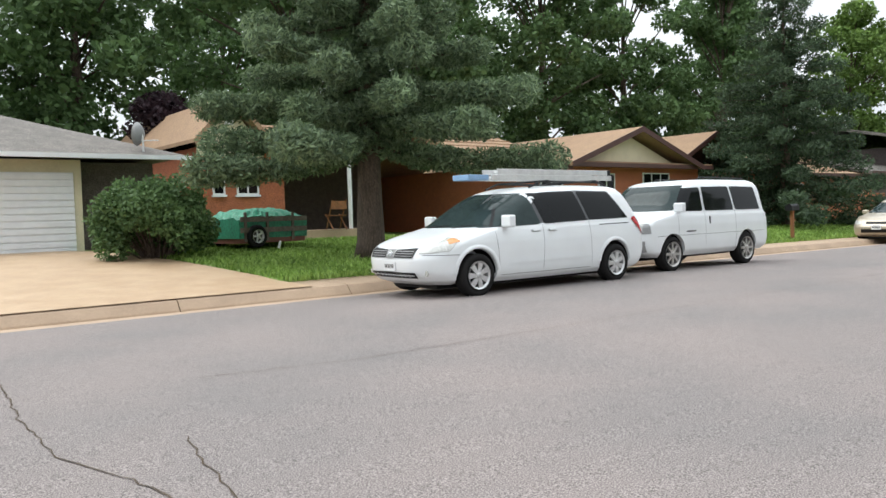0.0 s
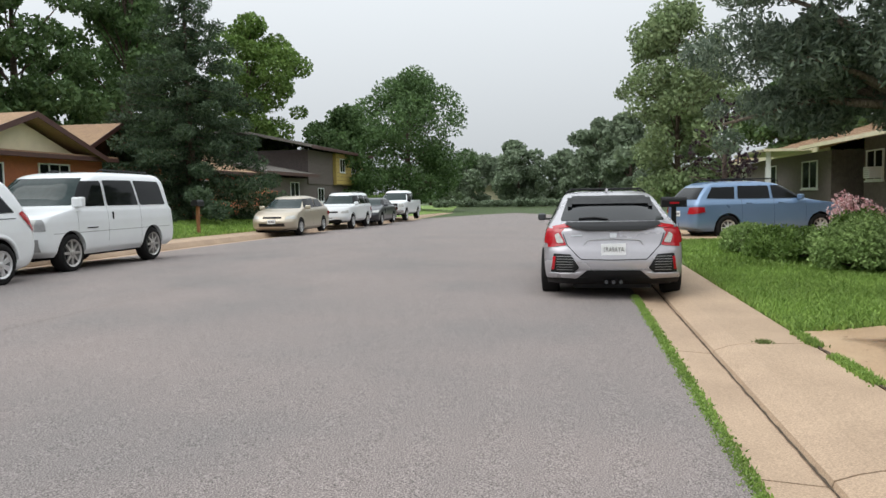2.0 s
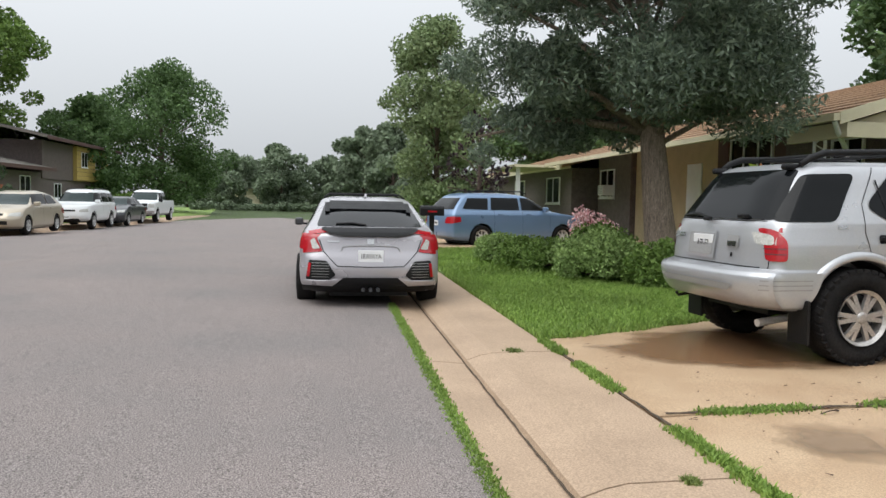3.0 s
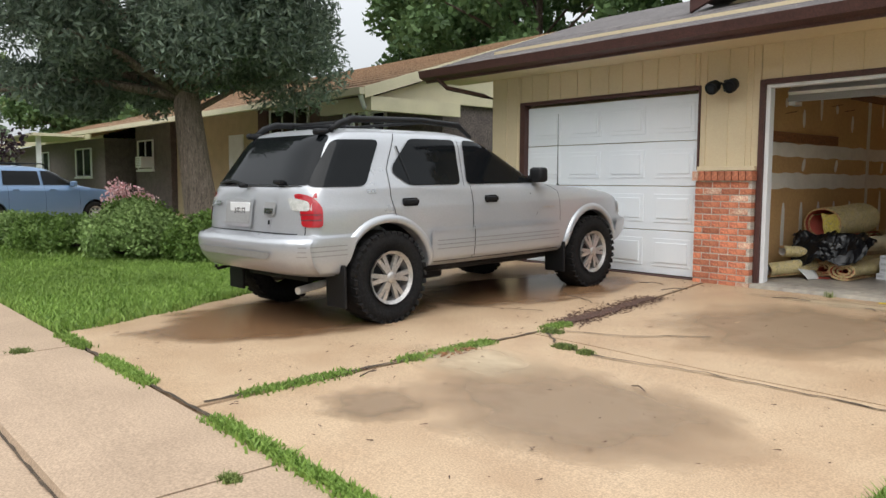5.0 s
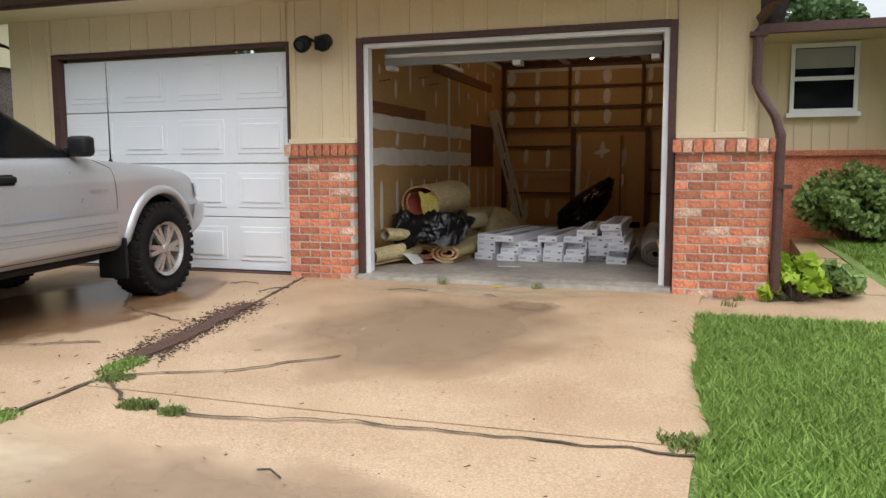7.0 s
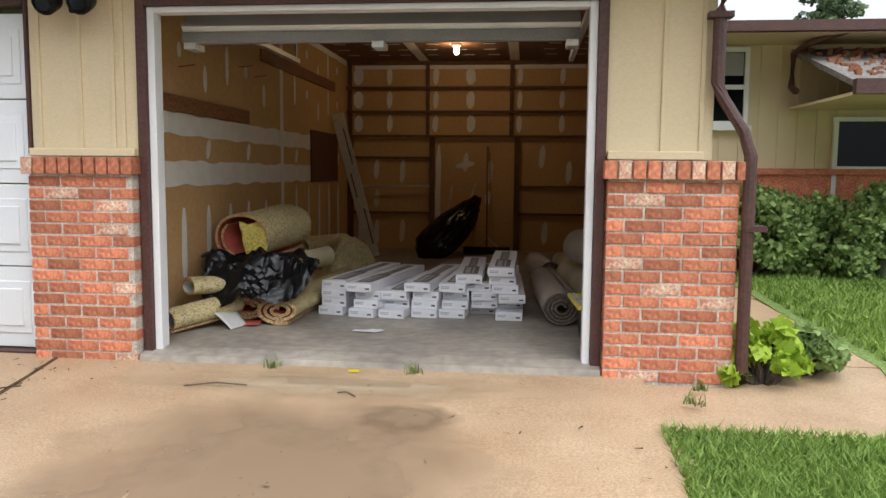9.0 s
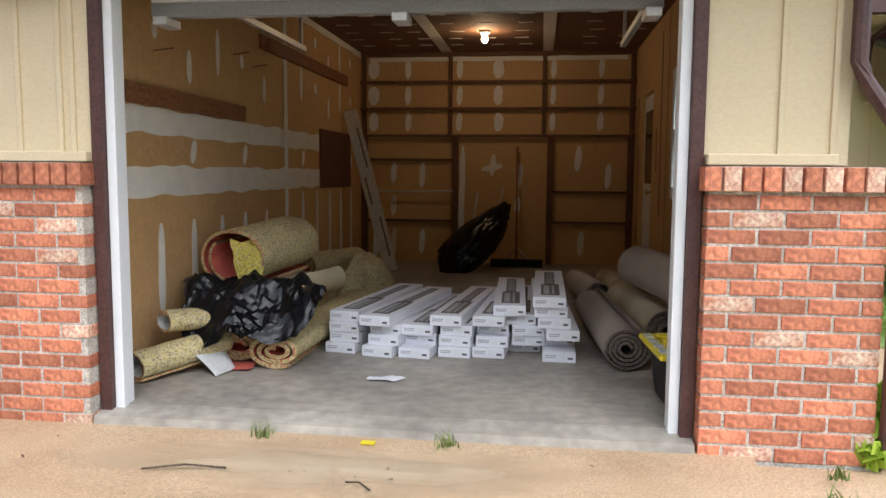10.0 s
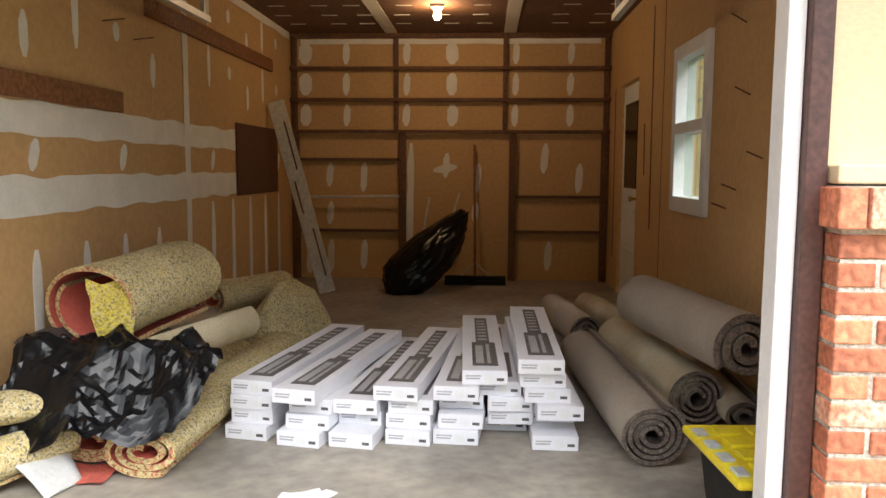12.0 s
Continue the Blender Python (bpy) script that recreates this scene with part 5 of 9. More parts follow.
def wheel(parent, x, y, r, width, spokes, side, rim=ALLOY, rimr=0.6, split=0.0, lugs=0, blade=0.62):
    tyre = bmesh.new()
    prof = [(rimr * r, width * 0.45), (0.8 * r, width * 0.52), (0.93 * r, width * 0.5), (r, width * 0.36), (r, -width * 0.36), (0.93 * r, -width * 0.5), (0.8 * r, -width * 0.52), (rimr * r, -width * 0.45)]
    n = 40
    rings = [[tyre.verts.new((rr * math.cos(k * math.tau / n), yy, rr * math.sin(k * math.tau / n))) for rr, yy in prof] for k in range(n)]
    for k in range(n):
        a, b = rings[k], rings[(k + 1) % n]
        for i in range(len(prof)):
            tyre.faces.new((a[i], a[(i + 1) % len(prof)], b[(i + 1) % len(prof)], b[i]))
    w = new("wheel")
    w.parent = parent
    w.matrix_basis = pose(x, y, r)
    part("tyre", tyre, RUBBER, w, "black rubber tyre", True)
    yo = side * width * 0.49
    rb = bmesh.new()
    for rr0, rr1, ya, yb in ((rimr * r * 1.02, rimr * r * 0.9, yo * 1.12, yo * 0.95), (rimr * r * 0.9, rimr * r * 0.86, yo * 0.95, yo * 0.2)):
        a = [rb.verts.new((rr0 * math.cos(k * math.tau / n), ya, rr0 * math.sin(k * math.tau / n))) for k in range(n)]
        b = [rb.verts.new((rr1 * math.cos(k * math.tau / n), yb, rr1 * math.sin(k * math.tau / n))) for k in range(n)]
        for k in range(n):
            rb.faces.new((a[k], a[(k + 1) % n], b[(k + 1) % n], b[k]))
    part("rim", rb, rim, w, smooth=True)
    db = tube([(0, yo * 0.25, 0), (0, yo * 0.2, 0)], rimr * r * 0.87, 24)
    part("brake_disc", db, PAINT_DARK, w)
    if lugs:
        lb = bmesh.new()
        for k in range(lugs):
            a = k * math.tau / lugs
            turn = Matrix.Rotation(-a, 4, "Y")
            for q in (-1, 1):
                made = bmesh.ops.create_cube(lb, size=1.0, matrix=turn @ Matrix.Translation((r * 0.968, q * width * 0.4, 0.0)) @ Matrix.Rotation(q * 0.25, 4, "X") @ Matrix.Diagonal((r * 0.075, width * 0.26, math.tau * r / lugs * 0.6, 1)))
        tagged(part("tread", lb, RUBBER, w), "blocky black off-road tyre tread", kind="stuff")
    angles = [k * math.tau / spokes + q * split for k in range(spokes) for q in ((-1, 1) if split else (0,))]
    for a in angles:
        d, t = Vector((math.cos(a), 0, math.sin(a))), Vector((-math.sin(a), 0, math.cos(a)))
        bm = bmesh.new()
        wi, wo = rimr * r * (0.13 if not split else 0.085), rimr * r * (blade / spokes)
        vs = []
        for rr, ww, yy in ((rimr * r * 0.15, wi, yo * 1.0), (rimr * r * 0.95, wo, yo * 0.92)):
            for yk in (yy, yy - side * 0.03):
                for s in (-1, 1):
                    p = d * rr + t * ww * s
                    vs.append(bm.verts.new((p.x, yk, p.z)))
        for q in ((0, 1, 5, 4), (2, 3, 7, 6), (0, 2, 6, 4), (1, 3, 7, 5), (0, 1, 3, 2), (4, 5, 7, 6)):
            bm.faces.new([vs[i] for i in q])
        part("spoke", bm, rim, w)
    part("hub_cap", tube([(0, yo * 0.9, 0), (0, yo * 1.06, 0), (0, yo * 1.1, 0)], [rimr * r * 0.24, rimr * r * 0.2, rimr * r * 0.1], 16), rim, w, smooth=True)
    return w


def vehicle(name, m, label, category, shape, paint, wheels, r, track, spokes=6, rim=ALLOY, tw=0.22, arch=1.16, rimr=0.62, split=0.0, lugs=0, blade=0.62):
    root = empty(name, m, label, category)
    body = link("body", hull(shape), paint, root, smooth=False)
    cut = bmesh.new()
    for x in wheels:
        for s in (-1, 1):
            bmesh.ops.create_cone(cut, cap_ends=True, segments=36, radius1=r * arch, radius2=r * arch, depth=0.62, matrix=Matrix.Translation((x, s * (shape.at(r)[2]), r * 1.02)) @ Matrix.Rotation(math.pi / 2, 4, "X"))
    cutter = link("cutter", cut, None, root)
    mod = body.modifiers.new("arches", "BOOLEAN")
    mod.object, mod.operation, mod.solver = cutter, "DIFFERENCE", "EXACT"
    bpy.context.view_layer.update()
    me = bpy.data.meshes.new_from_object(body.evaluated_get(bpy.context.evaluated_depsgraph_get()))
    body.modifiers.clear()
    body.data = me
    bpy.data.objects.remove(cutter)
    me.materials.clear()
    me.materials.append(paint)
    me.shade_smooth()
    me.set_sharp_from_angle(angle=radians(32))
    for x in wheels:
        for s in (-1, 1):
            wheel(root, x, s * track, r, tw, spokes, s, rim, rimr, split, lugs, blade)
            # dark liner inside the arch
            bm = bmesh.new()
            n = 18
            ws = shape.at(r)[2]
            a = [[bm.verts.new((x + rr * math.cos(math.pi * k / n), s * yy, r * 1.02 + rr * math.sin(math.pi * k / n))) for k in range(n + 1)] for rr, yy in ((r * arch * 0.985, ws - 0.03), (r * arch * 0.985, ws - 0.33))]
            for k in range(n):
                bm.faces.new((a[0][k], a[0][k + 1], a[1][k + 1], a[1][k]))
            part("wheel_arch_liner", bm, BLACKPL, root)
    zb = shape.k[0][0]
    part("underbody", box(min(wheels) - 0.5, max(wheels) + 0.5, -track + 0.3, track - 0.3, zb - 0.07, zb + 0.02), BLACKPL, root)
    return root


def glaze(root, shape, quads, s, material=DARKGLASS, name="side_window"):
    for q in quads:
        part(name, patch(q, lambda a, b: shape.side(a, b, s, 0.014), 16, 8), material, root, smooth=True)


def ends(root, shape, quads, front, name, material, label="", off=0.008):
    for q in quads:
        part(name, patch(q, lambda a, b: shape.end(a, b, front, off + 0.006), 18, 8), material, root, label, True)


def mirror_pair(root, shape, x, z, material, size=0.1):
    for s in (-1, 1):
        p = shape.side(x, z, s)
        bm = box(-size * 0.55, size * 0.55, -0.11, 0.11, -size * 0.8, size * 0.8, 0.03)
        bmesh.ops.translate(bm, verts=bm.verts, vec=p + Vector((0, s * 0.12, size * 0.3)))
        part("wing_mirror", bm, material, root)


def plate(root, shape, z, front, y=0.0, text=None, w=0.152, h=0.076):
    p = shape.end(y, z, front, 0.012)
    q = p.x
    bm = box(q - 0.006, q + 0.006, y - w, y + w, z - h, z + h, 0.003)
    pl = part("number_plate", bm, WHITE, root, "white number plate")
    sgn = 1 if front else -1
    if text:
        cu = bpy.data.curves.new("plate_text", "FONT")
        cu.body, cu.size, cu.align_x, cu.align_y, cu.extrude = text, 0.085, "CENTER", "CENTER", 0.001
        tob = bpy.data.objects.new("plate_text", cu)
        scene.collection.objects.link(tob)
        bpy.context.view_layer.update()
        me = bpy.data.meshes.new_from_object(tob.evaluated_get(bpy.context.evaluated_depsgraph_get()))
        bpy.data.objects.remove(tob)
        me.materials.clear()
        me.materials.append(PAINT_DARK)
        ob = new("plate_text", me)
        ob.parent = pl
        ob.matrix_basis = Matrix.Translation((q + sgn * 0.0075, y, z)) @ Matrix.Rotation(sgn * math.pi / 2, 4, "Z") @ Matrix.Rotation(math.pi / 2, 4, "X") @ Matrix.Diagonal((0.72, 1.05, 1, 1))
    else:
        for i in range(6):
            part("plate_bar", box(q + sgn * 0.006, q + sgn * 0.008, y - 0.12 + i * 0.042, y - 0.095 + i * 0.042, z - 0.03, z + 0.03), PAINT_DARK, pl)


def lines(root, shape, segs, s, w=0.006, material=BLACKPL, name="panel_gap"):
    for (x0, z0), (x1, z1) in segs:
        d = Vector((x1 - x0, z1 - z0)).normalized() * w / 2
        q = ((x0 - d.y, z0 + d.x), (x0 + d.y, z0 - d.x), (x1 + d.y, z1 - d.x), (x1 - d.y, z1 + d.x))
        part(name, patch(q, lambda a, b: shape.side(a, b, s, 0.003), 2, 8), material, root)


def handle_bar(root, shape, x, z, s, material):
    p = shape.side(x, z, s, 0.012)
    bm = box(-0.08, 0.08, -0.014, 0.014, -0.017, 0.017, 0.007)
    bmesh.ops.translate(bm, verts=bm.verts, vec=p)
    part("door_handle", bm, material, root)


# silver four-wheel drive on the driveway
RS = Shape([(0.41, 1.93, -2.02, 0.80), (0.45, 2.05, -2.13, 0.845), (0.55, 2.16, -2.2, 0.868), (0.66, 2.18, -2.22, 0.873), (0.705, 2.14, -2.19, 0.873), (0.73, 2.11, -2.12, 0.873), (0.82, 2.09, -2.11, 0.875), (0.9, 2.03, -2.1, 0.872), (0.955, 1.9, -2.09, 0.862), (1.0, 1.62, -2.08, 0.852), (1.04, 1.2, -2.07, 0.842), (1.07, 0.86, -2.06, 0.832), (1.10, 0.72, -2.045, 0.82), (1.28, 0.38, -1.93, 0.752), (1.44, 0.08, -1.82, 0.695), (1.5, -0.1, -1.75, 0.655), (1.535, -0.3, -1.67, 0.575), (1.55, -0.6, -1.45, 0.42)], (0.26, 0.42), (0.18, 0.42), 0.1)
suv = vehicle("parked_suv", pose(-2.03, -2.54, -0.103, 0, -1.05, 93.35), "silver boxy four-wheel-drive car parked on the driveway", "car", RS, PAINT_SILVER, (1.35, -1.35), 0.365, 0.745, 6, rim=PEWTER, tw=0.25, arch=1.17, rimr=0.57, split=0.16, lugs=34, blade=0.5)
for s in (-1, 1):
    on_side(suv, RS, "side_window", ((-0.46, 1.085), (0.5, 1.085), (0.1, 1.455), (-0.37, 1.465)), s, DARKGLASS, 0.05)
    on_side(suv, RS, "side_window", ((-1.11, 1.085), (-0.54, 1.085), (-0.47, 1.465), (-1.0, 1.465), (-1.24, 1.24), (-1.25, 1.18)), s, DARKGLASS, 0.05)
    on_side(suv, RS, "side_window", ((-2.0, 1.085), (-1.54, 1.085), (-1.31, 1.45), (-1.72, 1.445)), s, DARKGLASS, 0.06)
    part("window_divider", patch(((-1.1, 1.09), (-1.085, 1.09), (-1.15, 1.4), (-1.165, 1.4)), lambda a, b: RS.side(a, b, s, 0.012), 1, 6), BLACKPL, suv)
    lines(suv, RS, (((-1.27, 0.84), (-1.31, 1.0)), ((-1.31, 1.0), (-1.3, 1.22)), ((-1.3, 1.22), (-1.14, 1.5)), ((-0.42, 0.45), (-0.42, 1.07)), ((-0.5, 1.07), (-0.42, 1.5)), ((0.81, 0.48), (0.8, 1.0)), ((-0.9, 0.445), (0.8, 0.445)), ((0.8, 1.0), (0.62, 1.09))), s)
    on_side(suv, RS, "door_cladding", ((-0.9, 0.475), (0.8, 0.475), (0.81, 0.71), (-0.92, 0.71)), s, PAINT_SILVER, 0.02, 0.02, "silver ribbed door cladding")
    for z in (0.55, 0.585, 0.62):
        part("side_rib", patch(((-0.86, z), (0.77, z), (0.77, z + 0.008), (-0.86, z + 0.008)), lambda a, b: RS.side(a, b, s, 0.026), 8, 1), CLADDING, suv)
    part("cladding_edge", patch(((-0.91, 0.7), (0.8, 0.7), (0.8, 0.714), (-0.91, 0.714)), lambda a, b: RS.side(a, b, s, 0.03), 8, 1), PAINT_SILVER, suv)
    part("door_gap", patch(((-0.424, 0.47), (-0.416, 0.47), (-0.416, 0.72), (-0.424, 0.72)), lambda a, b: RS.side(a, b, s, 0.024), 1, 3), BLACKPL, suv)
    for x in (-1.12, -0.19):
        on_side(suv, RS, "handle_recess", ((x - 0.08, 0.92), (x + 0.08, 0.92), (x + 0.08, 0.985), (x - 0.08, 0.985)), s, BLACKPL, 0.02, 0.005)
        handle_bar(suv, RS, x, 0.955, s, BLACKPL)
    # flared wheel arches
    for x in (1.35, -1.35):
        bm = bmesh.new()
        n = 24
        rows = []
        for rr, yo in ((0.425, 0.0), (0.428, 0.026), (0.455, 0.032), (0.48, 0.022), (0.49, 0.002)):
            rows.append([bm.verts.new(RS.side(max(-2.1, min(2.02, x + rr * math.cos(a))), 0.372 + rr * math.sin(a), s, yo)) for a in (0.12 + (math.pi - 0.24) * k / n for k in range(n + 1))])
        for r0, r1 in zip(rows, rows[1:]):
            for k in range(n):
                bm.faces.new((r0[k], r0[k + 1], r1[k + 1], r1[k]))
        part("wheel_flare", bm, PAINT_SILVER, suv, smooth=True)
    part("mud_flap", box(-1.81, -1.785, s * 0.75 - 0.12, s * 0.75 + 0.12, 0.17, 0.5, 0.008), BLACKPL, suv)
    part("mud_flap", box(0.86, 0.885, s * 0.75 - 0.12, s * 0.75 + 0.12, 0.2, 0.5, 0.008), BLACKPL, suv)
    on_side(suv, RS, "front_bumper_corner", ((1.74, 0.42), (2.0, 0.44), (2.04, 0.55), (2.03, 0.69), (1.82, 0.69)), s, PAINT_SILVER, 0.03, 0.03, "silver corner of the front bumper")
    on_side(suv, RS, "corner_lamp", ((1.86, 0.74), (1.98, 0.745), (1.95, 0.86), (1.85, 0.87)), s, CLEARLENS, 0.02, 0.012, "clear corner lamp")
    # rear bumper wraps round to the wheel arch
    on_side(suv, RS, "rear_bumper_corner", ((-2.17, 0.44), (-1.79, 0.43), (-1.72, 0.55), (-1.66, 0.705), (-2.17, 0.705)), s, PAINT_SILVER, 0.03, 0.03, "silver ribbed bumper corner")
    for z in (0.575, 0.61, 0.645):
        part("bumper_rib", patch(((-2.14, z), (-1.76, z), (-1.76, z + 0.008), (-2.14, z + 0.008)), lambda a, b: RS.side(a, b, s, 0.034), 8, 1), CLADDING, suv)
    # tail lamp wraps the corner
    on_side(suv, RS, "tail_lamp", ((-2.06, 0.79), (-1.95, 0.79), (-1.945, 0.94), (-1.99, 1.02), (-2.05, 1.045)), s, REDLENS, 0.03, 0.016, "red tail lamp with a clear upper lens")
    on_end(suv, RS, "tail_lamp_end", ((s * 0.745, 0.79), (s * 0.782, 0.79), (s * 0.765, 1.035), (s * 0.735, 1.045)), False, REDLENS, 0.02, 0.016)
    on_side(suv, RS, "reversing_lens", ((-2.08, 0.91), (-2.02, 0.91), (-2.01, 0.98), (-2.07, 1.01)), s, CLEARLENS, 0.02, 0.022)
    on_end(suv, RS, "reversing_lens_end", ((s * 0.747, 0.91), (s * 0.778, 0.91), (s * 0.765, 1.0), (s * 0.742, 1.01)), False, CLEARLENS, 0.02, 0.022)
    for z in (0.84, 0.88):
        part("lamp_bar", patch(((-2.06, z), (-1.96, z), (-1.96, z + 0.006), (-2.06, z + 0.006)), lambda a, b: RS.side(a, b, s, 0.02), 5, 1), PAINT_DARK, suv)
    part("roof_rail", tube([(-1.68, s * 0.55, 1.515), (-1.6, s * 0.555, 1.57), (-1.48, s * 0.565, 1.61), (-0.75, s * 0.565, 1.625), (-0.3, s * 0.56, 1.6), (-0.12, s * 0.54, 1.5)], [0.02, 0.028, 0.03, 0.026, 0.026, 0.016], 10, squash=1.0), BLACKPL, suv, smooth=True)
    part("hinge_cover", box(-1.8, -1.65, s * 0.5 - 0.03, s * 0.5 + 0.03, 1.48, 1.53, 0.02), BLACKPL, suv)
    on_side(suv, RS, "wing_lettering", ((0.53, 0.845), (0.71, 0.845), (0.71, 0.86), (0.53, 0.86)), s, PEWTER, 0.0, 0.004)
    on_side(suv, RS, "trim_badge", ((-1.53, 1.03), (-1.45, 1.03), (-1.45, 1.06), (-1.53, 1.06)), s, CHROME, 0.0, 0.004)
    p = RS.side(0.47, 1.12, s)
    bm = box(-0.06, 0.06, -0.075, 0.075, -0.07, 0.07, 0.03)
    bmesh.ops.translate(bm, verts=bm.verts, vec=p + Vector((0.02, s * 0.1, 0.035)))
    part("wing_mirror", bm, BLACKPL, suv, "black wing mirror", True)
    part("mirror_arm", box(p.x - 0.03, p.x + 0.04, min(p.y, p.y + s * 0.07), max(p.y, p.y + s * 0.07), p.z - 0.02, p.z + 0.03, 0.01), BLACKPL, suv)
for x in (-1.3, -0.7):
    part("cross_bar", tube([(x, -0.56, 1.615), (x, 0.56, 1.615)], 0.014, 8), BLACKPL, suv)
on_end(suv, RS, "rear_window", ((-0.69, 1.1), (0.69, 1.1), (0.57, 1.485), (-0.57, 1.485)), False, DARKGLASS, 0.05, 0.01, nx=22)
on_end(suv, RS, "windscreen", ((-0.7, 1.12), (0.7, 1.12), (0.58, 1.5), (-0.58, 1.5)), True, TINT, 0.05, 0.008, nx=22)
on_end(suv, RS, "rear_bumper", ((-0.82, 0.44), (0.82, 0.44), (0.84, 0.705), (-0.84, 0.705)), False, PAINT_SILVER, 0.02, 0.032, "silver rear bumper", 26)
on_end(suv, RS, "bumper_step", ((-0.5, 0.555), (0.5, 0.555), (0.56, 0.61), (-0.56, 0.61)), False, CLADDING, 0.01, 0.05)
on_end(suv, RS, "plate_recess", ((-0.1, 0.77), (0.34, 0.77), (0.34, 1.0), (-0.1, 1.0)), False, PAINT_SILVER, 0.03, 0.016)
on_end(suv, RS, "plate_hollow", ((-0.07, 0.795), (0.31, 0.795), (0.31, 0.975), (-0.07, 0.975)), False, CLADDING, 0.02, 0.019)
plate(suv, RS, 0.885, False, 0.09, "ASP-F7")
on_end(suv, RS, "latch_recess", ((-0.42, 0.87), (-0.26, 0.87), (-0.26, 0.97), (-0.42, 0.97)), False, CLADDING, 0.02, 0.012)
on_end(suv, RS, "latch", ((-0.4, 0.885), (-0.28, 0.885), (-0.28, 0.925), (-0.4, 0.925)), False, CHROME, 0.01, 0.02)
on_end(suv, RS, "keyhole", ((-0.36, 0.8), (-0.33, 0.8), (-0.33, 0.835), (-0.36, 0.835)), False, BLACKPL, 0.008, 0.012)
on_end(suv, RS, "maker_badge", ((0.42, 0.93), (0.62, 0.93), (0.62, 0.965), (0.42, 0.965)), False, CHROME, 0.01, 0.012)
for z in (0.735, 1.085):
    part("tailgate_gap", patch(((-0.72, z), (0.72, z), (0.72, z + 0.007), (-0.72, z + 0.007)), lambda a, b: RS.end(a, b, False, 0.005), 14, 1), BLACKPL, suv)
for s in (-1, 1):
    part("tailgate_gap", patch(((s * 0.715, 0.735), (s * 0.721, 0.735), (s * 0.721, 1.09), (s * 0.715, 1.09)), lambda a, b: RS.end(a, b, False, 0.005), 1, 6), BLACKPL, suv)
part("wiper_motor", box(-2.12, -2.07, 0.02, 0.1, 1.075, 1.11, 0.012), BLACKPL, suv)
part("wiper", tube([RS.end(0.06, 1.1, False, 0.04), RS.end(0.25, 1.13, False, 0.045), RS.end(0.5, 1.11, False, 0.03)], 0.012, 6), BLACKPL, suv)
part("glass_latch", box(-2.09, -2.04, -0.46, -0.36, 1.105, 1.14, 0.01), BLACKPL, suv)
part("grille", patch(((-0.45, 0.75), (0.45, 0.75), (0.45, 0.88), (-0.45, 0.88)), lambda a, b: RS.end(a, b, True, 0.01), 8, 2), BLACKPL, suv)
for s in (-1, 1):
    on_end(suv, RS, "headlight", ((s * 0.5, 0.73), (s * 0.74, 0.73), (s * 0.74, 0.88), (s * 0.5, 0.89)), True, CLEARLENS, 0.02, 0.012)
part("antenna", tube([(0.92, -0.74, 1.05), (0.92, -0.745, 1.75)], [0.006, 0.002], 6), BLACKPL, suv)
part("antenna_base", tube([(0.92, -0.74, 1.02), (0.92, -0.74, 1.065)], [0.02, 0.012], 8), BLACKPL, suv)
part("exhaust_pipe", tube([(-1.6, -0.42, 0.32), (-1.98, -0.5, 0.29)], 0.03, 10), METAL, suv)
part("tow_hook", tube([(-2.0, 0.45, 0.42), (-2.14, 0.45, 0.4), (-2.16, 0.45, 0.43)], 0.015, 8), BLACKPL, suv)
part("rear_axle", tube([(-1.35, -0.6, 0.36), (-1.35, 0.6, 0.36)], 0.05, 10), BLACKPL, suv)
part("side_step", tube([(-0.9, -0.7, 0.38), (0.75, -0.7, 0.38)], 0.035, 8), BLACKPL, suv)
part("fuel_tank", box(-1.0, -0.55, -0.62, -0.3, 0.27, 0.42, 0.03), BLACKPL, suv)

# pale silver hatchback at the kerb
CS = Shape([(0.2, 2.0, -1.98, 0.80), (0.26, 2.15, -2.12, 0.86), (0.36, 2.2, -2.2, 0.89), (0.5, 2.2, -2.22, 0.9), (0.62, 2.16, -2.2, 0.9), (0.74, 2.05, -2.16, 0.898), (0.84, 1.85, -2.14, 0.885), (0.9, 1.5, -2.13, 0.865), (0.95, 1.15, -2.1, 0.84), (0.99, 0.98, -2.02, 0.815), (1.1, 0.76, -1.74, 0.745), (1.22, 0.5, -1.4, 0.685), (1.31, 0.28, -1.08, 0.64), (1.36, 0.1, -0.86, 0.595), (1.39, -0.05, -0.65, 0.51), (1.405, -0.2, -0.45, 0.4)], (0.34, 0.5), (0.2, 0.42), 0.06)
hatch = vehicle("parked_hatchback", pose(-7.08, -7.36, -0.235, 0, 0, 180.5) @ Matrix.Diagonal((1, 0.965, 0.95, 1)), "pale silver sporty hatchback parked at the kerb", "car", CS, PAINT_MAUVE, (1.35, -1.35), 0.325, 0.79, 5, tw=0.23, rim=PAINT_DARK, split=0.12)
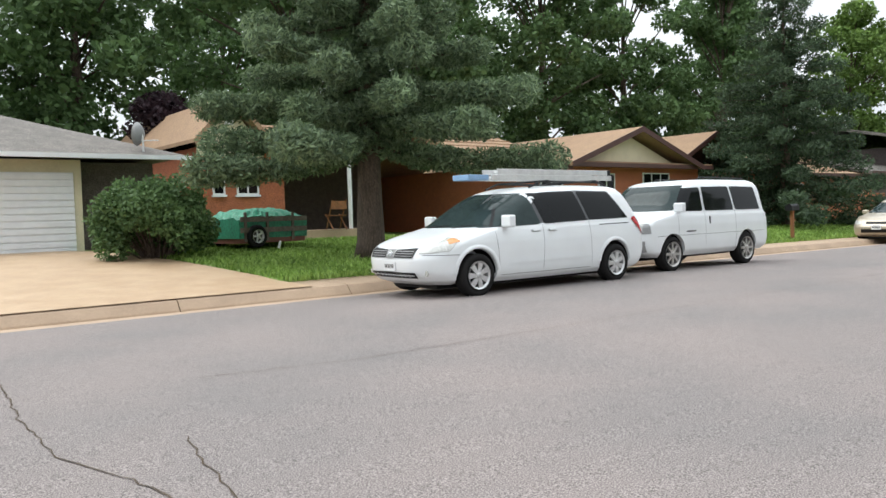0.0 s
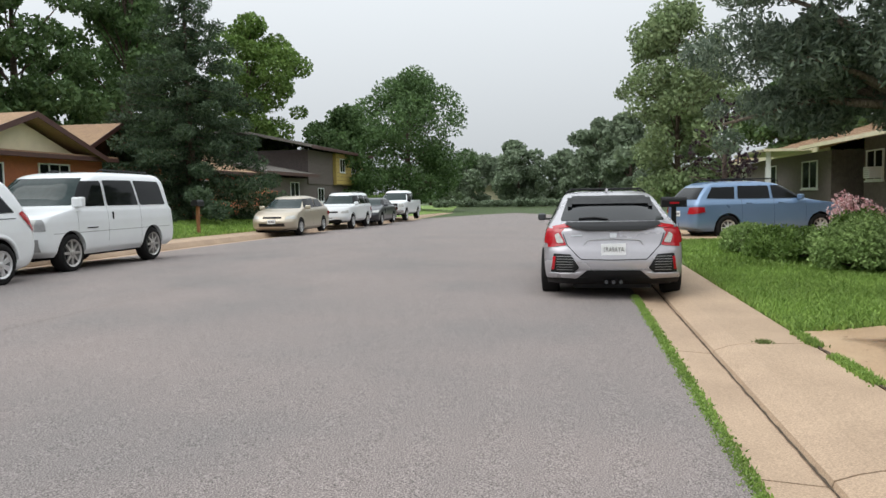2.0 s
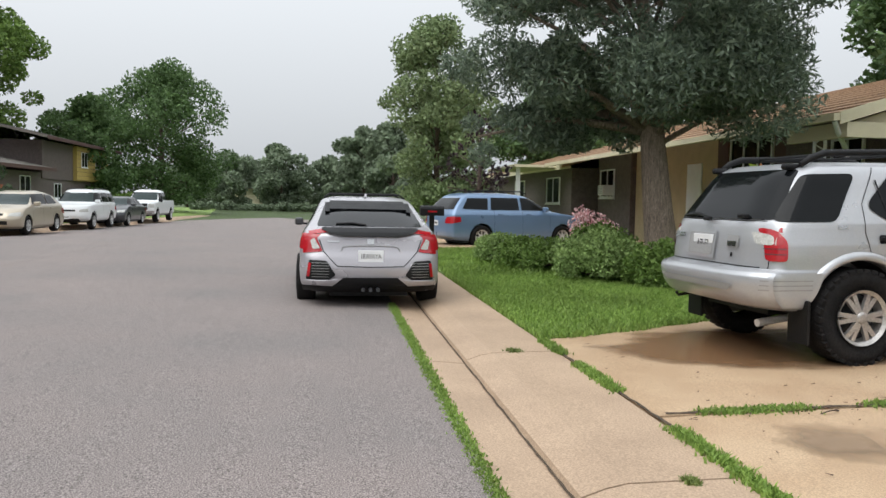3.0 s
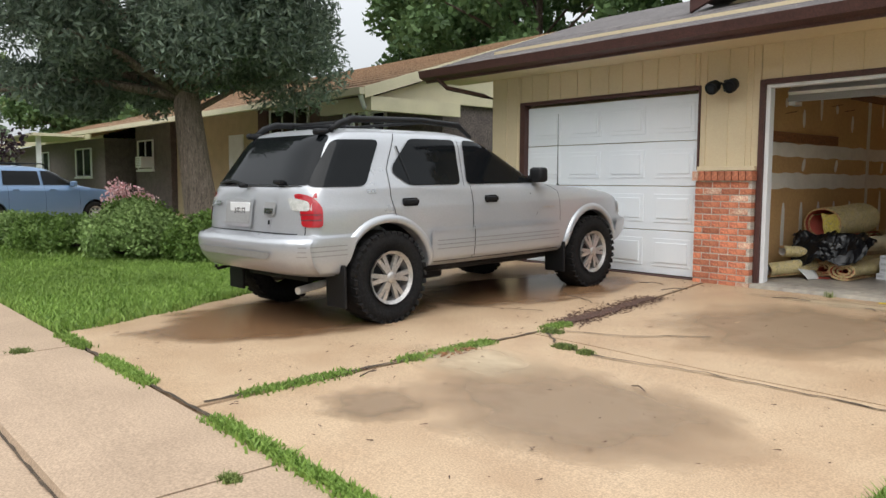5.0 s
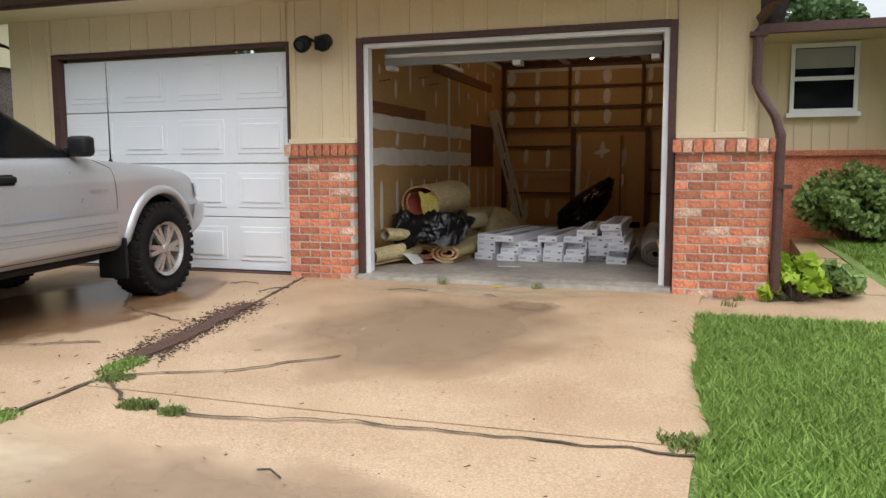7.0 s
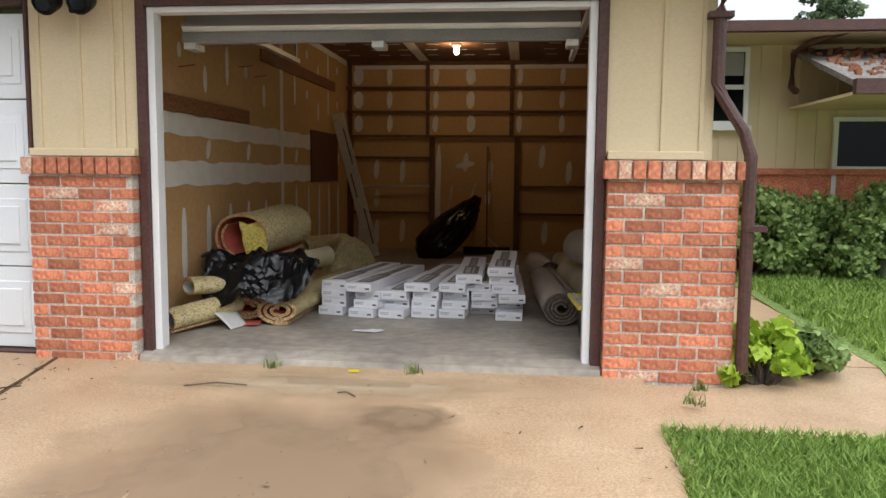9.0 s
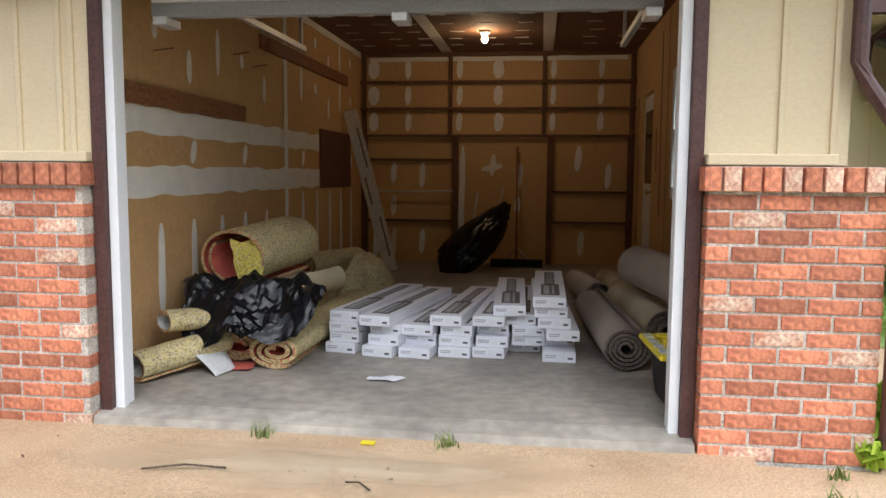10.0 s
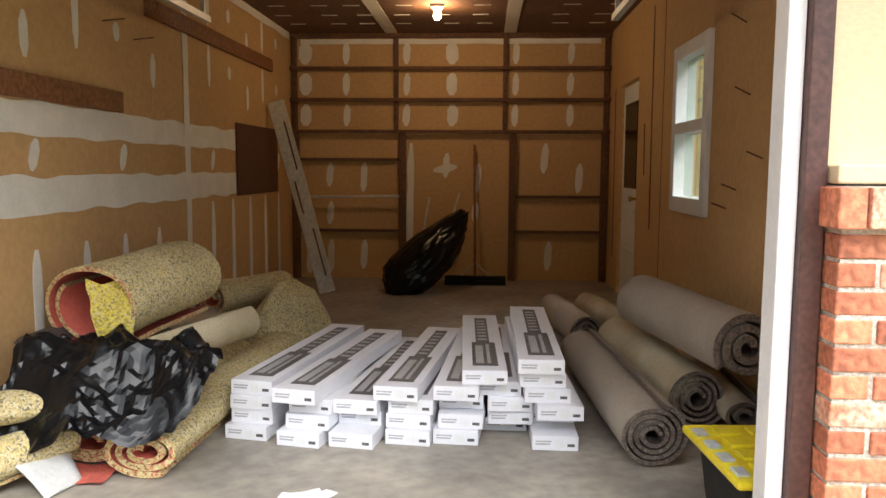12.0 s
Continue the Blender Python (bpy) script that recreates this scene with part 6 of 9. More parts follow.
for s in (-1, 1):
    on_side(hatch, CS, "side_window", ((-1.25, 1.03), (0.8, 0.99), (0.34, 1.28), (-0.75, 1.31)), s, DARKGLASS, 0.06)
    # C-shaped tail lamp: a red bracket round a pale lens
    on_end(hatch, CS, "tail_lamp", ((s * 0.58, 0.72), (s * 0.82, 0.69), (s * 0.8, 0.92), (s * 0.7, 0.955), (s * 0.66, 0.9)), False, REDLENS, 0.02, 0.012, "red C-shaped tail lamp round a pale lens")
    on_end(hatch, CS, "tail_lamp_arm", ((s * 0.52, 0.95), (s * 0.74, 0.925), (s * 0.76, 0.96), (s * 0.56, 1.0)), False, REDLENS, 0.01, 0.016)
    on_end(hatch, CS, "reversing_lens", ((s * 0.61, 0.755), (s * 0.7, 0.745), (s * 0.73, 0.85), (s * 0.68, 0.88)), False, CLEARLENS, 0.015, 0.02, "pale clear lens")
    on_side(hatch, CS, "tail_lamp_side", ((-2.12, 0.72), (-1.95, 0.76), (-1.75, 0.92), (-1.9, 0.94), (-2.1, 0.93)), s, REDLENS, 0.02, 0.012)
    vent = on_end(hatch, CS, "bumper_vent", ((s * 0.42, 0.43), (s * 0.51, 0.36), (s * 0.78, 0.375), (s * 0.74, 0.615), (s * 0.53, 0.605)), False, BLACKPL, 0.02, 0.012, "black honeycomb bumper vent")
    for i in range(6):
        z = 0.405 + i * 0.034
        part("vent_slat", patch(((s * (0.5 - 0.0 * i), z), (s * 0.71, z), (s * 0.71, z + 0.006), (s * 0.5, z + 0.006)), lambda a, b: CS.end(a, b, False, 0.018), 6, 1), CLADDING, vent)
    on_end(hatch, CS, "reflector", ((s * 0.735, 0.41), (s * 0.77, 0.41), (s * 0.75, 0.58), (s * 0.715, 0.58)), False, REDLENS, 0.01, 0.02)
    on_end(hatch, CS, "bumper_blade", ((s * 0.33, 0.40), (s * 0.46, 0.29), (s * 0.8, 0.3), (s * 0.81, 0.365), (s * 0.5, 0.345), (s * 0.44, 0.4)), False, PAINT_MAUVE, 0.0, 0.03, "silver bumper blade")
    part("gate_crease", tube([CS.end(y, z, False, 0.004) for y, z in ((s * 0.36, 0.725), (s * 0.33, 0.775), (s * 0.22, 0.785), (0, 0.79))], 0.007, 6), CLADDING, hatch)
    part("gate_gap", tube([CS.end(y, z, False, 0.002) for y, z in ((0, 0.53), (s * 0.4, 0.54), (s * 0.46, 0.6), (s * 0.57, 0.72), (s * 0.62, 0.86))], 0.006, 6), BLACKPL, hatch)
    part("wing_mirror", box(0.68, 0.8, min(s * 0.9, s * 1.03), max(s * 0.9, s * 1.03), 0.94, 1.06, 0.03), PAINT_DARK, hatch, "dark wing mirror")
    part("mirror_arm", box(0.7, 0.77, min(s * 0.8, s * 0.92), max(s * 0.8, s * 0.92), 0.95, 0.98, 0.01), BLACKPL, hatch)
on_end(hatch, CS, "rear_window", ((-0.66, 1.02), (0.66, 1.02), (0.56, 1.3), (-0.56, 1.3)), False, DARKGLASS, 0.04, 0.01, nx=22)
on_end(hatch, CS, "spoiler", ((-0.34, 0.905), (0.34, 0.905), (0.5, 0.945), (0.6, 0.99), (0.58, 1.012), (-0.58, 1.012), (-0.6, 0.99), (-0.5, 0.945)), False, BLACKPL, 0.02, 0.05, "black spoiler blade across the tailgate", 22)
part("upper_spoiler", prism(((-1.42, 1.235), (-1.12, 1.315), (-0.98, 1.345), (-0.98, 1.325), (-1.3, 1.245), (-1.4, 1.215)), 1, -0.5, 0.5), BLACKPL, hatch, "black roof spoiler")
for s in (-1, 1):
    part("spoiler_fin", prism(((-1.5, 1.2), (-1.12, 1.31), (-1.0, 1.32), (-1.2, 1.2)), 1, min(s * 0.5, s * 0.56), max(s * 0.5, s * 0.56)), BLACKPL, hatch)
on_end(hatch, CS, "diffuser", ((-0.82, 0.2), (0.82, 0.2), (0.83, 0.29), (0.46, 0.3), (0.34, 0.4), (-0.34, 0.4), (-0.46, 0.3), (-0.83, 0.29)), False, BLACKPL, 0.0, 0.02, "black rear diffuser", 24)
on_end(hatch, CS, "badge", ((-0.04, 0.81), (0.04, 0.81), (0.045, 0.87), (-0.045, 0.87)), False, CHROME, 0.01, 0.012)
on_end(hatch, CS, "model_lettering", ((0.38, 0.83), (0.52, 0.83), (0.52, 0.85), (0.38, 0.85)), False, CHROME, 0.0, 0.008)
on_end(hatch, CS, "windscreen", ((-0.68, 1.02), (0.68, 1.02), (0.56, 1.3), (-0.56, 1.3)), True, TINT, 0.04, 0.008)
part("wiper", tube([CS.end(0.05, 1.04, False, 0.04), CS.end(0.2, 1.06, False, 0.04), CS.end(0.42, 1.05, False, 0.03)], 0.014, 6), BLACKPL, hatch)
plate(hatch, CS, 0.66, False, 0.0, "1RA9AYA")
for s in (-0.09, 0.0, 0.09):
    part("exhaust_pipe", tube([(-2.05, s, 0.25), (-2.23, s, 0.25)], 0.024, 12), PAINT_DARK, hatch)
part("roof_fin", prism(((-0.72, 1.4), (-0.6, 1.4), (-0.7, 1.445)), 1, -0.015, 0.015), PAINT_MAUVE, hatch)
for x in (-0.35, 0.25):
    part("roof_bar", tube([(x, -0.58, 1.38), (x, -0.5, 1.44), (x, 0.5, 1.44), (x, 0.58, 1.38)], 0.014, 8), BLACKPL, hatch)

# white minivan with ladders
QS = Shape([(0.2, 2.25, -2.3, 0.86), (0.28, 2.46, -2.48, 0.93), (0.42, 2.55, -2.56, 0.965), (0.58, 2.57, -2.59, 0.975), (0.7, 2.53, -2.58, 0.98), (0.8, 2.42, -2.57, 0.978), (0.88, 2.22, -2.55, 0.97), (0.95, 1.95, -2.53, 0.96), (1.01, 1.68, -2.51, 0.95), (1.06, 1.5, -2.49, 0.935), (1.25, 1.18, -2.41, 0.885), (1.45, 0.84, -2.29, 0.825), (1.58, 0.56, -2.19, 0.77), (1.66, 0.25, -2.08, 0.69), (1.7, -0.1, -1.9, 0.57), (1.72, -0.6, -1.5, 0.4)], (0.55, 0.6), (0.26, 0.4), 0.05)
van = vehicle("parked_minivan", pose(-4.3, -17.42, -0.19, 0, 0, -1.0), "white minivan with ladders on its roof rack at the far kerb", "minivan", QS, PAINT_WHITE, (1.6, -1.6), 0.33, 0.86, 7, tw=0.23, arch=1.2, rimr=0.64, blade=1.6)
for s in (-1, 1):
    on_side(van, QS, "window_surround", ((-2.03, 1.115), (1.42, 1.035), (0.88, 1.44), (0.62, 1.575), (-0.8, 1.615), (-1.62, 1.6)), s, PAINT_DARK, 0.04, 0.004, "black pillars between the side windows")
    on_side(van, QS, "side_window", ((0.22, 1.07), (1.38, 1.05), (0.86, 1.43), (0.62, 1.55), (0.4, 1.575)), s, TINT, 0.05)
    on_side(van, QS, "side_window", ((-0.9, 1.1), (0.14, 1.07), (0.33, 1.575), (-0.72, 1.6)), s, DARKGLASS, 0.03)
    on_side(van, QS, "side_window", ((-2.0, 1.13), (-0.96, 1.105), (-0.78, 1.6), (-1.6, 1.585)), s, DARKGLASS, 0.06)
    part("window_pillar", patch(((1.2, 1.06), (1.24, 1.06), (0.86, 1.43), (0.83, 1.43)), lambda a, b: QS.side(a, b, s, 0.012), 2, 6), BLACKPL, van)
    lines(van, QS, (((0.2, 0.36), (0.18, 1.06)), ((-0.98, 0.36), (-0.94, 1.1)), ((1.16, 0.45), (1.22, 1.04)), ((-0.98, 0.3), (1.12, 0.3))), s)
    part("body_moulding", patch(((-0.98, 0.49), (0.95, 0.47), (0.93, 0.5), (-0.96, 0.52)), lambda a, b: QS.side(a, b, s, 0.022), 8, 2), PAINT_WHITE, van)
    part("sliding_rail", patch(((-2.02, 1.02), (-1.2, 1.01), (-1.2, 1.025), (-2.02, 1.035)), lambda a, b: QS.side(a, b, s, 0.004)), BLACKPL, van)
    for x in (0.36, -0.02):
        on_side(van, QS, "handle_recess", ((x - 0.1, 0.945), (x + 0.1, 0.945), (x + 0.1, 0.985), (x - 0.1, 0.985)), s, CLADDING, 0.015, 0.004)
        handle_bar(van, QS, x, 0.97, s, PAINT_WHITE)
    on_side(van, QS, "tail_lamp", ((-2.47, 0.82), (-2.36, 0.82), (-2.1, 1.1), (-2.2, 1.15), (-2.42, 0.98)), s, REDLENS, 0.02, 0.014, "red slanting tail lamp")
    on_side(van, QS, "headlight", ((2.12, 0.72), (2.46, 0.7), (2.36, 0.79), (1.98, 0.92), (1.88, 0.91)), s, CLEARLENS, 0.02, 0.012, "hazy swept-back headlight")
    on_end(van, QS, "headlight_front", ((s * 0.62, 0.69), (s * 0.93, 0.7), (s * 0.9, 0.82), (s * 0.68, 0.8)), True, CLEARLENS, 0.02, 0.012)
    part("bumper_seam", patch(((1.95, 0.655), (2.45, 0.665), (2.45, 0.673), (1.95, 0.663)), lambda a, b: QS.side(a, b, s, 0.004), 8, 1), BLACKPL, van)
    part("fog_light", tube([QS.end(s * 0.72, 0.4, True, -0.01), QS.end(s * 0.72, 0.4, True, 0.014)], 0.045, 14), CLEARLENS, van)
    on_side(van, QS, "indicator", ((1.9, 0.86), (2.1, 0.82), (2.06, 0.88), (1.94, 0.915)), s, AMBER, 0.02, 0.018)
    bm = bmesh.new()
    for x in (1.6, -1.6):
        rows = [[bm.verts.new(QS.side(x + rr * math.cos(a), 0.337 + rr * math.sin(a), s, yo)) for a in (0.1 + (math.pi - 0.2) * k / 20 for k in range(21))] for rr, yo in ((0.396, 0.0), (0.4, 0.018), (0.43, 0.02), (0.46, 0.002))]
        for r0, r1 in zip(rows, rows[1:]):
            for k in range(20):
                bm.faces.new((r0[k], r0[k + 1], r1[k + 1], r1[k]))
    part("wheel_lips", bm, PAINT_WHITE, van, smooth=True)
on_end(van, QS, "windscreen", ((-0.84, 1.05), (0.84, 1.05), (0.7, 1.58), (-0.7, 1.58)), True, TINT, 0.06, 0.01, nx=24)
on_end(van, QS, "rear_window", ((-0.7, 1.15), (0.7, 1.15), (0.6, 1.55), (-0.6, 1.55)), False, DARKGLASS, 0.05, 0.01)
for s in (-1, 1):
    on_end(van, QS, "grille", ((s * 0.1, 0.63), (s * 0.55, 0.63), (s * 0.58, 0.78), (s * 0.12, 0.75)), True, BLACKPL, 0.015, 0.012, "black slatted grille")
    for z in (0.655, 0.69, 0.725):
        part("grille_slat", patch(((s * 0.12, z), (s * 0.55, z), (s * 0.55, z + 0.01), (s * 0.12, z + 0.01)), lambda a, b: QS.end(a, b, True, 0.02), 8, 1), CLADDING, van)
    for i in range(5):
        part("grille_slat", patch(((s * 0.06 + s * 0.1 * i, 0.33), (s * 0.07 + s * 0.1 * i, 0.33), (s * 0.07 + s * 0.1 * i, 0.4), (s * 0.06 + s * 0.1 * i, 0.4)), lambda a, b: QS.end(a, b, True, 0.02), 1, 1), PAINT_WHITE, van)
on_end(van, QS, "badge_plate", ((-0.1, 0.62), (0.1, 0.62), (0.11, 0.76), (-0.11, 0.76)), True, CLADDING, 0.01, 0.016)
on_end(van, QS, "badge", ((-0.06, 0.65), (0.06, 0.65), (0.06, 0.74), (-0.06, 0.74)), True, CHROME, 0.045, 0.026)
on_end(van, QS, "lower_grille", ((-0.58, 0.32), (0.58, 0.32), (0.58, 0.41), (-0.58, 0.41)), True, BLACKPL, 0.02, 0.012)
part("lower_slat", patch(((-0.56, 0.36), (0.56, 0.36), (0.56, 0.37), (-0.56, 0.37)), lambda a, b: QS.end(a, b, True, 0.02), 12, 1), PAINT_WHITE, van)
plate(van, QS, 0.5, True, 0.0)
for s in (-0.35, 0.3):
    part("wiper", tube([QS.end(s, 1.05, True, 0.03), QS.end(s + 0.25, 1.08, True, 0.02), QS.end(s + 0.5, 1.07, True, 0.015)], 0.01, 6), BLACKPL, van)
mirror_pair(van, QS, 1.0, 1.1, PAINT_WHITE, 0.12)
for s in (-0.55, 0.55):
    part("roof_rail", tube([(-1.9, s, 1.66), (-1.7, s, 1.76), (-0.2, s, 1.78), (0.1, s, 1.68)], 0.018, 8), BLACKPL, van)
for x in (-1.5, -0.3):
    part("cross_bar", tube([(x, -0.62, 1.785), (x, 0.62, 1.785)], 0.018, 8), BLACKPL, van)


def ladder(m, length, label, wide=0.42):
    ob = empty("ladder", m, label, "ladder", "ladders on the minivan")
    for s in (-1, 1):
        part("rail", box(-length / 2, length / 2, s * wide / 2 - 0.014, s * wide / 2 + 0.014, -0.045, 0.045, 0.006), METAL, ob)
    n = int(length / 0.3)
    for i in range(n):
        x = -length / 2 + 0.15 + i * 0.3
        part("rung", tube([(x, -wide / 2, 0), (x, wide / 2, 0)], 0.016, 8), METAL, ob)
    for s in (-1, 1):
        part("foot", box(-length / 2 - 0.05, -length / 2 + 0.02, s * wide / 2 - 0.03, s * wide / 2 + 0.03, -0.05, 0.05, 0.01), BLACKPL, ob)
    return ob


ladder(pose(-4.98, -17.2, 1.66), 3.05, "aluminium extension ladder strapped on the minivan roof rack")
lad = ladder(pose(-5.0, -17.18, 1.755), 2.8, "upper aluminium ladder section on the minivan roof rack", 0.36)
tagged(link("blue_board", box(-3.42, -2.98, -17.4, -17.0, 1.61, 1.7, 0.01), mat("blue_end_cap", (0.25, 0.4, 0.6), 0.5)), "pale blue ladder end piece on the roof rack", "ladder cap")

# white cargo van
AS = Shape([(0.3, 2.1, -2.25, 0.88), (0.42, 2.35, -2.38, 0.96), (0.62, 2.38, -2.4, 0.98), (0.9, 2.36, -2.38, 0.98), (1.02, 2.25, -2.37, 0.97), (1.1, 1.9, -2.36, 0.96), (1.17, 1.5, -2.3, 0.94), (1.22, 1.34, -2.29, 0.93), (1.68, 0.86, -2.2, 0.84), (1.79, 0.68, -2.14, 0.78), (1.85, 0.42, -2.0, 0.69), (1.875, -0.1, -1.7, 0.5)])
astro = vehicle("parked_van", pose(-9.57, -17.78, -0.2, 0, 0, 0), "white passenger van with tinted rear windows at the far kerb", "van", AS, PAINT_WHITE, (1.385, -1.385), 0.352, 0.835, 8, rim=PEWTER, tw=0.24, arch=1.15, rimr=0.7)
for s in (-1, 1):
    on_side(astro, AS, "side_window", ((0.3, 1.2), (1.2, 1.2), (0.88, 1.62), (0.76, 1.68), (0.3, 1.69)), s, DARKGLASS, 0.04)
    on_side(astro, AS, "side_window", ((-0.88, 1.2), (0.22, 1.2), (0.22, 1.7), (-0.78, 1.71)), s, DARKGLASS, 0.04)
    on_side(astro, AS, "side_window", ((-2.0, 1.2), (-0.95, 1.2), (-0.85, 1.71), (-1.86, 1.7)), s, DARKGLASS, 0.06)
    part("door_badge", patch(((0.62, 0.78), (0.95, 0.78), (0.95, 0.805), (0.62, 0.805)), lambda a, b: AS.side(a, b, s, 0.006)), BLACKPL, astro)
    lines(astro, AS, (((0.26, 0.4), (0.26, 1.75)), ((-0.92, 0.4), (-0.92, 1.2)), ((1.2, 0.5), (1.2, 1.2)), ((-2.1, 0.72), (1.9, 0.72))), s)
    part("door_handle", box(0.08, 0.11, min(s * 0.96, s * 0.99), max(s * 0.96, s * 0.99), 0.93, 1.08, 0.008), BLACKPL, astro)
    part("headlight", patch(((s * 0.6, 0.78), (s * 0.93, 0.78), (s * 0.93, 0.98), (s * 0.6, 0.98)), lambda a, b: AS.end(a, b, True, 0.012)), CLEARLENS, astro)
    part("side_lamp", patch(((2.1, 0.78), (2.33, 0.78), (2.3, 0.98), (2.12, 0.98)), lambda a, b: AS.side(a, b, s, 0.012)), CLADDING, astro)
ends(astro, AS, ((((-0.82, 1.22), (0.82, 1.22), (0.7, 1.74), (-0.7, 1.74))),), True, "windscreen", TINT)
ends(astro, AS, ((((-0.8, 1.25), (0.8, 1.25), (0.74, 1.72), (-0.74, 1.72))),), False, "rear_window", DARKGLASS)
part("grille", patch(((-0.58, 0.74), (0.58, 0.74), (0.58, 0.98), (-0.58, 0.98)), lambda a, b: AS.end(a, b, True, 0.01), 10, 3), BLACKPL, astro)
part("front_bumper", patch(((-0.9, 0.42), (0.9, 0.42), (0.9, 0.64), (-0.9, 0.64)), lambda a, b: AS.end(a, b, True, 0.04), 14, 3), CLADDING, astro)
mirror_pair(astro, AS, 1.15, 1.24, PAINT_WHITE, 0.12)
for s in (-0.55, 0.55):
    part("roof_rail", tube([(-2.0, s, 1.82), (-1.9, s, 1.9), (-0.2, s, 1.92), (0.0, s, 1.84)], 0.015, 8), BLACKPL, astro)


def small_car(name, m, label, category, knots, paint, windows, wheels, r, front_lamps=True, ws=(1.0, 1.35, 0.72, 0.58), rw=None, rails=0.0, spokes=6):
    sh = Shape(knots)
    root = vehicle(name, m, label, category, sh, paint, wheels, r, knots[3][3] - 0.12, spokes, tw=0.21)
    zb, zt, wb, wt = ws
    for s in (-1, 1):
        glaze(root, sh, windows, s)
        zl = knots[3][0]
        part("headlight", patch(((s * 0.5, zl - 0.04), (s * 0.86, zl - 0.04), (s * 0.84, zl + 0.1), (s * 0.55, zl + 0.06)), lambda a, b: sh.end(a, b, True, 0.012)), CLEARLENS, root)
        part("tail_lamp", patch(((s * 0.6, zl), (s * 0.87, zl), (s * 0.86, zl + 0.2), (s * 0.64, zl + 0.18)), lambda a, b: sh.end(a, b, False, 0.012)), REDLENS, root, "red tail lamp")
        part("tail_lamp_side", patch(((knots[3][2] + 0.06, zl), (knots[3][2] + 0.36, zl + 0.05), (knots[3][2] + 0.34, zl + 0.18), (knots[3][2] + 0.1, zl + 0.2)), lambda a, b: sh.side(a, b, s, 0.012)), REDLENS, root)
        lines(root, sh, (((0.0, 0.35), (0.0, zb)), ((-0.95, 0.5), (-0.95, zb)), ((0.95, 0.45), (0.95, zb))), s)
        for x in (-0.75, 0.2):
            handle_bar(root, sh, x, zb - 0.12, s, paint)
        if rails:
            part("roof_rail", tube([(-1.6, s * 0.55, rails - 0.06), (-1.4, s * 0.55, rails), (0.1, s * 0.55, rails), (0.3, s * 0.55, rails - 0.06)], 0.018, 8), BLACKPL, root)
    ends(root, sh, ((((-wb, zb), (wb, zb), (wt, zt), (-wt, zt))),), True, "windscreen", TINT)
    ends(root, sh, ((((-wb, zb), (wb, zb), (wt, zt), (-wt, zt))),), False, "rear_window", DARKGLASS)
    part("grille", patch(((-0.5, 0.34), (0.5, 0.34), (0.5, 0.46), (-0.5, 0.46)), lambda a, b: sh.end(a, b, True, 0.012)), BLACKPL, root)
    part("upper_grille", patch(((-0.36, knots[3][0] - 0.02), (0.36, knots[3][0] - 0.02), (0.36, knots[3][0] + 0.05), (-0.36, knots[3][0] + 0.05)), lambda a, b: sh.end(a, b, True, 0.012)), BLACKPL, root)
    plate(root, sh, 0.52, True)
    plate(root, sh, 0.72, False)
    mirror_pair(root, sh, 0.75, zb, paint, 0.09)
    return root


small_car("parked_liftback", pose(-24.85, -18.8, -0.3, 0, 0, 0), "champagne gold liftback car parked at the far kerb", "car", [(0.2, 1.95, -2.1, 0.8), (0.3, 2.15, -2.2, 0.87), (0.5, 2.2, -2.22, 0.875), (0.66, 2.12, -2.2, 0.87), (0.86, 1.85, -2.16, 0.86), (0.98, 1.3, -2.12, 0.83), (1.02, 1.15, -2.05, 0.8), (1.3, 0.6, -1.5, 0.7), (1.42, 0.3, -0.9, 0.62), (1.48, -0.1, -0.5, 0.45)], PAINT_GOLD, (((-1.5, 1.04), (-0.5, 1.02), (-0.5, 1.36), (-1.1, 1.34)), ((-0.42, 1.02), (0.85, 1.02), (0.42, 1.36), (-0.42, 1.38))), (1.35, -1.35), 0.31)
small_car("parked_jeep", pose(-31.6, -18.7, -0.38, 0, 0, 0), "white boxy four-wheel-drive car at the far kerb", "car", [(0.36, 1.9, -2.05, 0.8), (0.45, 2.1, -2.2, 0.86), (0.6, 2.15, -2.2, 0.88), (0.78, 2.13, -2.18, 0.88), (1.0, 2.05, -2.15, 0.87), (1.08, 1.2, -2.13, 0.85), (1.14, 0.95, -2.12, 0.83), (1.56, 0.4, -1.98, 0.7), (1.66, 0.2, -1.85, 0.62), (1.7, -0.2, -1.5, 0.5)], PAINT_WHITE, (((-1.95, 1.16), (-1.05, 1.16), (-1.0, 1.54), (-1.8, 1.54)), ((-0.95, 1.16), (-0.05, 1.16), (-0.05, 1.56), (-0.9, 1.56)), ((0.03, 1.16), (0.85, 1.16), (0.38, 1.56), (0.03, 1.56))), (1.3, -1.3), 0.36, ws=(1.16, 1.54, 0.75, 0.62), rails=1.73)
small_car("parked_sedan", pose(-37.2, -18.7, -0.4, 0, 0, 0), "dark charcoal saloon car parked at the far kerb", "car", [(0.2, 2.0, -2.1, 0.8), (0.3, 2.25, -2.3, 0.88), (0.5, 2.3, -2.32, 0.9), (0.7, 2.2, -2.3, 0.9), (0.88, 1.8, -2.2, 0.88), (0.98, 1.2, -1.9, 0.85), (1.03, 1.0, -1.7, 0.82), (1.3, 0.5, -1.1, 0.68), (1.4, 0.2, -0.7, 0.6), (1.44, -0.1, -0.5, 0.45)], PAINT_DARK, (((-1.4, 1.02), (-0.5, 1.02), (-0.5, 1.34), (-1.0, 1.32)), ((-0.42, 1.02), (0.85, 1.02), (0.4, 1.34), (-0.42, 1.36))), (1.4, -1.35), 0.32)
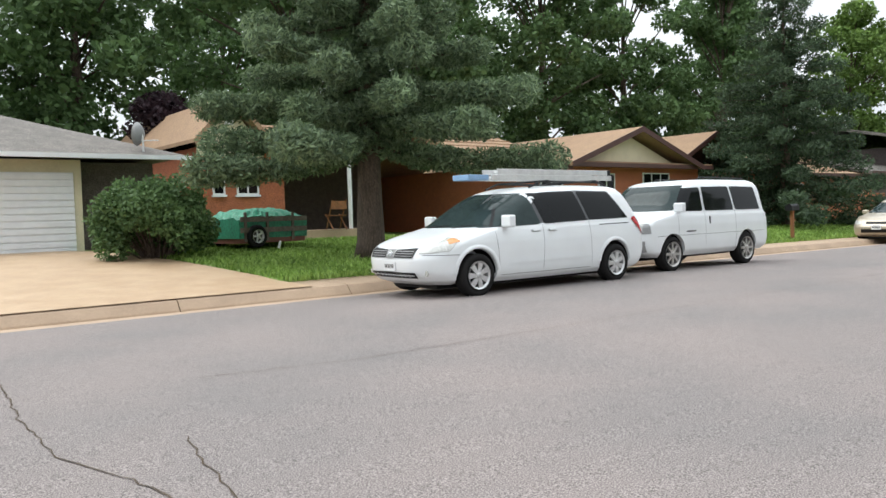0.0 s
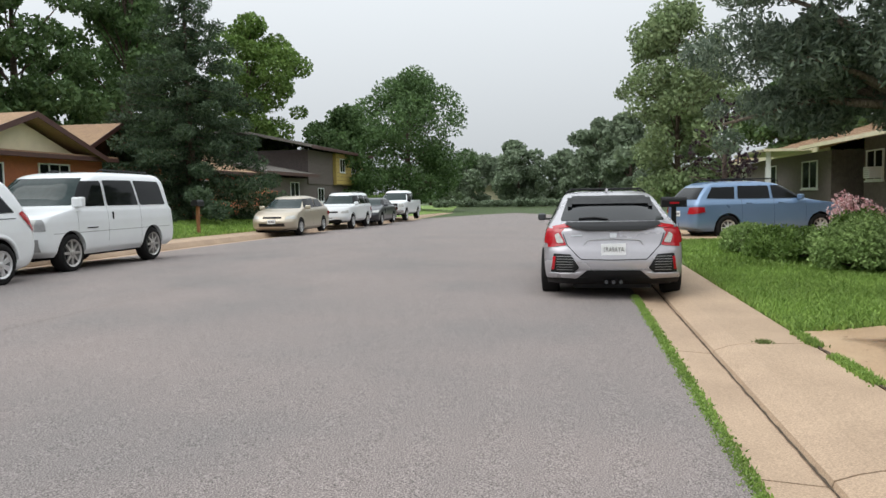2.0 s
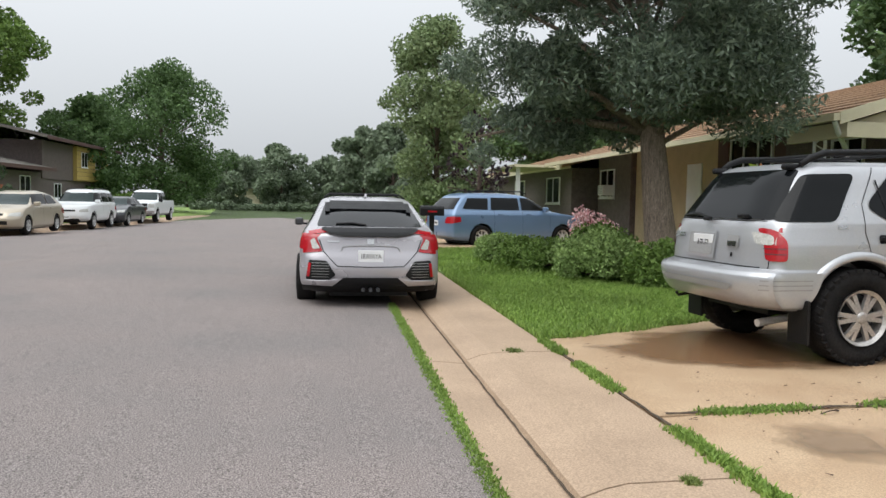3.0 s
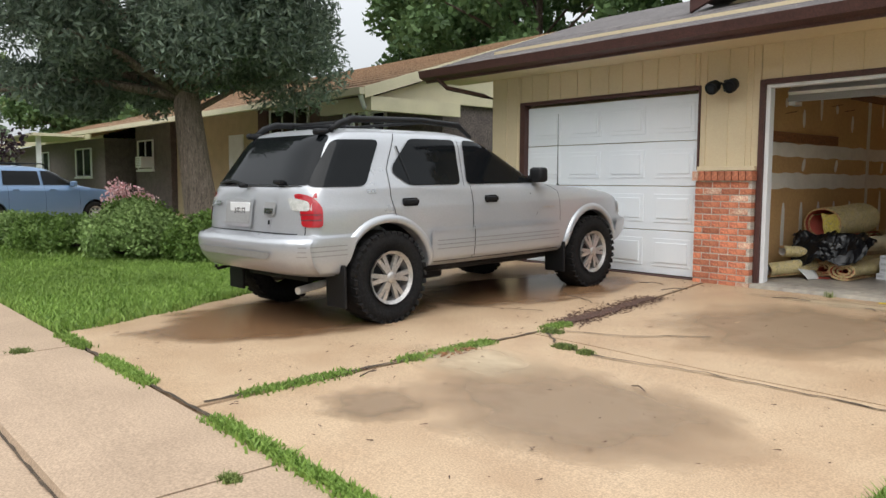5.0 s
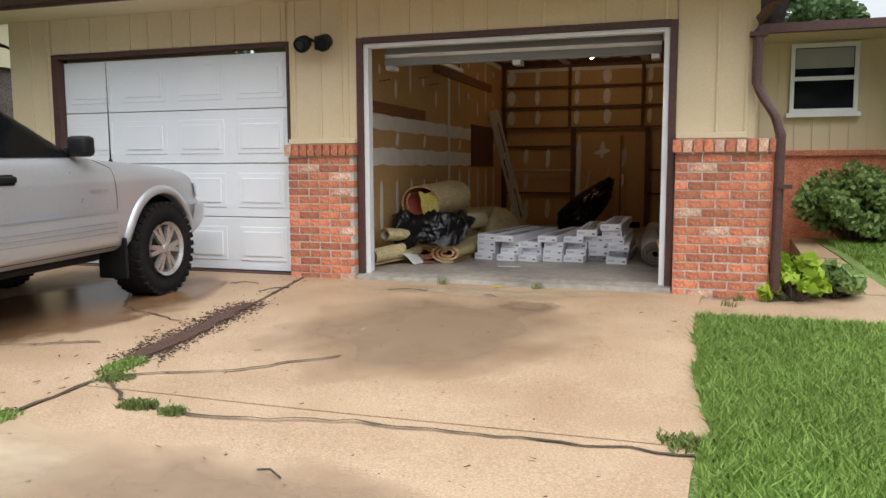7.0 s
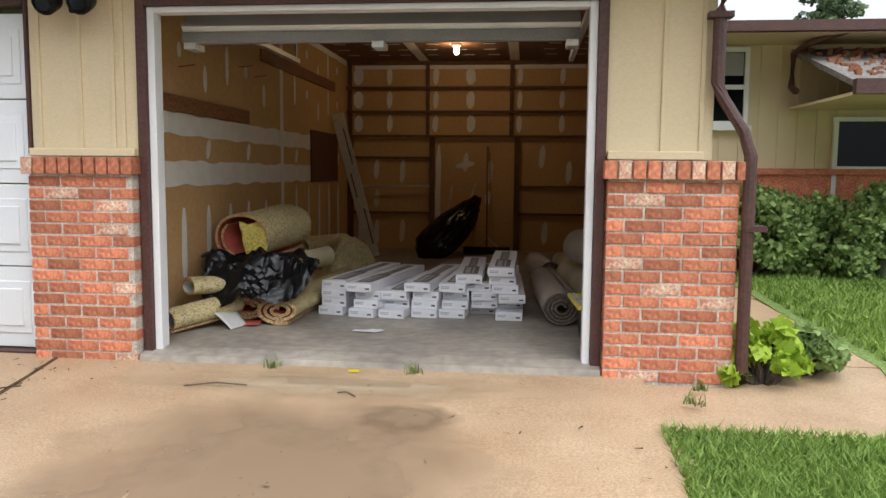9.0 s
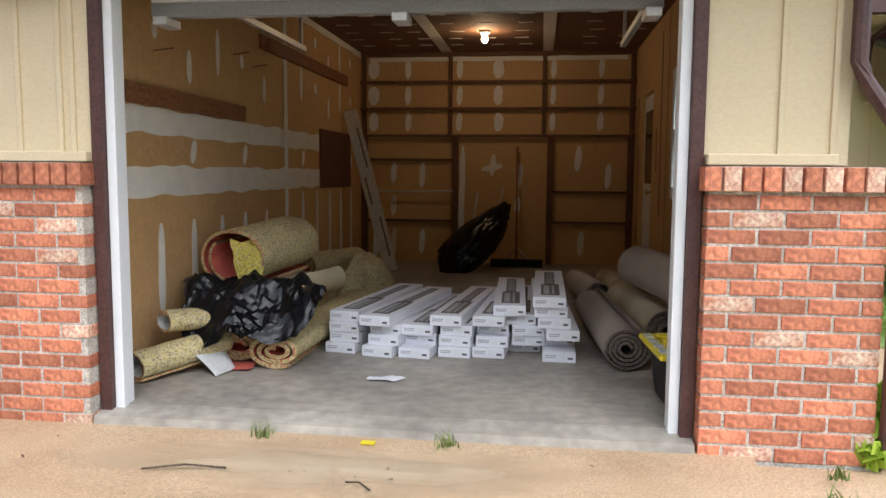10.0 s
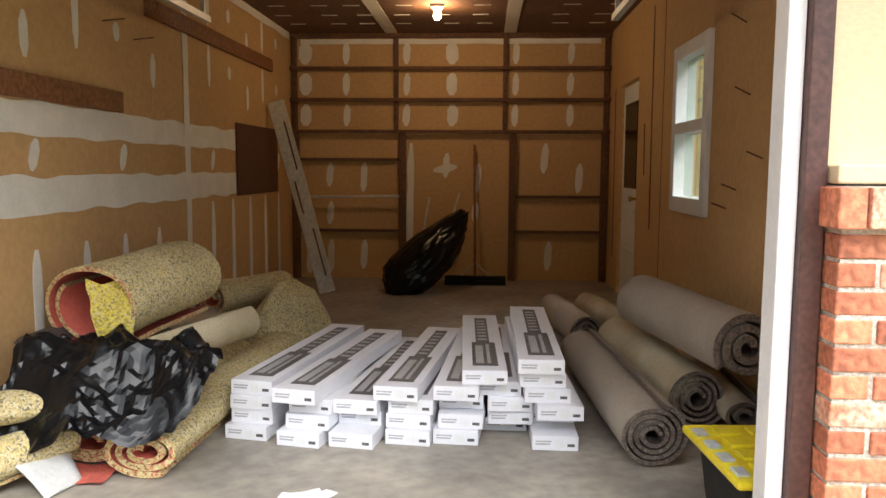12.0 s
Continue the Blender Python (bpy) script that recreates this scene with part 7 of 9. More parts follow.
small_car("parked_wagon", pose(-18.7, -2.6, -0.26, 0, 0, 108), "pale blue estate car with roof rails in the neighbour's drive", "car", [(0.24, 2.0, -2.1, 0.82), (0.36, 2.3, -2.35, 0.89), (0.55, 2.36, -2.38, 0.91), (0.72, 2.3, -2.38, 0.91), (0.95, 2.1, -2.34, 0.9), (1.04, 1.5, -2.3, 0.87), (1.1, 1.2, -2.27, 0.84), (1.46, 0.5, -1.95, 0.7), (1.55, 0.25, -1.8, 0.62), (1.6, -0.2, -1.5, 0.5)], PAINT_BLUE, (((-1.95, 1.14), (-1.15, 1.12), (-1.1, 1.45), (-1.75, 1.44)), ((-1.05, 1.12), (-0.1, 1.12), (-0.1, 1.47), (-1.0, 1.47)), ((-0.02, 1.12), (0.98, 1.12), (0.45, 1.47), (-0.02, 1.48))), (1.4, -1.35), 0.335, ws=(1.12, 1.44, 0.76, 0.62), rails=1.66, spokes=8)

# white pickup
PSH = Shape([(0.4, 2.6, -2.85, 0.85), (0.5, 2.85, -2.9, 0.98), (0.75, 2.9, -2.9, 1.0), (1.0, 2.88, -2.9, 1.0), (1.12, 2.8, -2.9, 0.99), (1.2, 1.35, -2.9, 0.98), (1.26, 1.2, -2.9, 0.97)])
pick = vehicle("parked_pickup", pose(-45.0, -19.0, -0.42, 0, 0, 0), "white full-size pickup truck with a chrome grille", "pickup truck", PSH, PAINT_WHITE, (1.9, -1.75), 0.4, 0.86, 6, tw=0.27)
CAB = Shape([(1.2, 1.3, -1.0, 0.92), (1.28, 1.2, -1.0, 0.9), (1.75, 0.55, -0.9, 0.76), (1.85, 0.3, -0.8, 0.68), (1.9, 0.0, -0.5, 0.5)])
part("cab", hull(CAB), PAINT_WHITE, pick, smooth=True)
ends(pick, CAB, ((((-0.78, 1.28), (0.78, 1.28), (0.66, 1.74), (-0.66, 1.74))),), True, "windscreen", TINT)
for s in (-1, 1):
    glaze(pick, CAB, (((-0.8, 1.28), (0.0, 1.28), (0.0, 1.72), (-0.75, 1.72)), ((0.06, 1.28), (1.02, 1.28), (0.5, 1.72), (0.06, 1.72))), s)
    part("headlight", patch(((s * 0.66, 0.85), (s * 0.95, 0.85), (s * 0.95, 1.08), (s * 0.66, 1.08)), lambda a, b: PSH.end(a, b, True, 0.012)), CLEARLENS, pick)
part("grille", patch(((-0.62, 0.72), (0.62, 0.72), (0.62, 1.08), (-0.62, 1.08)), lambda a, b: PSH.end(a, b, True, 0.012)), BLACKPL, pick)
part("grille_bar", patch(((-0.62, 0.88), (0.62, 0.88), (0.62, 0.93), (-0.62, 0.93)), lambda a, b: PSH.end(a, b, True, 0.03)), CHROME, pick)
part("front_bumper", patch(((-0.95, 0.45), (0.95, 0.45), (0.95, 0.66), (-0.95, 0.66)), lambda a, b: PSH.end(a, b, True, 0.06), 12, 3), CHROME, pick)
mirror_pair(pick, PSH, 1.15, 1.22, BLACKPL, 0.13)

# ---- trees and plants ----


def leaf_cloud(centres, radii, count, size, rng, flat=0.6, droop=0.0, thin=0.32):
    """Leaf quads scattered through clumps: arrays of corners and faces."""
    centres, radii = np.asarray(centres, float), np.asarray(radii, float)
    pick_ = rng.choice(len(centres), count, p=radii.clip(0.01) ** 2 / (radii.clip(0.01) ** 2).sum())
    d = rng.normal(size=(count, 3))
    d /= np.linalg.norm(d, axis=1)[:, None]
    rr = radii[pick_][:, None] * rng.uniform(0.35, 1.08, (count, 1)) ** 0.6
    p = centres[pick_] + d * rr * (1, 1, flat)
    a = rng.normal(size=(count, 3)) + d * 0.4
    a[:, 2] -= droop
    a /= np.linalg.norm(a, axis=1)[:, None]
    b = np.cross(a, rng.normal(size=(count, 3)))
    b /= np.linalg.norm(b, axis=1)[:, None]
    s = size * rng.uniform(0.6, 1.3, (count, 1))
    v = np.stack([p - b * s * thin, p + a * s * 0.5 - b * s * 0.05, p + b * s * thin + a * s * 0.1, p - a * s * 0.5 + b * s * 0.05], 1).reshape(-1, 3)
    return v, np.arange(4 * count).reshape(-1, 4)


def tree(name, x, y, z, height, spread, label, leaves, material, bark=BARK, seed=0, kind="broad", size=0.3, trunk=0.25, clear=0.25, lean=(0, 0), clumps=60, flat=0.75, limbs=(), thin=0.32):
    rng = np.random.default_rng(seed)
    rnd = random.Random(seed)
    root = empty(name, pose(x, y, z), label, "tree")
    top = Vector((lean[0], lean[1], height))
    bm = tube([top * t * 0.92 + Vector((0.12 * math.sin(t * 7 + seed), 0.12 * math.cos(t * 5 + seed), 0)) * t * (1 - t) * height * 0.12 for t in (0, 0.04, 0.15, 0.3, 0.5, 0.75, 1)], [trunk * k for k in (1.45, 1.1, 0.95, 0.8, 0.55, 0.28, 0.05)], 12)
    centres, radii = [], []
    if kind == "conifer":
        n = clumps
        for i in range(n):
            t = clear + (1 - clear) * (i + 0.5) / n
            a = i * 2.39996 + rnd.uniform(-0.3, 0.3)
            reach = spread * (1 - (t - clear) / (1 - clear)) ** 0.85 * rnd.uniform(0.72, 1.1) + 0.15
            base = top * t * 0.92
            tip = base + Vector((math.cos(a) * reach, math.sin(a) * reach, -0.12 * reach + 0.1 * rnd.random()))
            mid = base.lerp(tip, 0.5) + Vector((0, 0, -0.08 * reach))
            tube([base, mid, tip], [trunk * 0.16 * (1.2 - t), trunk * 0.1, 0.01], 5, bm)
            k = max(3, int(reach / 0.32))
            for j in range(k):
                f = (j + 0.7) / k
                c = base.lerp(tip, f) + Vector((rnd.uniform(-0.15, 0.15), rnd.uniform(-0.15, 0.15), -0.1 * math.sin(f * 3) * reach * 0.5))
                centres.append(c)
                radii.append((0.16 + 0.24 * f) * (0.5 + 0.5 * reach / spread) * spread * 0.24 + 0.12)
    else:
        for i in range(clumps):
            t = clear + (1 - clear) * rnd.random()
            a = i * 2.39996
            prof = math.sin(math.pi * min(1, max(0.08, (t - clear) / (1 - clear) * 0.86 + 0.12))) ** 0.7
            reach = spread * prof * rnd.uniform(0.25, 1.0)
            c = Vector((math.cos(a) * reach, math.sin(a) * reach, 0)) + top * t * 0.97
            base = top * max(clear * 0.7, t * 0.72)
            if i % 2 == 0:
                tube([base, base.lerp(c, 0.55) + Vector((0, 0, 0.1)), c], [trunk * 0.3 * (1.1 - t), trunk * 0.16, 0.015], 6, bm)
            centres.append(c)
            radii.append(spread * rnd.uniform(0.14, 0.3))
    for tip, r in limbs:
        tip = Vector(tip)
        base = top * 0.3
        tube([base, base.lerp(tip, 0.5) + Vector((0, 0, 0.25)), tip], [trunk * 0.4, trunk * 0.2, 0.02], 7, bm)
        for k in range(9):
            centres.append(base.lerp(tip, rnd.uniform(0.5, 1.1)) + Vector((rnd.uniform(-r, r), rnd.uniform(-r, r), rnd.uniform(-0.5, 0.7) * r)))
            radii.append(r * rnd.uniform(0.35, 0.6))
    part("trunk", bm, bark, root, smooth=True)
    v, f = leaf_cloud(centres, radii, leaves, size, rng, flat, thin=thin)
    c = raw("crown", v, f, material, root)
    return root


def shrub(name, x, y, z, rx, ry, h, label, leaves, material, seed, size=0.09, category="shrub", clumps=26, parent=None):
    rng = np.random.default_rng(seed)
    rnd = random.Random(seed)
    root = empty(name, pose(x, y, z), label, category)
    centres, radii = [], []
    bm = bmesh.new()
    for i in range(clumps):
        a, r = rnd.uniform(0, math.tau), rnd.random() ** 0.5
        c = Vector((math.cos(a) * rx * r * 0.85, math.sin(a) * ry * r * 0.85, h * rnd.uniform(0.25, 0.85) * (1 - 0.45 * r * r)))
        centres.append(c)
        radii.append(min(rx, ry, h) * rnd.uniform(0.22, 0.42))
        tube([(c.x * 0.2, c.y * 0.2, 0), c * 0.6, c], [0.02, 0.014, 0.004], 5, bm)
    part("stem", bm, BARK, root)
    v, f = leaf_cloud(centres, radii, leaves, size, rng, 0.9)
    v[:, 2] = v[:, 2].clip(0.01)
    raw("foliage", v, f, material, root)
    return root


def grass(name, count, place, label, height=0.09, seed=0, material=L_GRASS, width=0.006):
    """Blades standing on the ground: place(rng, n) gives their feet."""
    rng = np.random.default_rng(seed)
    p = place(rng, count)
    n = len(p)
    a = rng.uniform(0, math.tau, n)
    d = np.stack([np.cos(a), np.sin(a), np.zeros(n)], 1)
    tilt = rng.normal(size=(n, 3)) * (1, 1, 0) * 0.45
    h = height * rng.uniform(0.4, 1.25, (n, 1))
    tip = p + h * (np.array((0, 0, 1.0)) + tilt)
    w = width * rng.uniform(0.7, 1.4, (n, 1))
    mid = p + h * 0.55 * (np.array((0, 0, 1.0)) + tilt * 0.4)
    v = np.stack([p - d * w, p + d * w, mid + d * w * 0.8, tip, mid - d * w * 0.8], 1).reshape(-1, 3)
    k = 5 * np.arange(n)[:, None]
    tri = np.concatenate([k + (0, 1, 2), k + (0, 2, 4), k + (4, 2, 3)], 0)
    ob = raw(name, v, tri, material)
    return tagged(ob, label, "grass", kind="stuff")


# far side of the street
tree("fir_tree", -4.75, -22.5, 0.12, 10.5, 4.1, "broad dark fir with drooping branches over the front lawn", 150000, L_FIR, seed=3, kind="conifer", size=0.17, trunk=0.3, clear=0.25, clumps=66, thin=0.12)
tree("spruce_tree", -29.0, -25.2, 0.0, 12.8, 4.7, "tall dark blue-green spruce in a front lawn", 60000, L_SPRUCE, seed=5, kind="conifer", size=0.24, thin=0.13, trunk=0.25, clear=0.06, clumps=90)
for i, (x, y, h, s, m) in enumerate(((6, -46, 15, 5.5, L_DECID), (-4, -44, 16, 5.5, L_DECID), (-13, -41, 19.5, 5.5, L_DECID), (-21, -42, 19.5, 5.0, L_DECID), (-29, -40, 19, 5.0, L_DECID), (-38, -41, 19.5, 5.0, L_DECID), (-47, -39, 18, 5, L_DECID), (-61, -36, 17, 5.5, L_BRIGHT), (-54, -42, 18, 5.5, L_DECID), (-1, -55, 19, 7, L_DECID), (-16, -56, 21, 7, L_DECID), (-34, -55, 20, 7, L_DECID), (14, -40, 14, 5, L_DECID))):
    tree("cottonwood_tree", x, y, 0.3, h, s, "tall leafy cottonwood behind the houses", 26000, m, seed=20 + i, size=0.34, trunk=0.35, clear=0.12, clumps=75)
tree("plum_tree", -5.2, -37.5, 0.4, 5.6, 2.4, "dark purple-leaved plum tree behind a roof", 12000, L_PURPLE, seed=40, size=0.18, trunk=0.14, clear=0.2, clumps=40)
tree("ash_tree", -77.0, -25, -0.6, 14.5, 8.0, "large dense green street tree far along the road", 34000, L_DECID, seed=41, size=0.32, trunk=0.35, clear=0.14, clumps=90)
tree("ash_tree", -66.0, -29, -0.5, 9.5, 4.8, "dense green street tree far along the road", 18000, L_DECID, seed=42, size=0.32, trunk=0.3, clear=0.14, clumps=70)
# street-end crowns take the leaf colour with haze mixed in
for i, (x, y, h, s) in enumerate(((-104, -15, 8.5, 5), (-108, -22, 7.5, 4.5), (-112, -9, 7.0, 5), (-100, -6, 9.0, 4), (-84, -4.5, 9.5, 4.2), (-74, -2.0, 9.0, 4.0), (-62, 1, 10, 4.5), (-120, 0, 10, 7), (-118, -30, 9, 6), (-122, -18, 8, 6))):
    tree("distant_tree", x, y, -0.4, h, s, "tree at the far end of the street, its green paled for haze", 9000, L_HAZE, seed=50 + i, size=0.5, trunk=0.25, clear=0.1, clumps=45)
# near side of the street
tree("juniper_tree", -7.75, -2.45, -0.02, 7.6, 3.2, "old juniper with a pale shredded trunk in the front lawn", 170000, L_JUNIPER, JUNIPERBARK, seed=60, size=0.13, trunk=0.25, clear=0.36, clumps=85, lean=(-0.6, -0.7), thin=0.13, limbs=(((-1.6, -1.9, 2.6), 0.75), ((-0.6, -2.6, 3.2), 0.75), ((-2.6, -0.8, 2.7), 0.8), ((0.6, -1.8, 3.5), 0.6), ((-1.2, -2.9, 2.2), 0.55)))
tree("birch_tree", -28.0, -3.6, -0.1, 8.6, 3.0, "slender pale green tree by the pavement", 26000, L_PALE, seed=61, size=0.17, trunk=0.14, clear=0.12, clumps=90)
tree("plum_tree", -20.2, -3.2, 0.0, 3.8, 1.5, "small sparse purple-leaved tree", 600, L_PURPLE, seed=62, size=0.14, trunk=0.12, clear=0.3, clumps=36)
for i, (x, y, h, s) in enumerate(((-15, 13, 12, 4.5), (-8, 17, 13, 5), (-22, 15, 11, 5), (-1, 20, 13, 5), (-32, 10, 10, 5), (-44, 6, 9, 4))):
    tree("elm_tree", x, y, 0.0, h, s, "tall leafy elm behind the houses", 24000, L_DECID if i != 3 else L_BRIGHT, seed=70 + i, size=0.3, trunk=0.3, clear=0.2, clumps=70)
tree("pine_tree", 10.5, 19, 0, 7.5, 2.5, "dark pine behind the house wing", 14000, L_FIR, seed=80, kind="conifer", size=0.2, trunk=0.18, clear=0.1, clumps=50)
tree("elm_tree", 6.0, 21, 0, 6.8, 2.6, "green treetop behind the house wing", 10000, L_DECID, seed=81, size=0.25, trunk=0.18, clear=0.2, clumps=40)

shrub("yew_hedge", -0.75, -25.0, 0.2, 1.3, 1.2, 2.2, "large rounded dark green yew bush beside a drive", 26000, L_DECID, 90, 0.1, clumps=70)
for i, (x, y, rx, ry, h) in enumerate(((-9.4, -4.2, 1.3, 0.7, 0.55), (-7.6, -3.6, 1.0, 0.7, 0.75), (-6.5, -3.0, 0.7, 0.6, 0.6), (-11.2, -4.4, 1.0, 0.6, 0.5), (-8.6, -3.2, 0.8, 0.6, 1.0))):
    shrub("flowering_shrub", x, y, -0.08, rx, ry, h, "feathery green shrub under the juniper", 11000, L_SHRUB if i % 2 else L_BRIGHT, 91 + i, 0.06, clumps=60)
shrub("sunflower_clump", -5.6, -0.9, -0.05, 0.5, 0.5, 1.35, "tall leafy garden plants", 4200, L_BRIGHT, 97, 0.09)
shrub("rose_bush", -15.5, -1.0, 0.1, 0.8, 0.6, 1.25, "rose bush with pale pink flowers", 2200, L_FLOWER, 98, 0.07)
shrub("hedge", -56, -22.5, -0.2, 3.0, 1.4, 1.5, "clipped bright green hedge beside a drive", 9000, L_BRIGHT, 99, 0.16)
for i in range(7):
    shrub("end_hedge", -96 + 0.4 * (i % 2), -24 + i * 3.2, -0.45, 1.4, 1.9, 1.15, "hedge closing the end of the street, its green paled for haze", 2500, L_HAZE, 100 + i, 0.28)
for i, (x, y, rx, ry, h) in enumerate(((4.6, 4.5, 0.7, 0.5, 1.15), (5.7, 4.55, 0.8, 0.55, 1.2), (7.0, 4.6, 0.8, 0.5, 1.1))):
    shrub("foundation_shrub", x, y, -0.05, rx, ry, h, "leafy green shrub under the house window", 9000, L_SHRUB, 110 + i, 0.08, clumps=70)
shrub("lime_plant", 3.42, 0.0, -0.09, 0.26, 0.2, 0.4, "lime green leafy weed beside the brick pier", 420, L_LIME, 120, 0.1, clumps=16)
shrub("day_lily", 3.7, 0.25, -0.09, 0.26, 0.28, 0.32, "dark green strappy plant beside the garage", 1200, L_SHRUB, 121, 0.09, clumps=14)


def rect(x0, x1, y0, y1, zf, keep=None):
    def place(rng, n):
        p = np.stack([rng.uniform(x0, x1, n), rng.uniform(y0, y1, n), np.zeros(n)], 1)
        if keep:
            p = p[[keep(a, b) for a, b, _ in p]]
        p[:, 2] = [zf(a, b) + dip(a) for a, b, _ in p]
        return p
    return place


def lawn_e(x, y):
    return interp(y, ((-5.9, -0.17), (0, -0.075), (20, 0.0))) - 0.005


grass("grass_east_near", 120000, rect(2.66, 4.6, -5.9, -0.9, lawn_e, lambda x, y: x > 2.74 + 0.07 * noise.noise((1.3, y * 3, 4))), "green grass blades beside the driveway", 0.062, 1, width=0.0045)
grass("grass_east", 70000, rect(4.3, 9.0, -5.0, 4.6, lawn_e), "green grass blades beside the house", 0.07, 2, width=0.008)
grass("grass_west_near", 110000, rect(-8.5, -2.5, -5.95, -0.3, lambda x, y: lawn_w_z(x, y) - 0.01, lambda x, y: x < left_x(y) + 0.05 + 0.05 * noise.noise((x * 3, y * 3, 2))), "green grass blades beside the driveway", 0.065, 3, width=0.007)
grass("grass_west", 30000, rect(-16, -8, -5.9, 1, lambda x, y: lawn_w_z(x, y)), "green grass blades of the neighbour's lawn", 0.1, 4, width=0.014)
grass("grass_far", 50000, rect(-14, 4, -27.5, -19.9, lambda x, y: far_z(y), lambda x, y: x < interp(y, ((-28.55, 0.2), (-24, -1.0), (-19.7, -1.4)))), "green grass blades of the lawn across the street", 0.11, 5, width=0.02)
grass("grass_far_west", 26000, rect(-40, -14, -26, -19.9, lambda x, y: far_z(y)), "green grass blades of lawns across the street", 0.11, 6, width=0.025)


def along(pts, spread, zf, gap=0.0):
    def place(rng, n):
        seg = rng.integers(0, len(pts) - 1, n)
        t = rng.random(n)
        a, b = np.array(pts, float)[seg], np.array(pts, float)[seg + 1]
        xy = a + (b - a) * t[:, None]
        keep = np.array([noise.noise((q[0] * 1.6, q[1] * 1.6, 7)) > gap for q in xy])
        xy = xy[keep] + rng.normal(size=(keep.sum(), 2)) * spread
        return np.column_stack([xy, [zf(q[1]) for q in xy]])
    return place


grass("weeds_apron", 9000, along(((-2.4, -5.93), (2.7, -5.93)), 0.026, lambda y: -0.165, -0.3), "green weeds growing in the apron joint", 0.032, 11)
grass("weeds_gutter", 14000, along(((-5.4, -7.06), (4.5, -7.06)), 0.024, lambda y: -0.232, -0.4), "green weeds along the edge of the asphalt", 0.021, 12)
grass("weeds_joint", 7000, along(((-0.02, -5.85), (-0.05, -3.9), (-0.1, -2.9)), 0.035, drive_z, -0.05), "green weeds in the driveway joint", 0.025, 13, L_GRASS)
for i, (x, y, s) in enumerate(((0.02, -3.2, 0.05), (0.42, -3.52, 0.05), (0.62, -3.55, 0.03), (1.35, -6.35, 0.05), (-2.0, -6.3, 0.06), (1.02, -6.2, 0.03), (1.9, -6.95, 0.06), (2.72, -3.3, 0.08))):
    grass("weed_tuft", 500, along(((x - s, y), (x + s, y + 0.01)), s * 0.5, lambda y: drive_z(y), -9), "small green weed tuft in the concrete", 0.028, 20 + i, L_WEED)
for i, (x, y) in enumerate(((0.72, -0.16), (1.52, -0.17), (3.02, -0.3), (2.95, -0.55))):
    grass("weed_tuft", 22, along(((x - 0.02, y), (x + 0.02, y)), 0.02, lambda y: -0.058, -9), "tall thin weed at the garage lip", 0.065, 40 + i, L_WEED, 0.004)

def chips(name, count, place, material, label, size, seed):
    """Loose splinters lying about: flat four-cornered chips."""
    rng = np.random.default_rng(seed)
    p = place(rng, count)
    n = len(p)
    k = size * rng.uniform(0.3, 1.0, (n, 1, 1))
    base = np.array(((-1, -0.35, 0.1), (1, -0.3, 0.15), (0.2, 0.5, 0.1), (0.1, 0, 0.6)))
    a = rng.uniform(0, math.tau, n)
    rot = np.zeros((n, 3, 3))
    rot[:, 0, 0], rot[:, 0, 1], rot[:, 1, 0], rot[:, 1, 1], rot[:, 2, 2] = np.cos(a), -np.sin(a), np.sin(a), np.cos(a), 1
    v = (np.einsum("nij,kj->nki", rot, base) * k + p[:, None, :] + (0, 0, 0.006)).reshape(-1, 3)
    q = 4 * np.arange(n)[:, None]
    tri = np.concatenate([q + (0, 1, 3), q + (1, 2, 3), q + (2, 0, 3), q + (0, 2, 1)], 0)
    return tagged(raw(name, v, tri, material), label, "bark chips", kind="stuff")


chips("bark_chips", 2600, along(((-0.12, -2.9), (-0.24, -2.2), (-0.38, -1.35)), 0.075, drive_z, -0.35), MULCH, "dark bark chips spilled along the driveway joint", 0.016, 201)
chips("bark_chips", 1500, along(((-0.02, -5.2), (-0.05, -3.9), (-0.1, -2.9)), 0.03, drive_z, -0.1), MULCH, "dark bark chips in the driveway joint", 0.013, 202)
chips("leaf_flakes", 90, along(((-0.02, -4.3), (0.0, -4.0)), 0.05, drive_z, -9), LUMBER, "dry orange leaf flakes on the joint", 0.03, 203)
chips("grit", 500, along(((-1.5, -2.0), (1.6, -4.5), (0.6, -1.0), (2.2, -2.6), (-1.0, -5.0)), 0.5, drive_z, -9), STAIN, "scattered grit and crumbs on the concrete", 0.008, 204)

# ---- neighbouring houses ----


def window(parent, x0, x1, y, z0, z1, normal=1, frame=WHITE, name="window", bars=1, axis="y"):
    """A framed window on a wall that faces the given way along y or x."""
    w = new(name)
    w.parent = parent
    t = 0.05

    def bx(a0, a1, b0, b1, c0, c1):
        lo, hi = sorted((y + normal * b0, y + normal * b1))
        return box(a0, a1, lo, hi, c0, c1) if axis == "y" else box(lo, hi, a0, a1, c0, c1)

    for a0, a1, c0, c1 in ((x0, x0 + t, z0, z1), (x1 - t, x1, z0, z1), (x0 + t, x1 - t, z0, z0 + t), (x0 + t, x1 - t, z1 - t, z1)):
        part("window_frame", bx(a0, a1, 0.005, 0.06, c0, c1), frame, w)
    for i in range(bars):
        m = x0 + (x1 - x0) * (i + 1) / (bars + 1)
        part("mullion", bx(m - 0.02, m + 0.02, 0.005, 0.05, z0 + t, z1 - t), frame, w)
    part("pane", bx(x0 + t, x1 - t, 0.006, 0.02, z0 + t, z1 - t), DARKGLASS, w)
    part("sill", bx(x0 - 0.04, x1 + 0.04, 0.005, 0.1, z0 - 0.06, z0 - 0.002), frame, w)
    return w


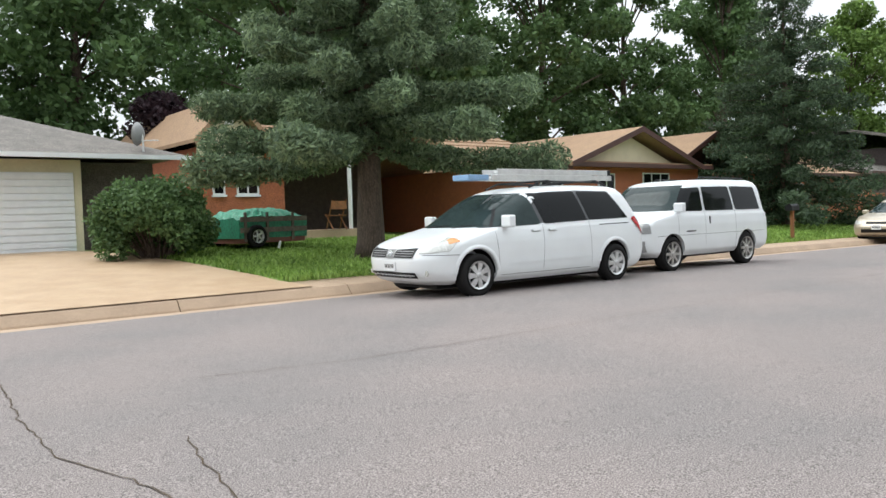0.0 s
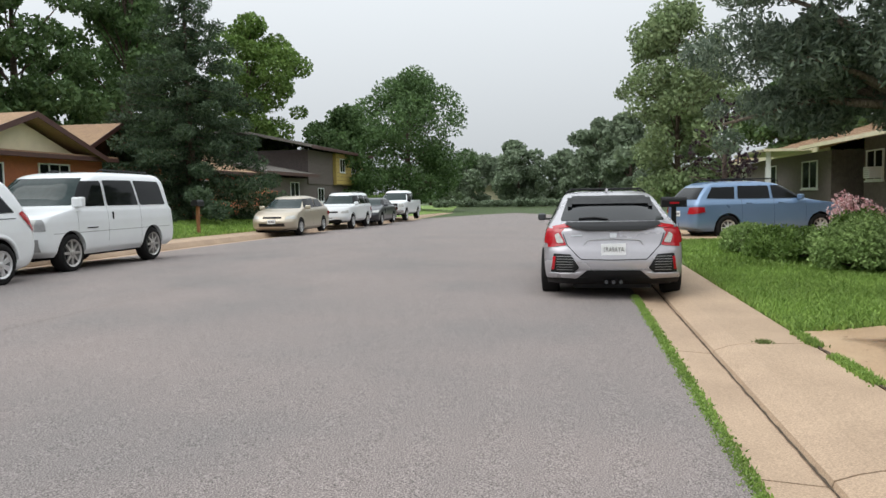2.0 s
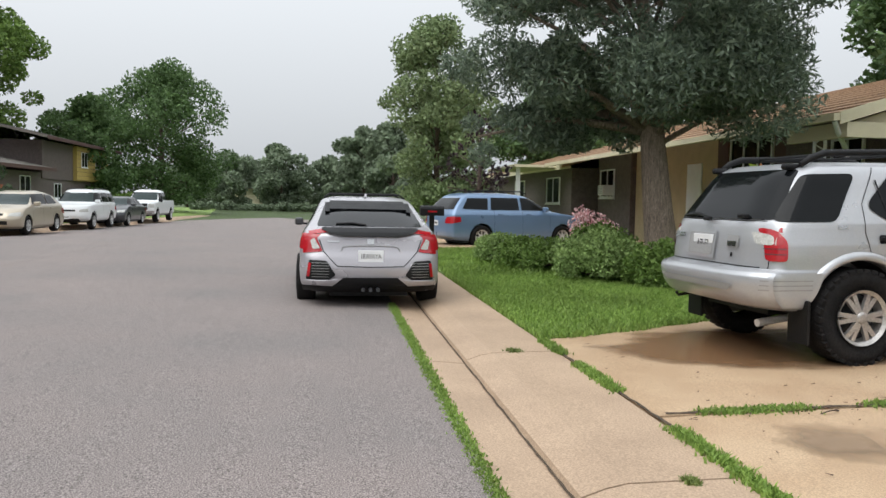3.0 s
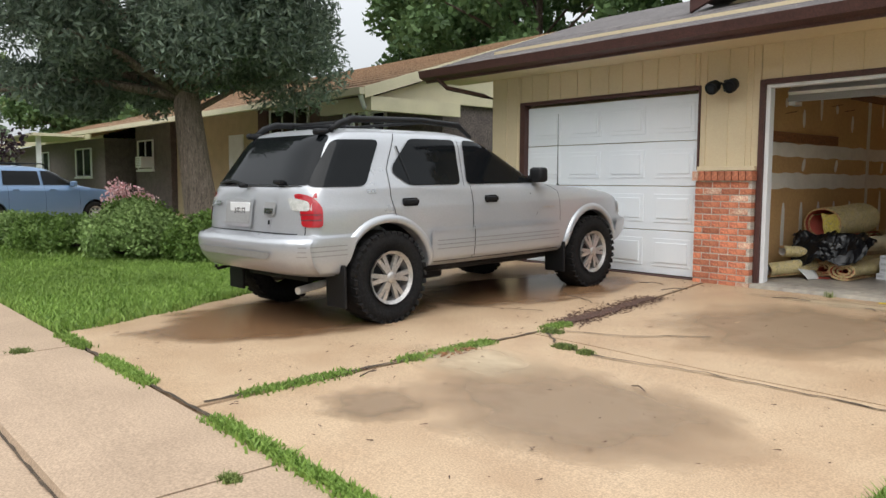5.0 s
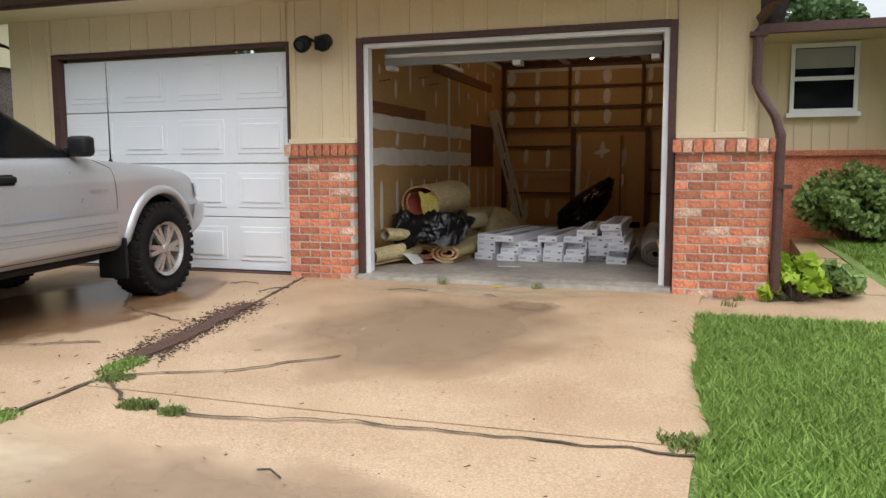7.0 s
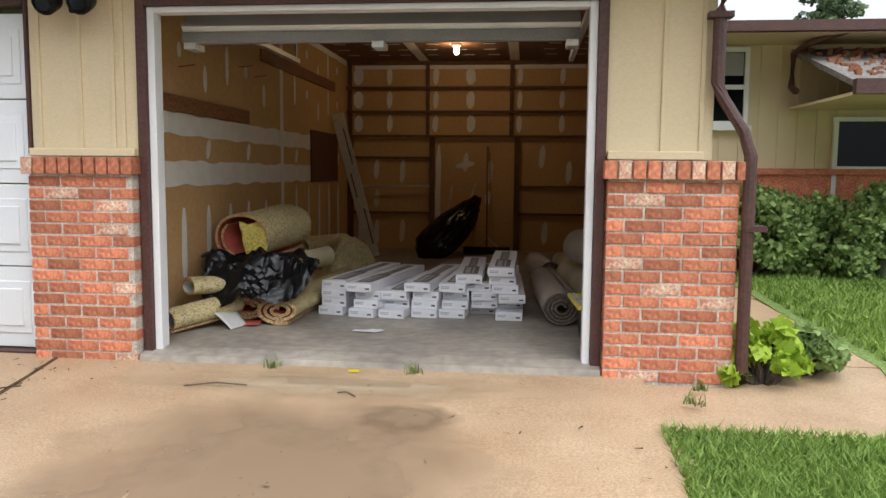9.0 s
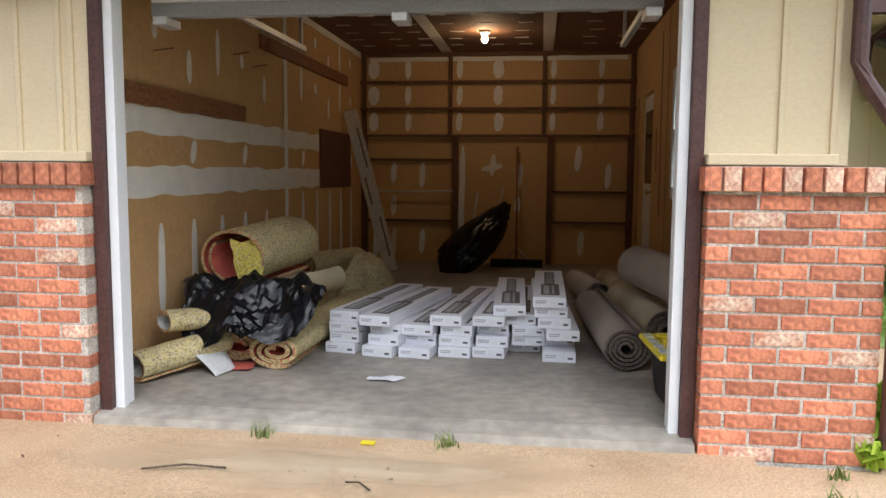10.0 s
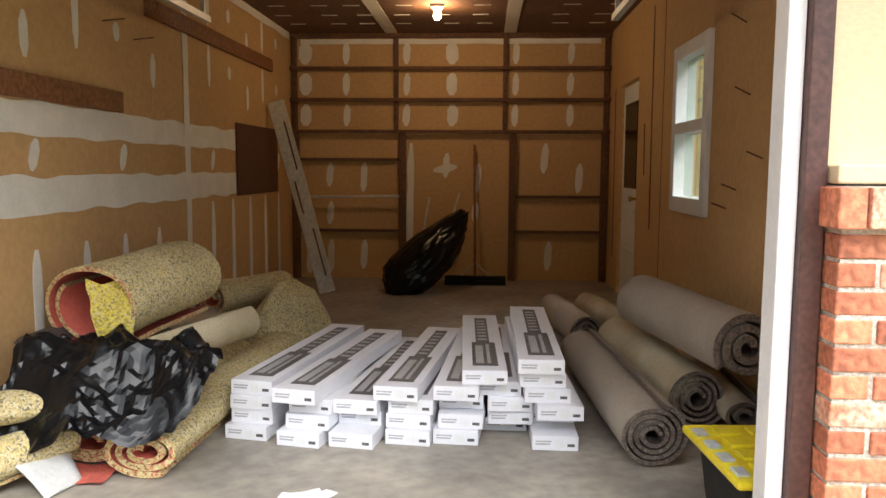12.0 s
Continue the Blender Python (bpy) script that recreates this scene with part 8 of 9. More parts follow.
def ridge_roof(parent, x0, x1, y0, y1, ze, zr, material, over=0.5, thick=0.12, along="x", fascia=BROWN, courses=True):
    """A gable roof; along: the direction of its ridge."""
    if along == "x":
        ym = (y0 + y1) / 2
        poly = ((y0 - over, ze), (ym, zr), (y1 + over, ze), (y1 + over, ze - thick), (ym, zr - thick), (y0 - over, ze - thick))
        r = part("roof", prism(poly, 0, x0 - over, x1 + over), material, parent)
        for s, yy in ((-1, y0 - over), (1, y1 + over)):
            part("fascia", box(x0 - over, x1 + over, min(yy, yy + s * 0.03), max(yy, yy + s * 0.03), ze - thick - 0.06, ze + 0.01), fascia, parent)
        for i in range(9):
            t = i / 9
            for s in (0, 1):
                ya = (y0 - over) * (1 - t) + ym * t if s == 0 else (y1 + over) * (1 - t) + ym * t
                za = ze * (1 - t) + zr * t
                part("shingle_course", box(x0 - over, x1 + over, ya - 0.02, ya + 0.02, za - 0.005, za + 0.028), material, r)
    else:
        xm = (x0 + x1) / 2
        poly = ((x0 - over, ze), (xm, zr), (x1 + over, ze), (x1 + over, ze - thick), (xm, zr - thick), (x0 - over, ze - thick))
        r = part("roof", prism(poly, 1, y0 - over, y1 + over), material, parent)
        for y in (y1 + over + 0.001, ):
            for s in (-1, 1):
                xe = x0 - over if s < 0 else x1 + over
                part("rake_board", prism(((xe, ze + 0.01), (xm, zr + 0.01), (xm, zr - 0.2), (xe, ze - 0.2)), 1, y, y + 0.03), fascia, parent)
    return r


# low house with the white door, across the street
ha = empty("house_garage_wing", pose(0, 0, 0), "low house with a white garage door and grey hip roof", "house")
part("wall", box(-0.15, 12, -38, -28.62, -0.2, 2.72), CREAM, ha)
part("brick_return", box(-2.2, -0.151, -38, -29.4, -0.2, 2.72), GREYBRICK, ha)
gd = part("garage_door", box(0.05, 5.0, -28.62, -28.58, 0.36, 2.4), WHITE, ha)
for i in range(12):
    part("slat", box(0.05, 5.0, -28.58, -28.55, 0.38 + i * 0.168, 0.38 + i * 0.168 + 0.13, 0.006), WHITE, gd)
part("roof", prism(((-2.9, 2.85), (5, 4.75), (14, 4.75), (14, 2.6), (-2.9, 2.75)), 1, -34.5, -33.5), GREYROOF, ha)
bm = bmesh.new()
vs = [bm.verts.new(c) for c in ((-2.7, -27.9, 2.82), (13, -27.9, 2.82), (13, -39, 2.82), (-2.7, -39, 2.82), (2.6, -33.4, 4.7), (13, -33.4, 4.7))]
for q in ((0, 1, 5, 4), (0, 4, 3), (2, 3, 4, 5), (1, 2, 5), (0, 3, 2, 1)):
    bm.faces.new([vs[i] for i in q])
part("hip_roof", bm, GREYROOF, ha)
part("gutter", box(-2.75, 13, -27.98, -27.88, 2.72, 2.83), WHITE, ha)
part("chimney", box(1.2, 2.4, -35, -34, 3.0, 5.0), FARBRICK, ha)
dish = empty("satellite_dish", pose(-1.6, -28.3, 2.98), "grey satellite dish on the roof edge", "satellite dish")
part("dish_bowl", tube([(0, 0, 0.42), (0.02, -0.03, 0.42), (0.09, -0.1, 0.43)], [0.06, 0.2, 0.31], 20), CLADDING, dish, smooth=True)
part("mast", tube([(0, 0.05, -0.05), (0, 0.05, 0.4)], 0.025, 8), METAL, dish)
part("feed_arm", tube([(0.02, 0, 0.25), (-0.35, 0.2, 0.25)], 0.015, 6), METAL, dish)
bm = bmesh.new()
rows = [[bm.verts.new((a + (b - a) * k / 6, y, far_z(y) + (0.03 if y < -20.4 else 0.006))) for k in range(7)] for y, a, b in ((y, interp(y, ((-28.55, 0.3), (-24, -0.9), (-19.7, -1.3))), interp(y, ((-28.55, 5.2), (-19.7, 6.5)))) for y in span(-28.55, -19.1, 16))]
for r, q in zip(rows, rows[1:]):
    for k in range(6):
        bm.faces.new((r[k], r[k + 1], q[k + 1], q[k]))
fd = tagged(link("driveway_far", bm, DRIVE), "damp tan concrete drive across the street", "driveway", kind="structure")

hb = empty("house_peach_gable", pose(0, 0, 0), "orange brick house with a peach gable and tan roof", "house")
part("wall", box(-7.03, -4.2, -40, -31.0, -0.2, 3.4), FARBRICK, hb)
# added wall, set back; its dark brick stands in for deep shade
part("porch_wall", box(-13.0, -7.031, -40, -34.5, -0.2, 3.2), GREYBRICK, hb)
part("gable_wall", prism(((-6.3, 3.1), (-4.1, 3.1), (-4.1, 3.55), (-5.16, 4.75), (-6.3, 3.5)), 1, -31.02, -30.96), CREAM, hb)
part("gable_vent", box(-5.3, -5.02, -30.96, -30.94, 4.1, 4.4), WHITE, hb)
ridge_roof(hb, -6.15, -4.17, -40, -30.8, 3.6, 5.02, TANROOF, 0.3, 0.12, "y", TANROOF)
ridge_roof(hb, -13, -6.5, -38, -30.6, 3.3, 4.6, TANROOF, 0.3, 0.12, "x", TANROOF)
window(hb, -6.1, -5.34, -31.0, 1.9, 2.55)
window(hb, -4.95, -4.55, -31.0, 1.9, 2.85, bars=0)
part("porch_step", box(-9.5, -7.0, -31.0, -29.6, 0.2, 0.7), GUTTER, hb)

hc = empty("house_brick_gable", pose(0, 0, 0), "orange brick ranch house with a cream gable and tan roof", "house")
part("wall", box(-25.2, -14.0, -37, -27.2, -0.2, 2.75), FARBRICK, hc)
part("gable_wall", prism(((-23.6, 2.75), (-17.0, 2.75), (-20.2, 3.95)), 1, -27.2, -27.0), CREAM, hc)
ridge_roof(hc, -23.9, -16.6, -37, -26.9, 2.85, 4.3, TANROOF, 0.5, 0.14, "y", BROWN)
part("eave_board", box(-25.4, -14.0, -26.75, -26.55, 2.7, 2.86), BROWN, hc)
part("porch_roof", box(-25.4, -14.0, -27.3, -26.6, 2.86, 2.92), TANROOF, hc)
ridge_roof(hc, -15.9, -12.5, -36, -27.0, 2.8, 4.4, TANROOF, 0.4, 0.14, "x", BROWN)
window(hc, -23.0, -21.2, -27.2, 1.5, 2.55, bars=2)
window(hc, -19.4, -18.4, -27.2, 1.5, 2.5)
window(hc, -16.4, -15.2, -27.2, 1.5, 2.5)

hd = empty("house_low_brown", pose(0, 0, 0), "low brick house with tan roof behind a spruce", "house")
part("wall", box(-46, -27.5, -38, -28.3, -0.2, 2.7), FARBRICK, hd)
ridge_roof(hd, -31.0, -24.5, -38, -28.3, 2.8, 4.6, TANROOF, 0.5, 0.14, "y", BROWN)
ridge_roof(hd, -46, -32, -38, -28.3, 2.75, 4.3, TANROOF, 0.5, 0.14, "x", BROWN)
window(hd, -37.0, -35.6, -28.3, 1.2, 2.2)
window(hd, -44.4, -42.8, -28.3, 0.9, 2.3)
part("front_door", box(-40.2, -39.3, -28.3, -28.24, 0.4, 2.4), BROWN, hd)
fen = empty("fence", pose(0, 0, 0), "brown wooden privacy fence beside the low house", "fence")
for i in range(28):
    part("slat", box(-44 + i * 0.4, -44 + i * 0.4 + 0.36, -26.9, -26.86, 0.3, 1.6), FARBRICK, fen)

he = empty("house_yellow_upper", pose(0, 0, 0), "split-level house with yellow upper siding and brown roof", "house")
part("wall", box(-70, -46, -40, -28.3, -0.3, 2.6), GREYBRICK, he)
part("upper_brick", box(-60.5, -54, -40, -28.2, 2.2, 4.9), GREYBRICK, he)
part("upper_storey", box(-69, -60.5, -40, -27.9, 2.2, 4.9), mat("yellow_siding", (0.5, 0.36, 0.11), 0.8, vary=0.15, scale=3, fine=30, bump=0.1), he)
for i in range(8):
    part("clapboard", box(-69, -60.5, -27.9, -27.87, 2.25 + i * 0.33, 2.27 + i * 0.33), BROWN, he)
ridge_roof(he, -70, -53, -40, -28.0, 5.1, 6.6, GREYROOF, 0.8, 0.16, "x", BROWN)
ridge_roof(he, -53, -44, -39, -28.0, 2.9, 4.2, GREYROOF, 0.8, 0.16, "x", BROWN)
ridge_roof(he, -80, -71, -39, -28.0, 2.7, 3.8, GREYROOF, 0.8, 0.16, "x", BROWN)
window(he, -63, -61.5, -27.9, 3.3, 4.5)
window(he, -66.5, -65.2, -27.9, 3.3, 4.5)
window(he, -52.0, -50.2, -28.3, 1.0, 2.3)
window(he, -58.0, -56.5, -28.3, 0.8, 1.9)
tagged(link("far_house", box(-125, -118, -24, -18, -0.4, 2.6), CREAM), "pale house at the far end of the street", "house")
fh = tagged(link("far_house_roof", prism(((-25, 2.6), (-21, 4.0), (-17, 2.6)), 0, -126, -117), GREYROOF), "grey roof at the far end of the street", "house roof")

# neighbour on the near side
nb = empty("house_neighbour", pose(0, 0, 0), "tan ranch house with a brown shingle roof and porch", "house")
NX, NE = -7.5, 2.52
part("wall", box(-21.6, -12.3, 2.6, 11, -0.1, 3.1), mat("ochre_wall", (0.5, 0.4, 0.25), 0.8, vary=0.15, scale=3, fine=40, bump=0.15), nb)
part("brick_wall", box(-12.299, NX - 0.3, 2.4, 11, -0.1, 3.05), GREYBRICK, nb)
part("brick_wall", box(-24.9, -21.601, 2.4, 11, -0.1, 3.05), GREYBRICK, nb)
part("gable_wall", prism(((0.7, NE - 0.02), (5.7, 4.1), (11, NE - 0.02)), 0, NX - 0.28, NX - 0.2), CREAM, nb)
part("roof", prism(((0.35, NE + 0.1), (5.72, 4.3), (11.2, NE + 0.1), (11.2, NE), (5.72, 4.18), (0.35, NE)), 0, -25, NX), TANROOF, nb)
for i in range(12):
    t = i / 12
    part("shingle_course", box(-25, NX, 0.35 + 5.37 * t - 0.02, 0.35 + 5.37 * t + 0.02, NE + 0.1 + 1.68 * t, NE + 0.125 + 1.68 * t), TANROOF, nb)
part("rake_board", prism(((0.35, NE + 0.12), (5.72, 4.32), (5.72, 4.12), (0.35, NE - 0.08)), 0, NX, NX + 0.03), CREAM, nb)
part("gutter", box(-25, NX + 0.02, 0.24, 0.36, NE - 0.02, NE + 0.1), CREAM, nb)
part("porch_beam", box(-9.2, NX, 0.5, 0.62, NE - 0.28, NE - 0.03), CREAM, nb)
part("porch_side_beam", box(NX - 0.12, NX, 0.62, 2.6, NE - 0.28, NE - 0.03), CREAM, nb)
part("gable_vent", box(NX - 0.19, NX - 0.15, 5.4, 6.0, 3.4, 3.8), WHITE, nb)
for z in span(3.42, 3.76, 5):
    part("vent_slat", box(NX - 0.15, NX - 0.13, 5.42, 5.98, z, z + 0.03), CREAM, nb)
part("downspout", tube([(NX - 0.05, 0.3, NE - 0.02), (NX - 0.15, 0.45, NE - 0.2), (-8.1, 0.9, NE - 0.4), (-8.15, 1.0, NE - 0.55), (-8.15, 1.0, 0.0)], 0.045, 8), WHITE, nb)
for k in range(5):
    part("porch_scroll", tube([(-8.3 + 0.12 * math.sin(j * 1.2 + k), 0.56, 0.3 + k * 0.4 + j * 0.05) for j in range(9)], 0.012, 6), WHITE, nb)
for x in (-8.45, -8.15):
    part("porch_post", box(x - 0.02, x + 0.02, 0.54, 0.58, 0.0, NE - 0.28), WHITE, nb)
window(nb, -15.1, -13.1, 2.6, 1.7, 2.85, -1, bars=2)
part("shutter", box(-15.75, -15.2, 2.55, 2.595, 1.6, 2.9), BROWN, nb)
part("shutter", box(-13.0, -12.45, 2.55, 2.595, 1.6, 2.9), BROWN, nb)
window(nb, -10.6, -9.6, 2.4, 1.5, 2.5, -1)
window(nb, -24.6, -23.1, 2.4, 1.35, 2.4, -1)
ac = part("air_conditioner", box(-23.7, -23.15, 1.95, 2.38, 1.42, 1.8, 0.02), WHITE, nb, "white window air conditioner")
for k in range(5):
    part("vent_slat", box(-23.68, -23.17, 1.94, 1.949, 1.48 + k * 0.06, 1.5 + k * 0.06), CLADDING, ac)
part("front_door", box(-17.6, -16.7, 2.56, 2.598, 0.2, 2.3), WHITE, nb, "white front door")
pot = empty("flower_pot", pose(-8.1, 1.1, 1.1), "pale flower pot with trailing plant on the porch ledge", "flower pot")
part("pot", tube([(0, 0, 0), (0, 0, 0.2), (0, 0, 0.22)], [0.1, 0.15, 0.16], 14), GUTTER, pot)
v, f = leaf_cloud([(0, 0, 0.3), (0.12, 0, 0.32), (-0.1, 0.1, 0.3)], [0.14, 0.12, 0.12], 500, 0.07, np.random.default_rng(3))
raw("plant", v, f, L_SHRUB, pot)
tagged(link("porch_ledge", box(-9.4, -7.6, 0.9, 1.3, -0.1, 1.098), GREYBRICK), "grey brick porch ledge", "wall")
nb2 = empty("house_next_neighbour", pose(0, 0, 0), "brick ranch house further along the street", "house")
part("wall", box(-46, -25.5, 1.5, 10, -0.2, 2.5), GREYBRICK, nb2)
ridge_roof(nb2, -46, -25.5, 1.5, 10, 2.6, 4.0, TANROOF, 0.6, 0.12, "x", CREAM)
window(nb2, -29, -27, 1.5, 1.1, 2.2, -1)
window(nb2, -35, -33, 1.5, 1.1, 2.2, -1)
part("porch_post", box(-26.2, -26.05, -0.6, -0.45, 0.0, 2.5), WHITE, nb2)
part("porch_post", box(-30.2, -30.05, -0.6, -0.45, 0.0, 2.5), WHITE, nb2)
part("porch_roof", box(-31, -25.6, -0.8, 1.49, 2.5, 2.6), CREAM, nb2)
tagged(link("driveway_neighbour", prism(((-22.5, -5.95), (-16.2, -5.95), (-17, 2), (-21.5, 2)), 2, -0.3, 0.02), DRIVE), "tan concrete drive of the neighbouring house", "driveway", kind="structure")
for v in bpy.data.objects["driveway_neighbour"].data.vertices:
    if v.co.z > -0.1:
        v.co.z = lawn_w_z(0, v.co.y) + dip(v.co.x) + 0.045

# garden ornament: striped sign board and colourful pinwheel by the juniper
pin = empty("garden_spinner", pose(-6.9, -1.4, 0.0), "orange and yellow garden pinwheel on a pole", "garden ornament")
part("pole", tube([(0, 0, 0), (0, 0, 1.45)], 0.012, 6), METAL, pin)
for k in range(8):
    a = k * math.tau / 8
    bm = bmesh.new()
    pts = [Vector((0, 0, 1.5)), Vector((0.03, 0.2 * math.cos(a), 1.5 + 0.2 * math.sin(a))), Vector((-0.02, 0.26 * math.cos(a + 0.5), 1.5 + 0.26 * math.sin(a + 0.5)))]
    bm.faces.new([bm.verts.new(p) for p in pts])
    part("blade", bm, (YELLOW, AMBER, L_LIME)[k % 3], pin)
gs = leaning((-6.62, -2.55, 1.0), (-6.3, -2.75, 0.0), 0.3, 0.03, "garden_board", CREAM, "pale painted garden board leaning among the shrubs", "garden ornament")

# house wing behind the lawn
wing = empty("house_wing", pose(0, 0, 0), "tan board-sided house wing with brick base and white windows", "house")
part("wall", box(3.35, 14, 5.3, 12, 1.06, 2.75), SIDING, wing)
part("brick_base", box(3.35, 14, 5.24, 12, -0.3, 1.05), BRICK, wing)
part("brick_cap", box(3.35, 14, 5.18, 5.3, 1.05, 1.12), BRICK, wing)
x = 3.5
while x < 9:
    part("batten", box(x, x + 0.024, 5.283, 5.299, 1.13, 2.7), SIDING, wing)
    x += 0.22
wa = window(wing, 3.86, 4.68, 5.29, 1.62, 2.52, -1, bars=0)
part("meeting_rail", box(3.9, 4.64, 5.22, 5.27, 2.04, 2.09), WHITE, wa)
part("roller_blind", box(3.92, 4.62, 5.262, 5.268, 2.2, 2.46), CLADDING, wa, "grey blind half down")
wb = window(wing, 5.66, 6.64, 5.29, 0.55, 1.72, -1, bars=0)
part("meeting_rail", box(5.71, 6.59, 5.22, 5.27, 1.1, 1.15), WHITE, wb)
part("roof", prism(((4.5, 2.66), (8.6, 3.15), (12.6, 2.66), (12.6, 2.56), (8.6, 3.05), (4.5, 2.56)), 0, 3.2, 14.5), GREYROOF, wing)
part("gutter", box(3.2, 14.5, 4.38, 4.5, 2.56, 2.67), BROWN, wing)
part("soffit", box(3.2, 14.5, 4.5, 5.3, 2.555, 2.575), SIDING, wing)
part("porch_roof", prism(((3.4, 1.92), (5.28, 2.5), (5.28, 2.44), (3.4, 1.86)), 0, 5.15, 9.0), GREYROOF, wing)
part("porch_fascia", box(5.13, 9.0, 3.34, 3.42, 1.8, 1.94), BROWN, wing)
part("porch_soffit", box(5.15, 9.0, 3.42, 5.25, 1.8, 1.83), SIDING, wing)
part("downspout", tube([(5.6, 4.45, 2.62), (5.2, 4.9, 2.5), (5.12, 5.1, 2.42), (5.12, 5.12, 2.05), (5.1, 4.9, 1.98)], 0.04, 8), BROWN, wing)
bm = bmesh.new()
rnd = random.Random(9)
for i in range(160):
    xx, t = rnd.uniform(5.25, 6.7), rnd.random()
    yy, zz = 3.6 + 1.6 * t, 1.99 + 0.5 * t
    box(xx, xx + 0.05, yy, yy + 0.04, zz - 0.01, zz + 0.02, 0, bm)
tagged(link("fallen_leaves", bm, mat("dead_leaves", (0.25, 0.1, 0.05), 0.9)), "dead brown leaves lying on the porch roof", "leaves", kind="stuff")
tagged(link("pale_step", box(5.9, 6.8, 4.2, 5.1, -0.1, 0.55, 0.02), WHITE), "pale box beside the house wall", "box")

# mailboxes
for x, y, z, nm in ((-12.7, -5.65, -0.2, "black mailbox on a post beside the neighbour's drive"), (-20.4, -20.55, -0.08, "black mailbox on a brown post across the street")):
    mb = empty("mailbox", pose(x, y, z), nm, "mailbox")
    part("post", box(-0.05, 0.05, -0.05, 0.05, 0, 0.95, 0.006), LUMBER if x < -15 else BLACKPL, mb)
    bm = prism([(-0.12, 0.95), (0.12, 0.95), (0.12, 1.08)] + [(0.12 * math.cos(a), 1.08 + 0.09 * math.sin(a)) for a in span(0.2, math.pi - 0.2, 6)] + [(-0.12, 1.08)], 0 if x < -15 else 1, -0.26, 0.26)
    part("box_shell", bm, BLACKPL, mb)
    part("flag", box(0.125, 0.135, -0.1, 0.1, 1.02, 1.06), REDLENS, mb)

# green-covered trailer
tr = empty("utility_trailer", pose(-3.6, -26.0, 0.42, 0, 0, 12), "small wooden trailer under a crumpled green tarpaulin", "trailer")
part("bed", box(-1.0, 1.0, -0.7, 0.7, 0.1, 0.22, 0.01), mat("faded_red_steel", (0.25, 0.09, 0.07), 0.7), tr)
for z in (0.36, 0.62):
    part("side_board", box(-1.0, 1.05, 0.76, 0.79, z, z + 0.12), GREYWOOD, tr)
for x in (-0.6, 0.2, 0.85):
    part("stake", box(x, x + 0.07, 0.73, 0.758, 0.15, 0.85), GREYWOOD, tr)
bm = grid_sheet(span(-1.05, 1.05, 26), span(-0.75, 0.72, 18), lambda x, y: 0.62 + 0.28 * (1 - (x / 1.1) ** 4) * (1 - (y / 0.8) ** 4) + 0.12 * abs(noise.noise((x * 3, y * 3, 1))) + 0.06 * abs(noise.noise((x * 8, y * 8, 1))))
ext = bmesh.ops.extrude_face_region(bm, geom=list(bm.faces))
for v in ext["geom"]:
    if isinstance(v, bmesh.types.BMVert):
        v.co.z = 0.22
part("tarpaulin", bm, mat("green_tarpaulin", (0.035, 0.26, 0.15), 0.5, vary=0.3, scale=4, fine=20, bump=0.3), tr, "crumpled green tarpaulin")
for s in (-0.78, 0.78):
    wheel(tr, 0.6, s, 0.27, 0.16, 5, 1 if s > 0 else -1)
part("prop", tube([(-0.1, 0.8, 0.12), (0.0, 0.85, -0.08)], 0.03, 8), METAL, tr)
ch = empty("garden_chair", pose(-8.0, -29.4, 0.7), "wooden folding chair on the porch", "chair")
for x in (-0.25, 0.25):
    part("leg", tube([(x, -0.2, 0), (x, 0.25, 0.95)], 0.02, 6), LUMBER, ch)
    part("leg", tube([(x, 0.25, 0), (x, -0.2, 0.5)], 0.02, 6), LUMBER, ch)
part("seat", box(-0.27, 0.27, -0.22, 0.2, 0.44, 0.47), LUMBER, ch)
part("backrest", box(-0.27, 0.27, 0.2, 0.24, 0.65, 0.92), LUMBER, ch)
for x in (-9.6, -8.9):
    tagged(link("porch_post", box(x, x + 0.1, -29.9, -29.8, 0.4, 3.2), WHITE), "white porch post across the street", "post", "porch posts")

# litter on the concrete
rnd = random.Random(4)
bm = bmesh.new()
for i in range(260):
    x, y = rnd.uniform(-2.3, 2.7), rnd.uniform(-5.8, -0.2)
    if rnd.random() < 0.4:
        x, y = centre_x(y) + rnd.gauss(0, 0.12), y
    a, l_, w_ = rnd.uniform(0, math.pi), rnd.uniform(0.004, 0.02), rnd.uniform(0.002, 0.005)
    z = drive_z(y) + 0.012
    d, e = Vector((math.cos(a), math.sin(a), 0)) * l_, Vector((-math.sin(a), math.cos(a), 0)) * w_
    c = Vector((x, y, z))
    bm.faces.new([bm.verts.new(c + q) for q in (-d - e, d - e, d + e + Vector((0, 0, 0.004)), -d + e)])
tagged(link("leaf_litter", bm, MULCH), "bits of bark and dead leaves on the concrete", "litter", kind="stuff")
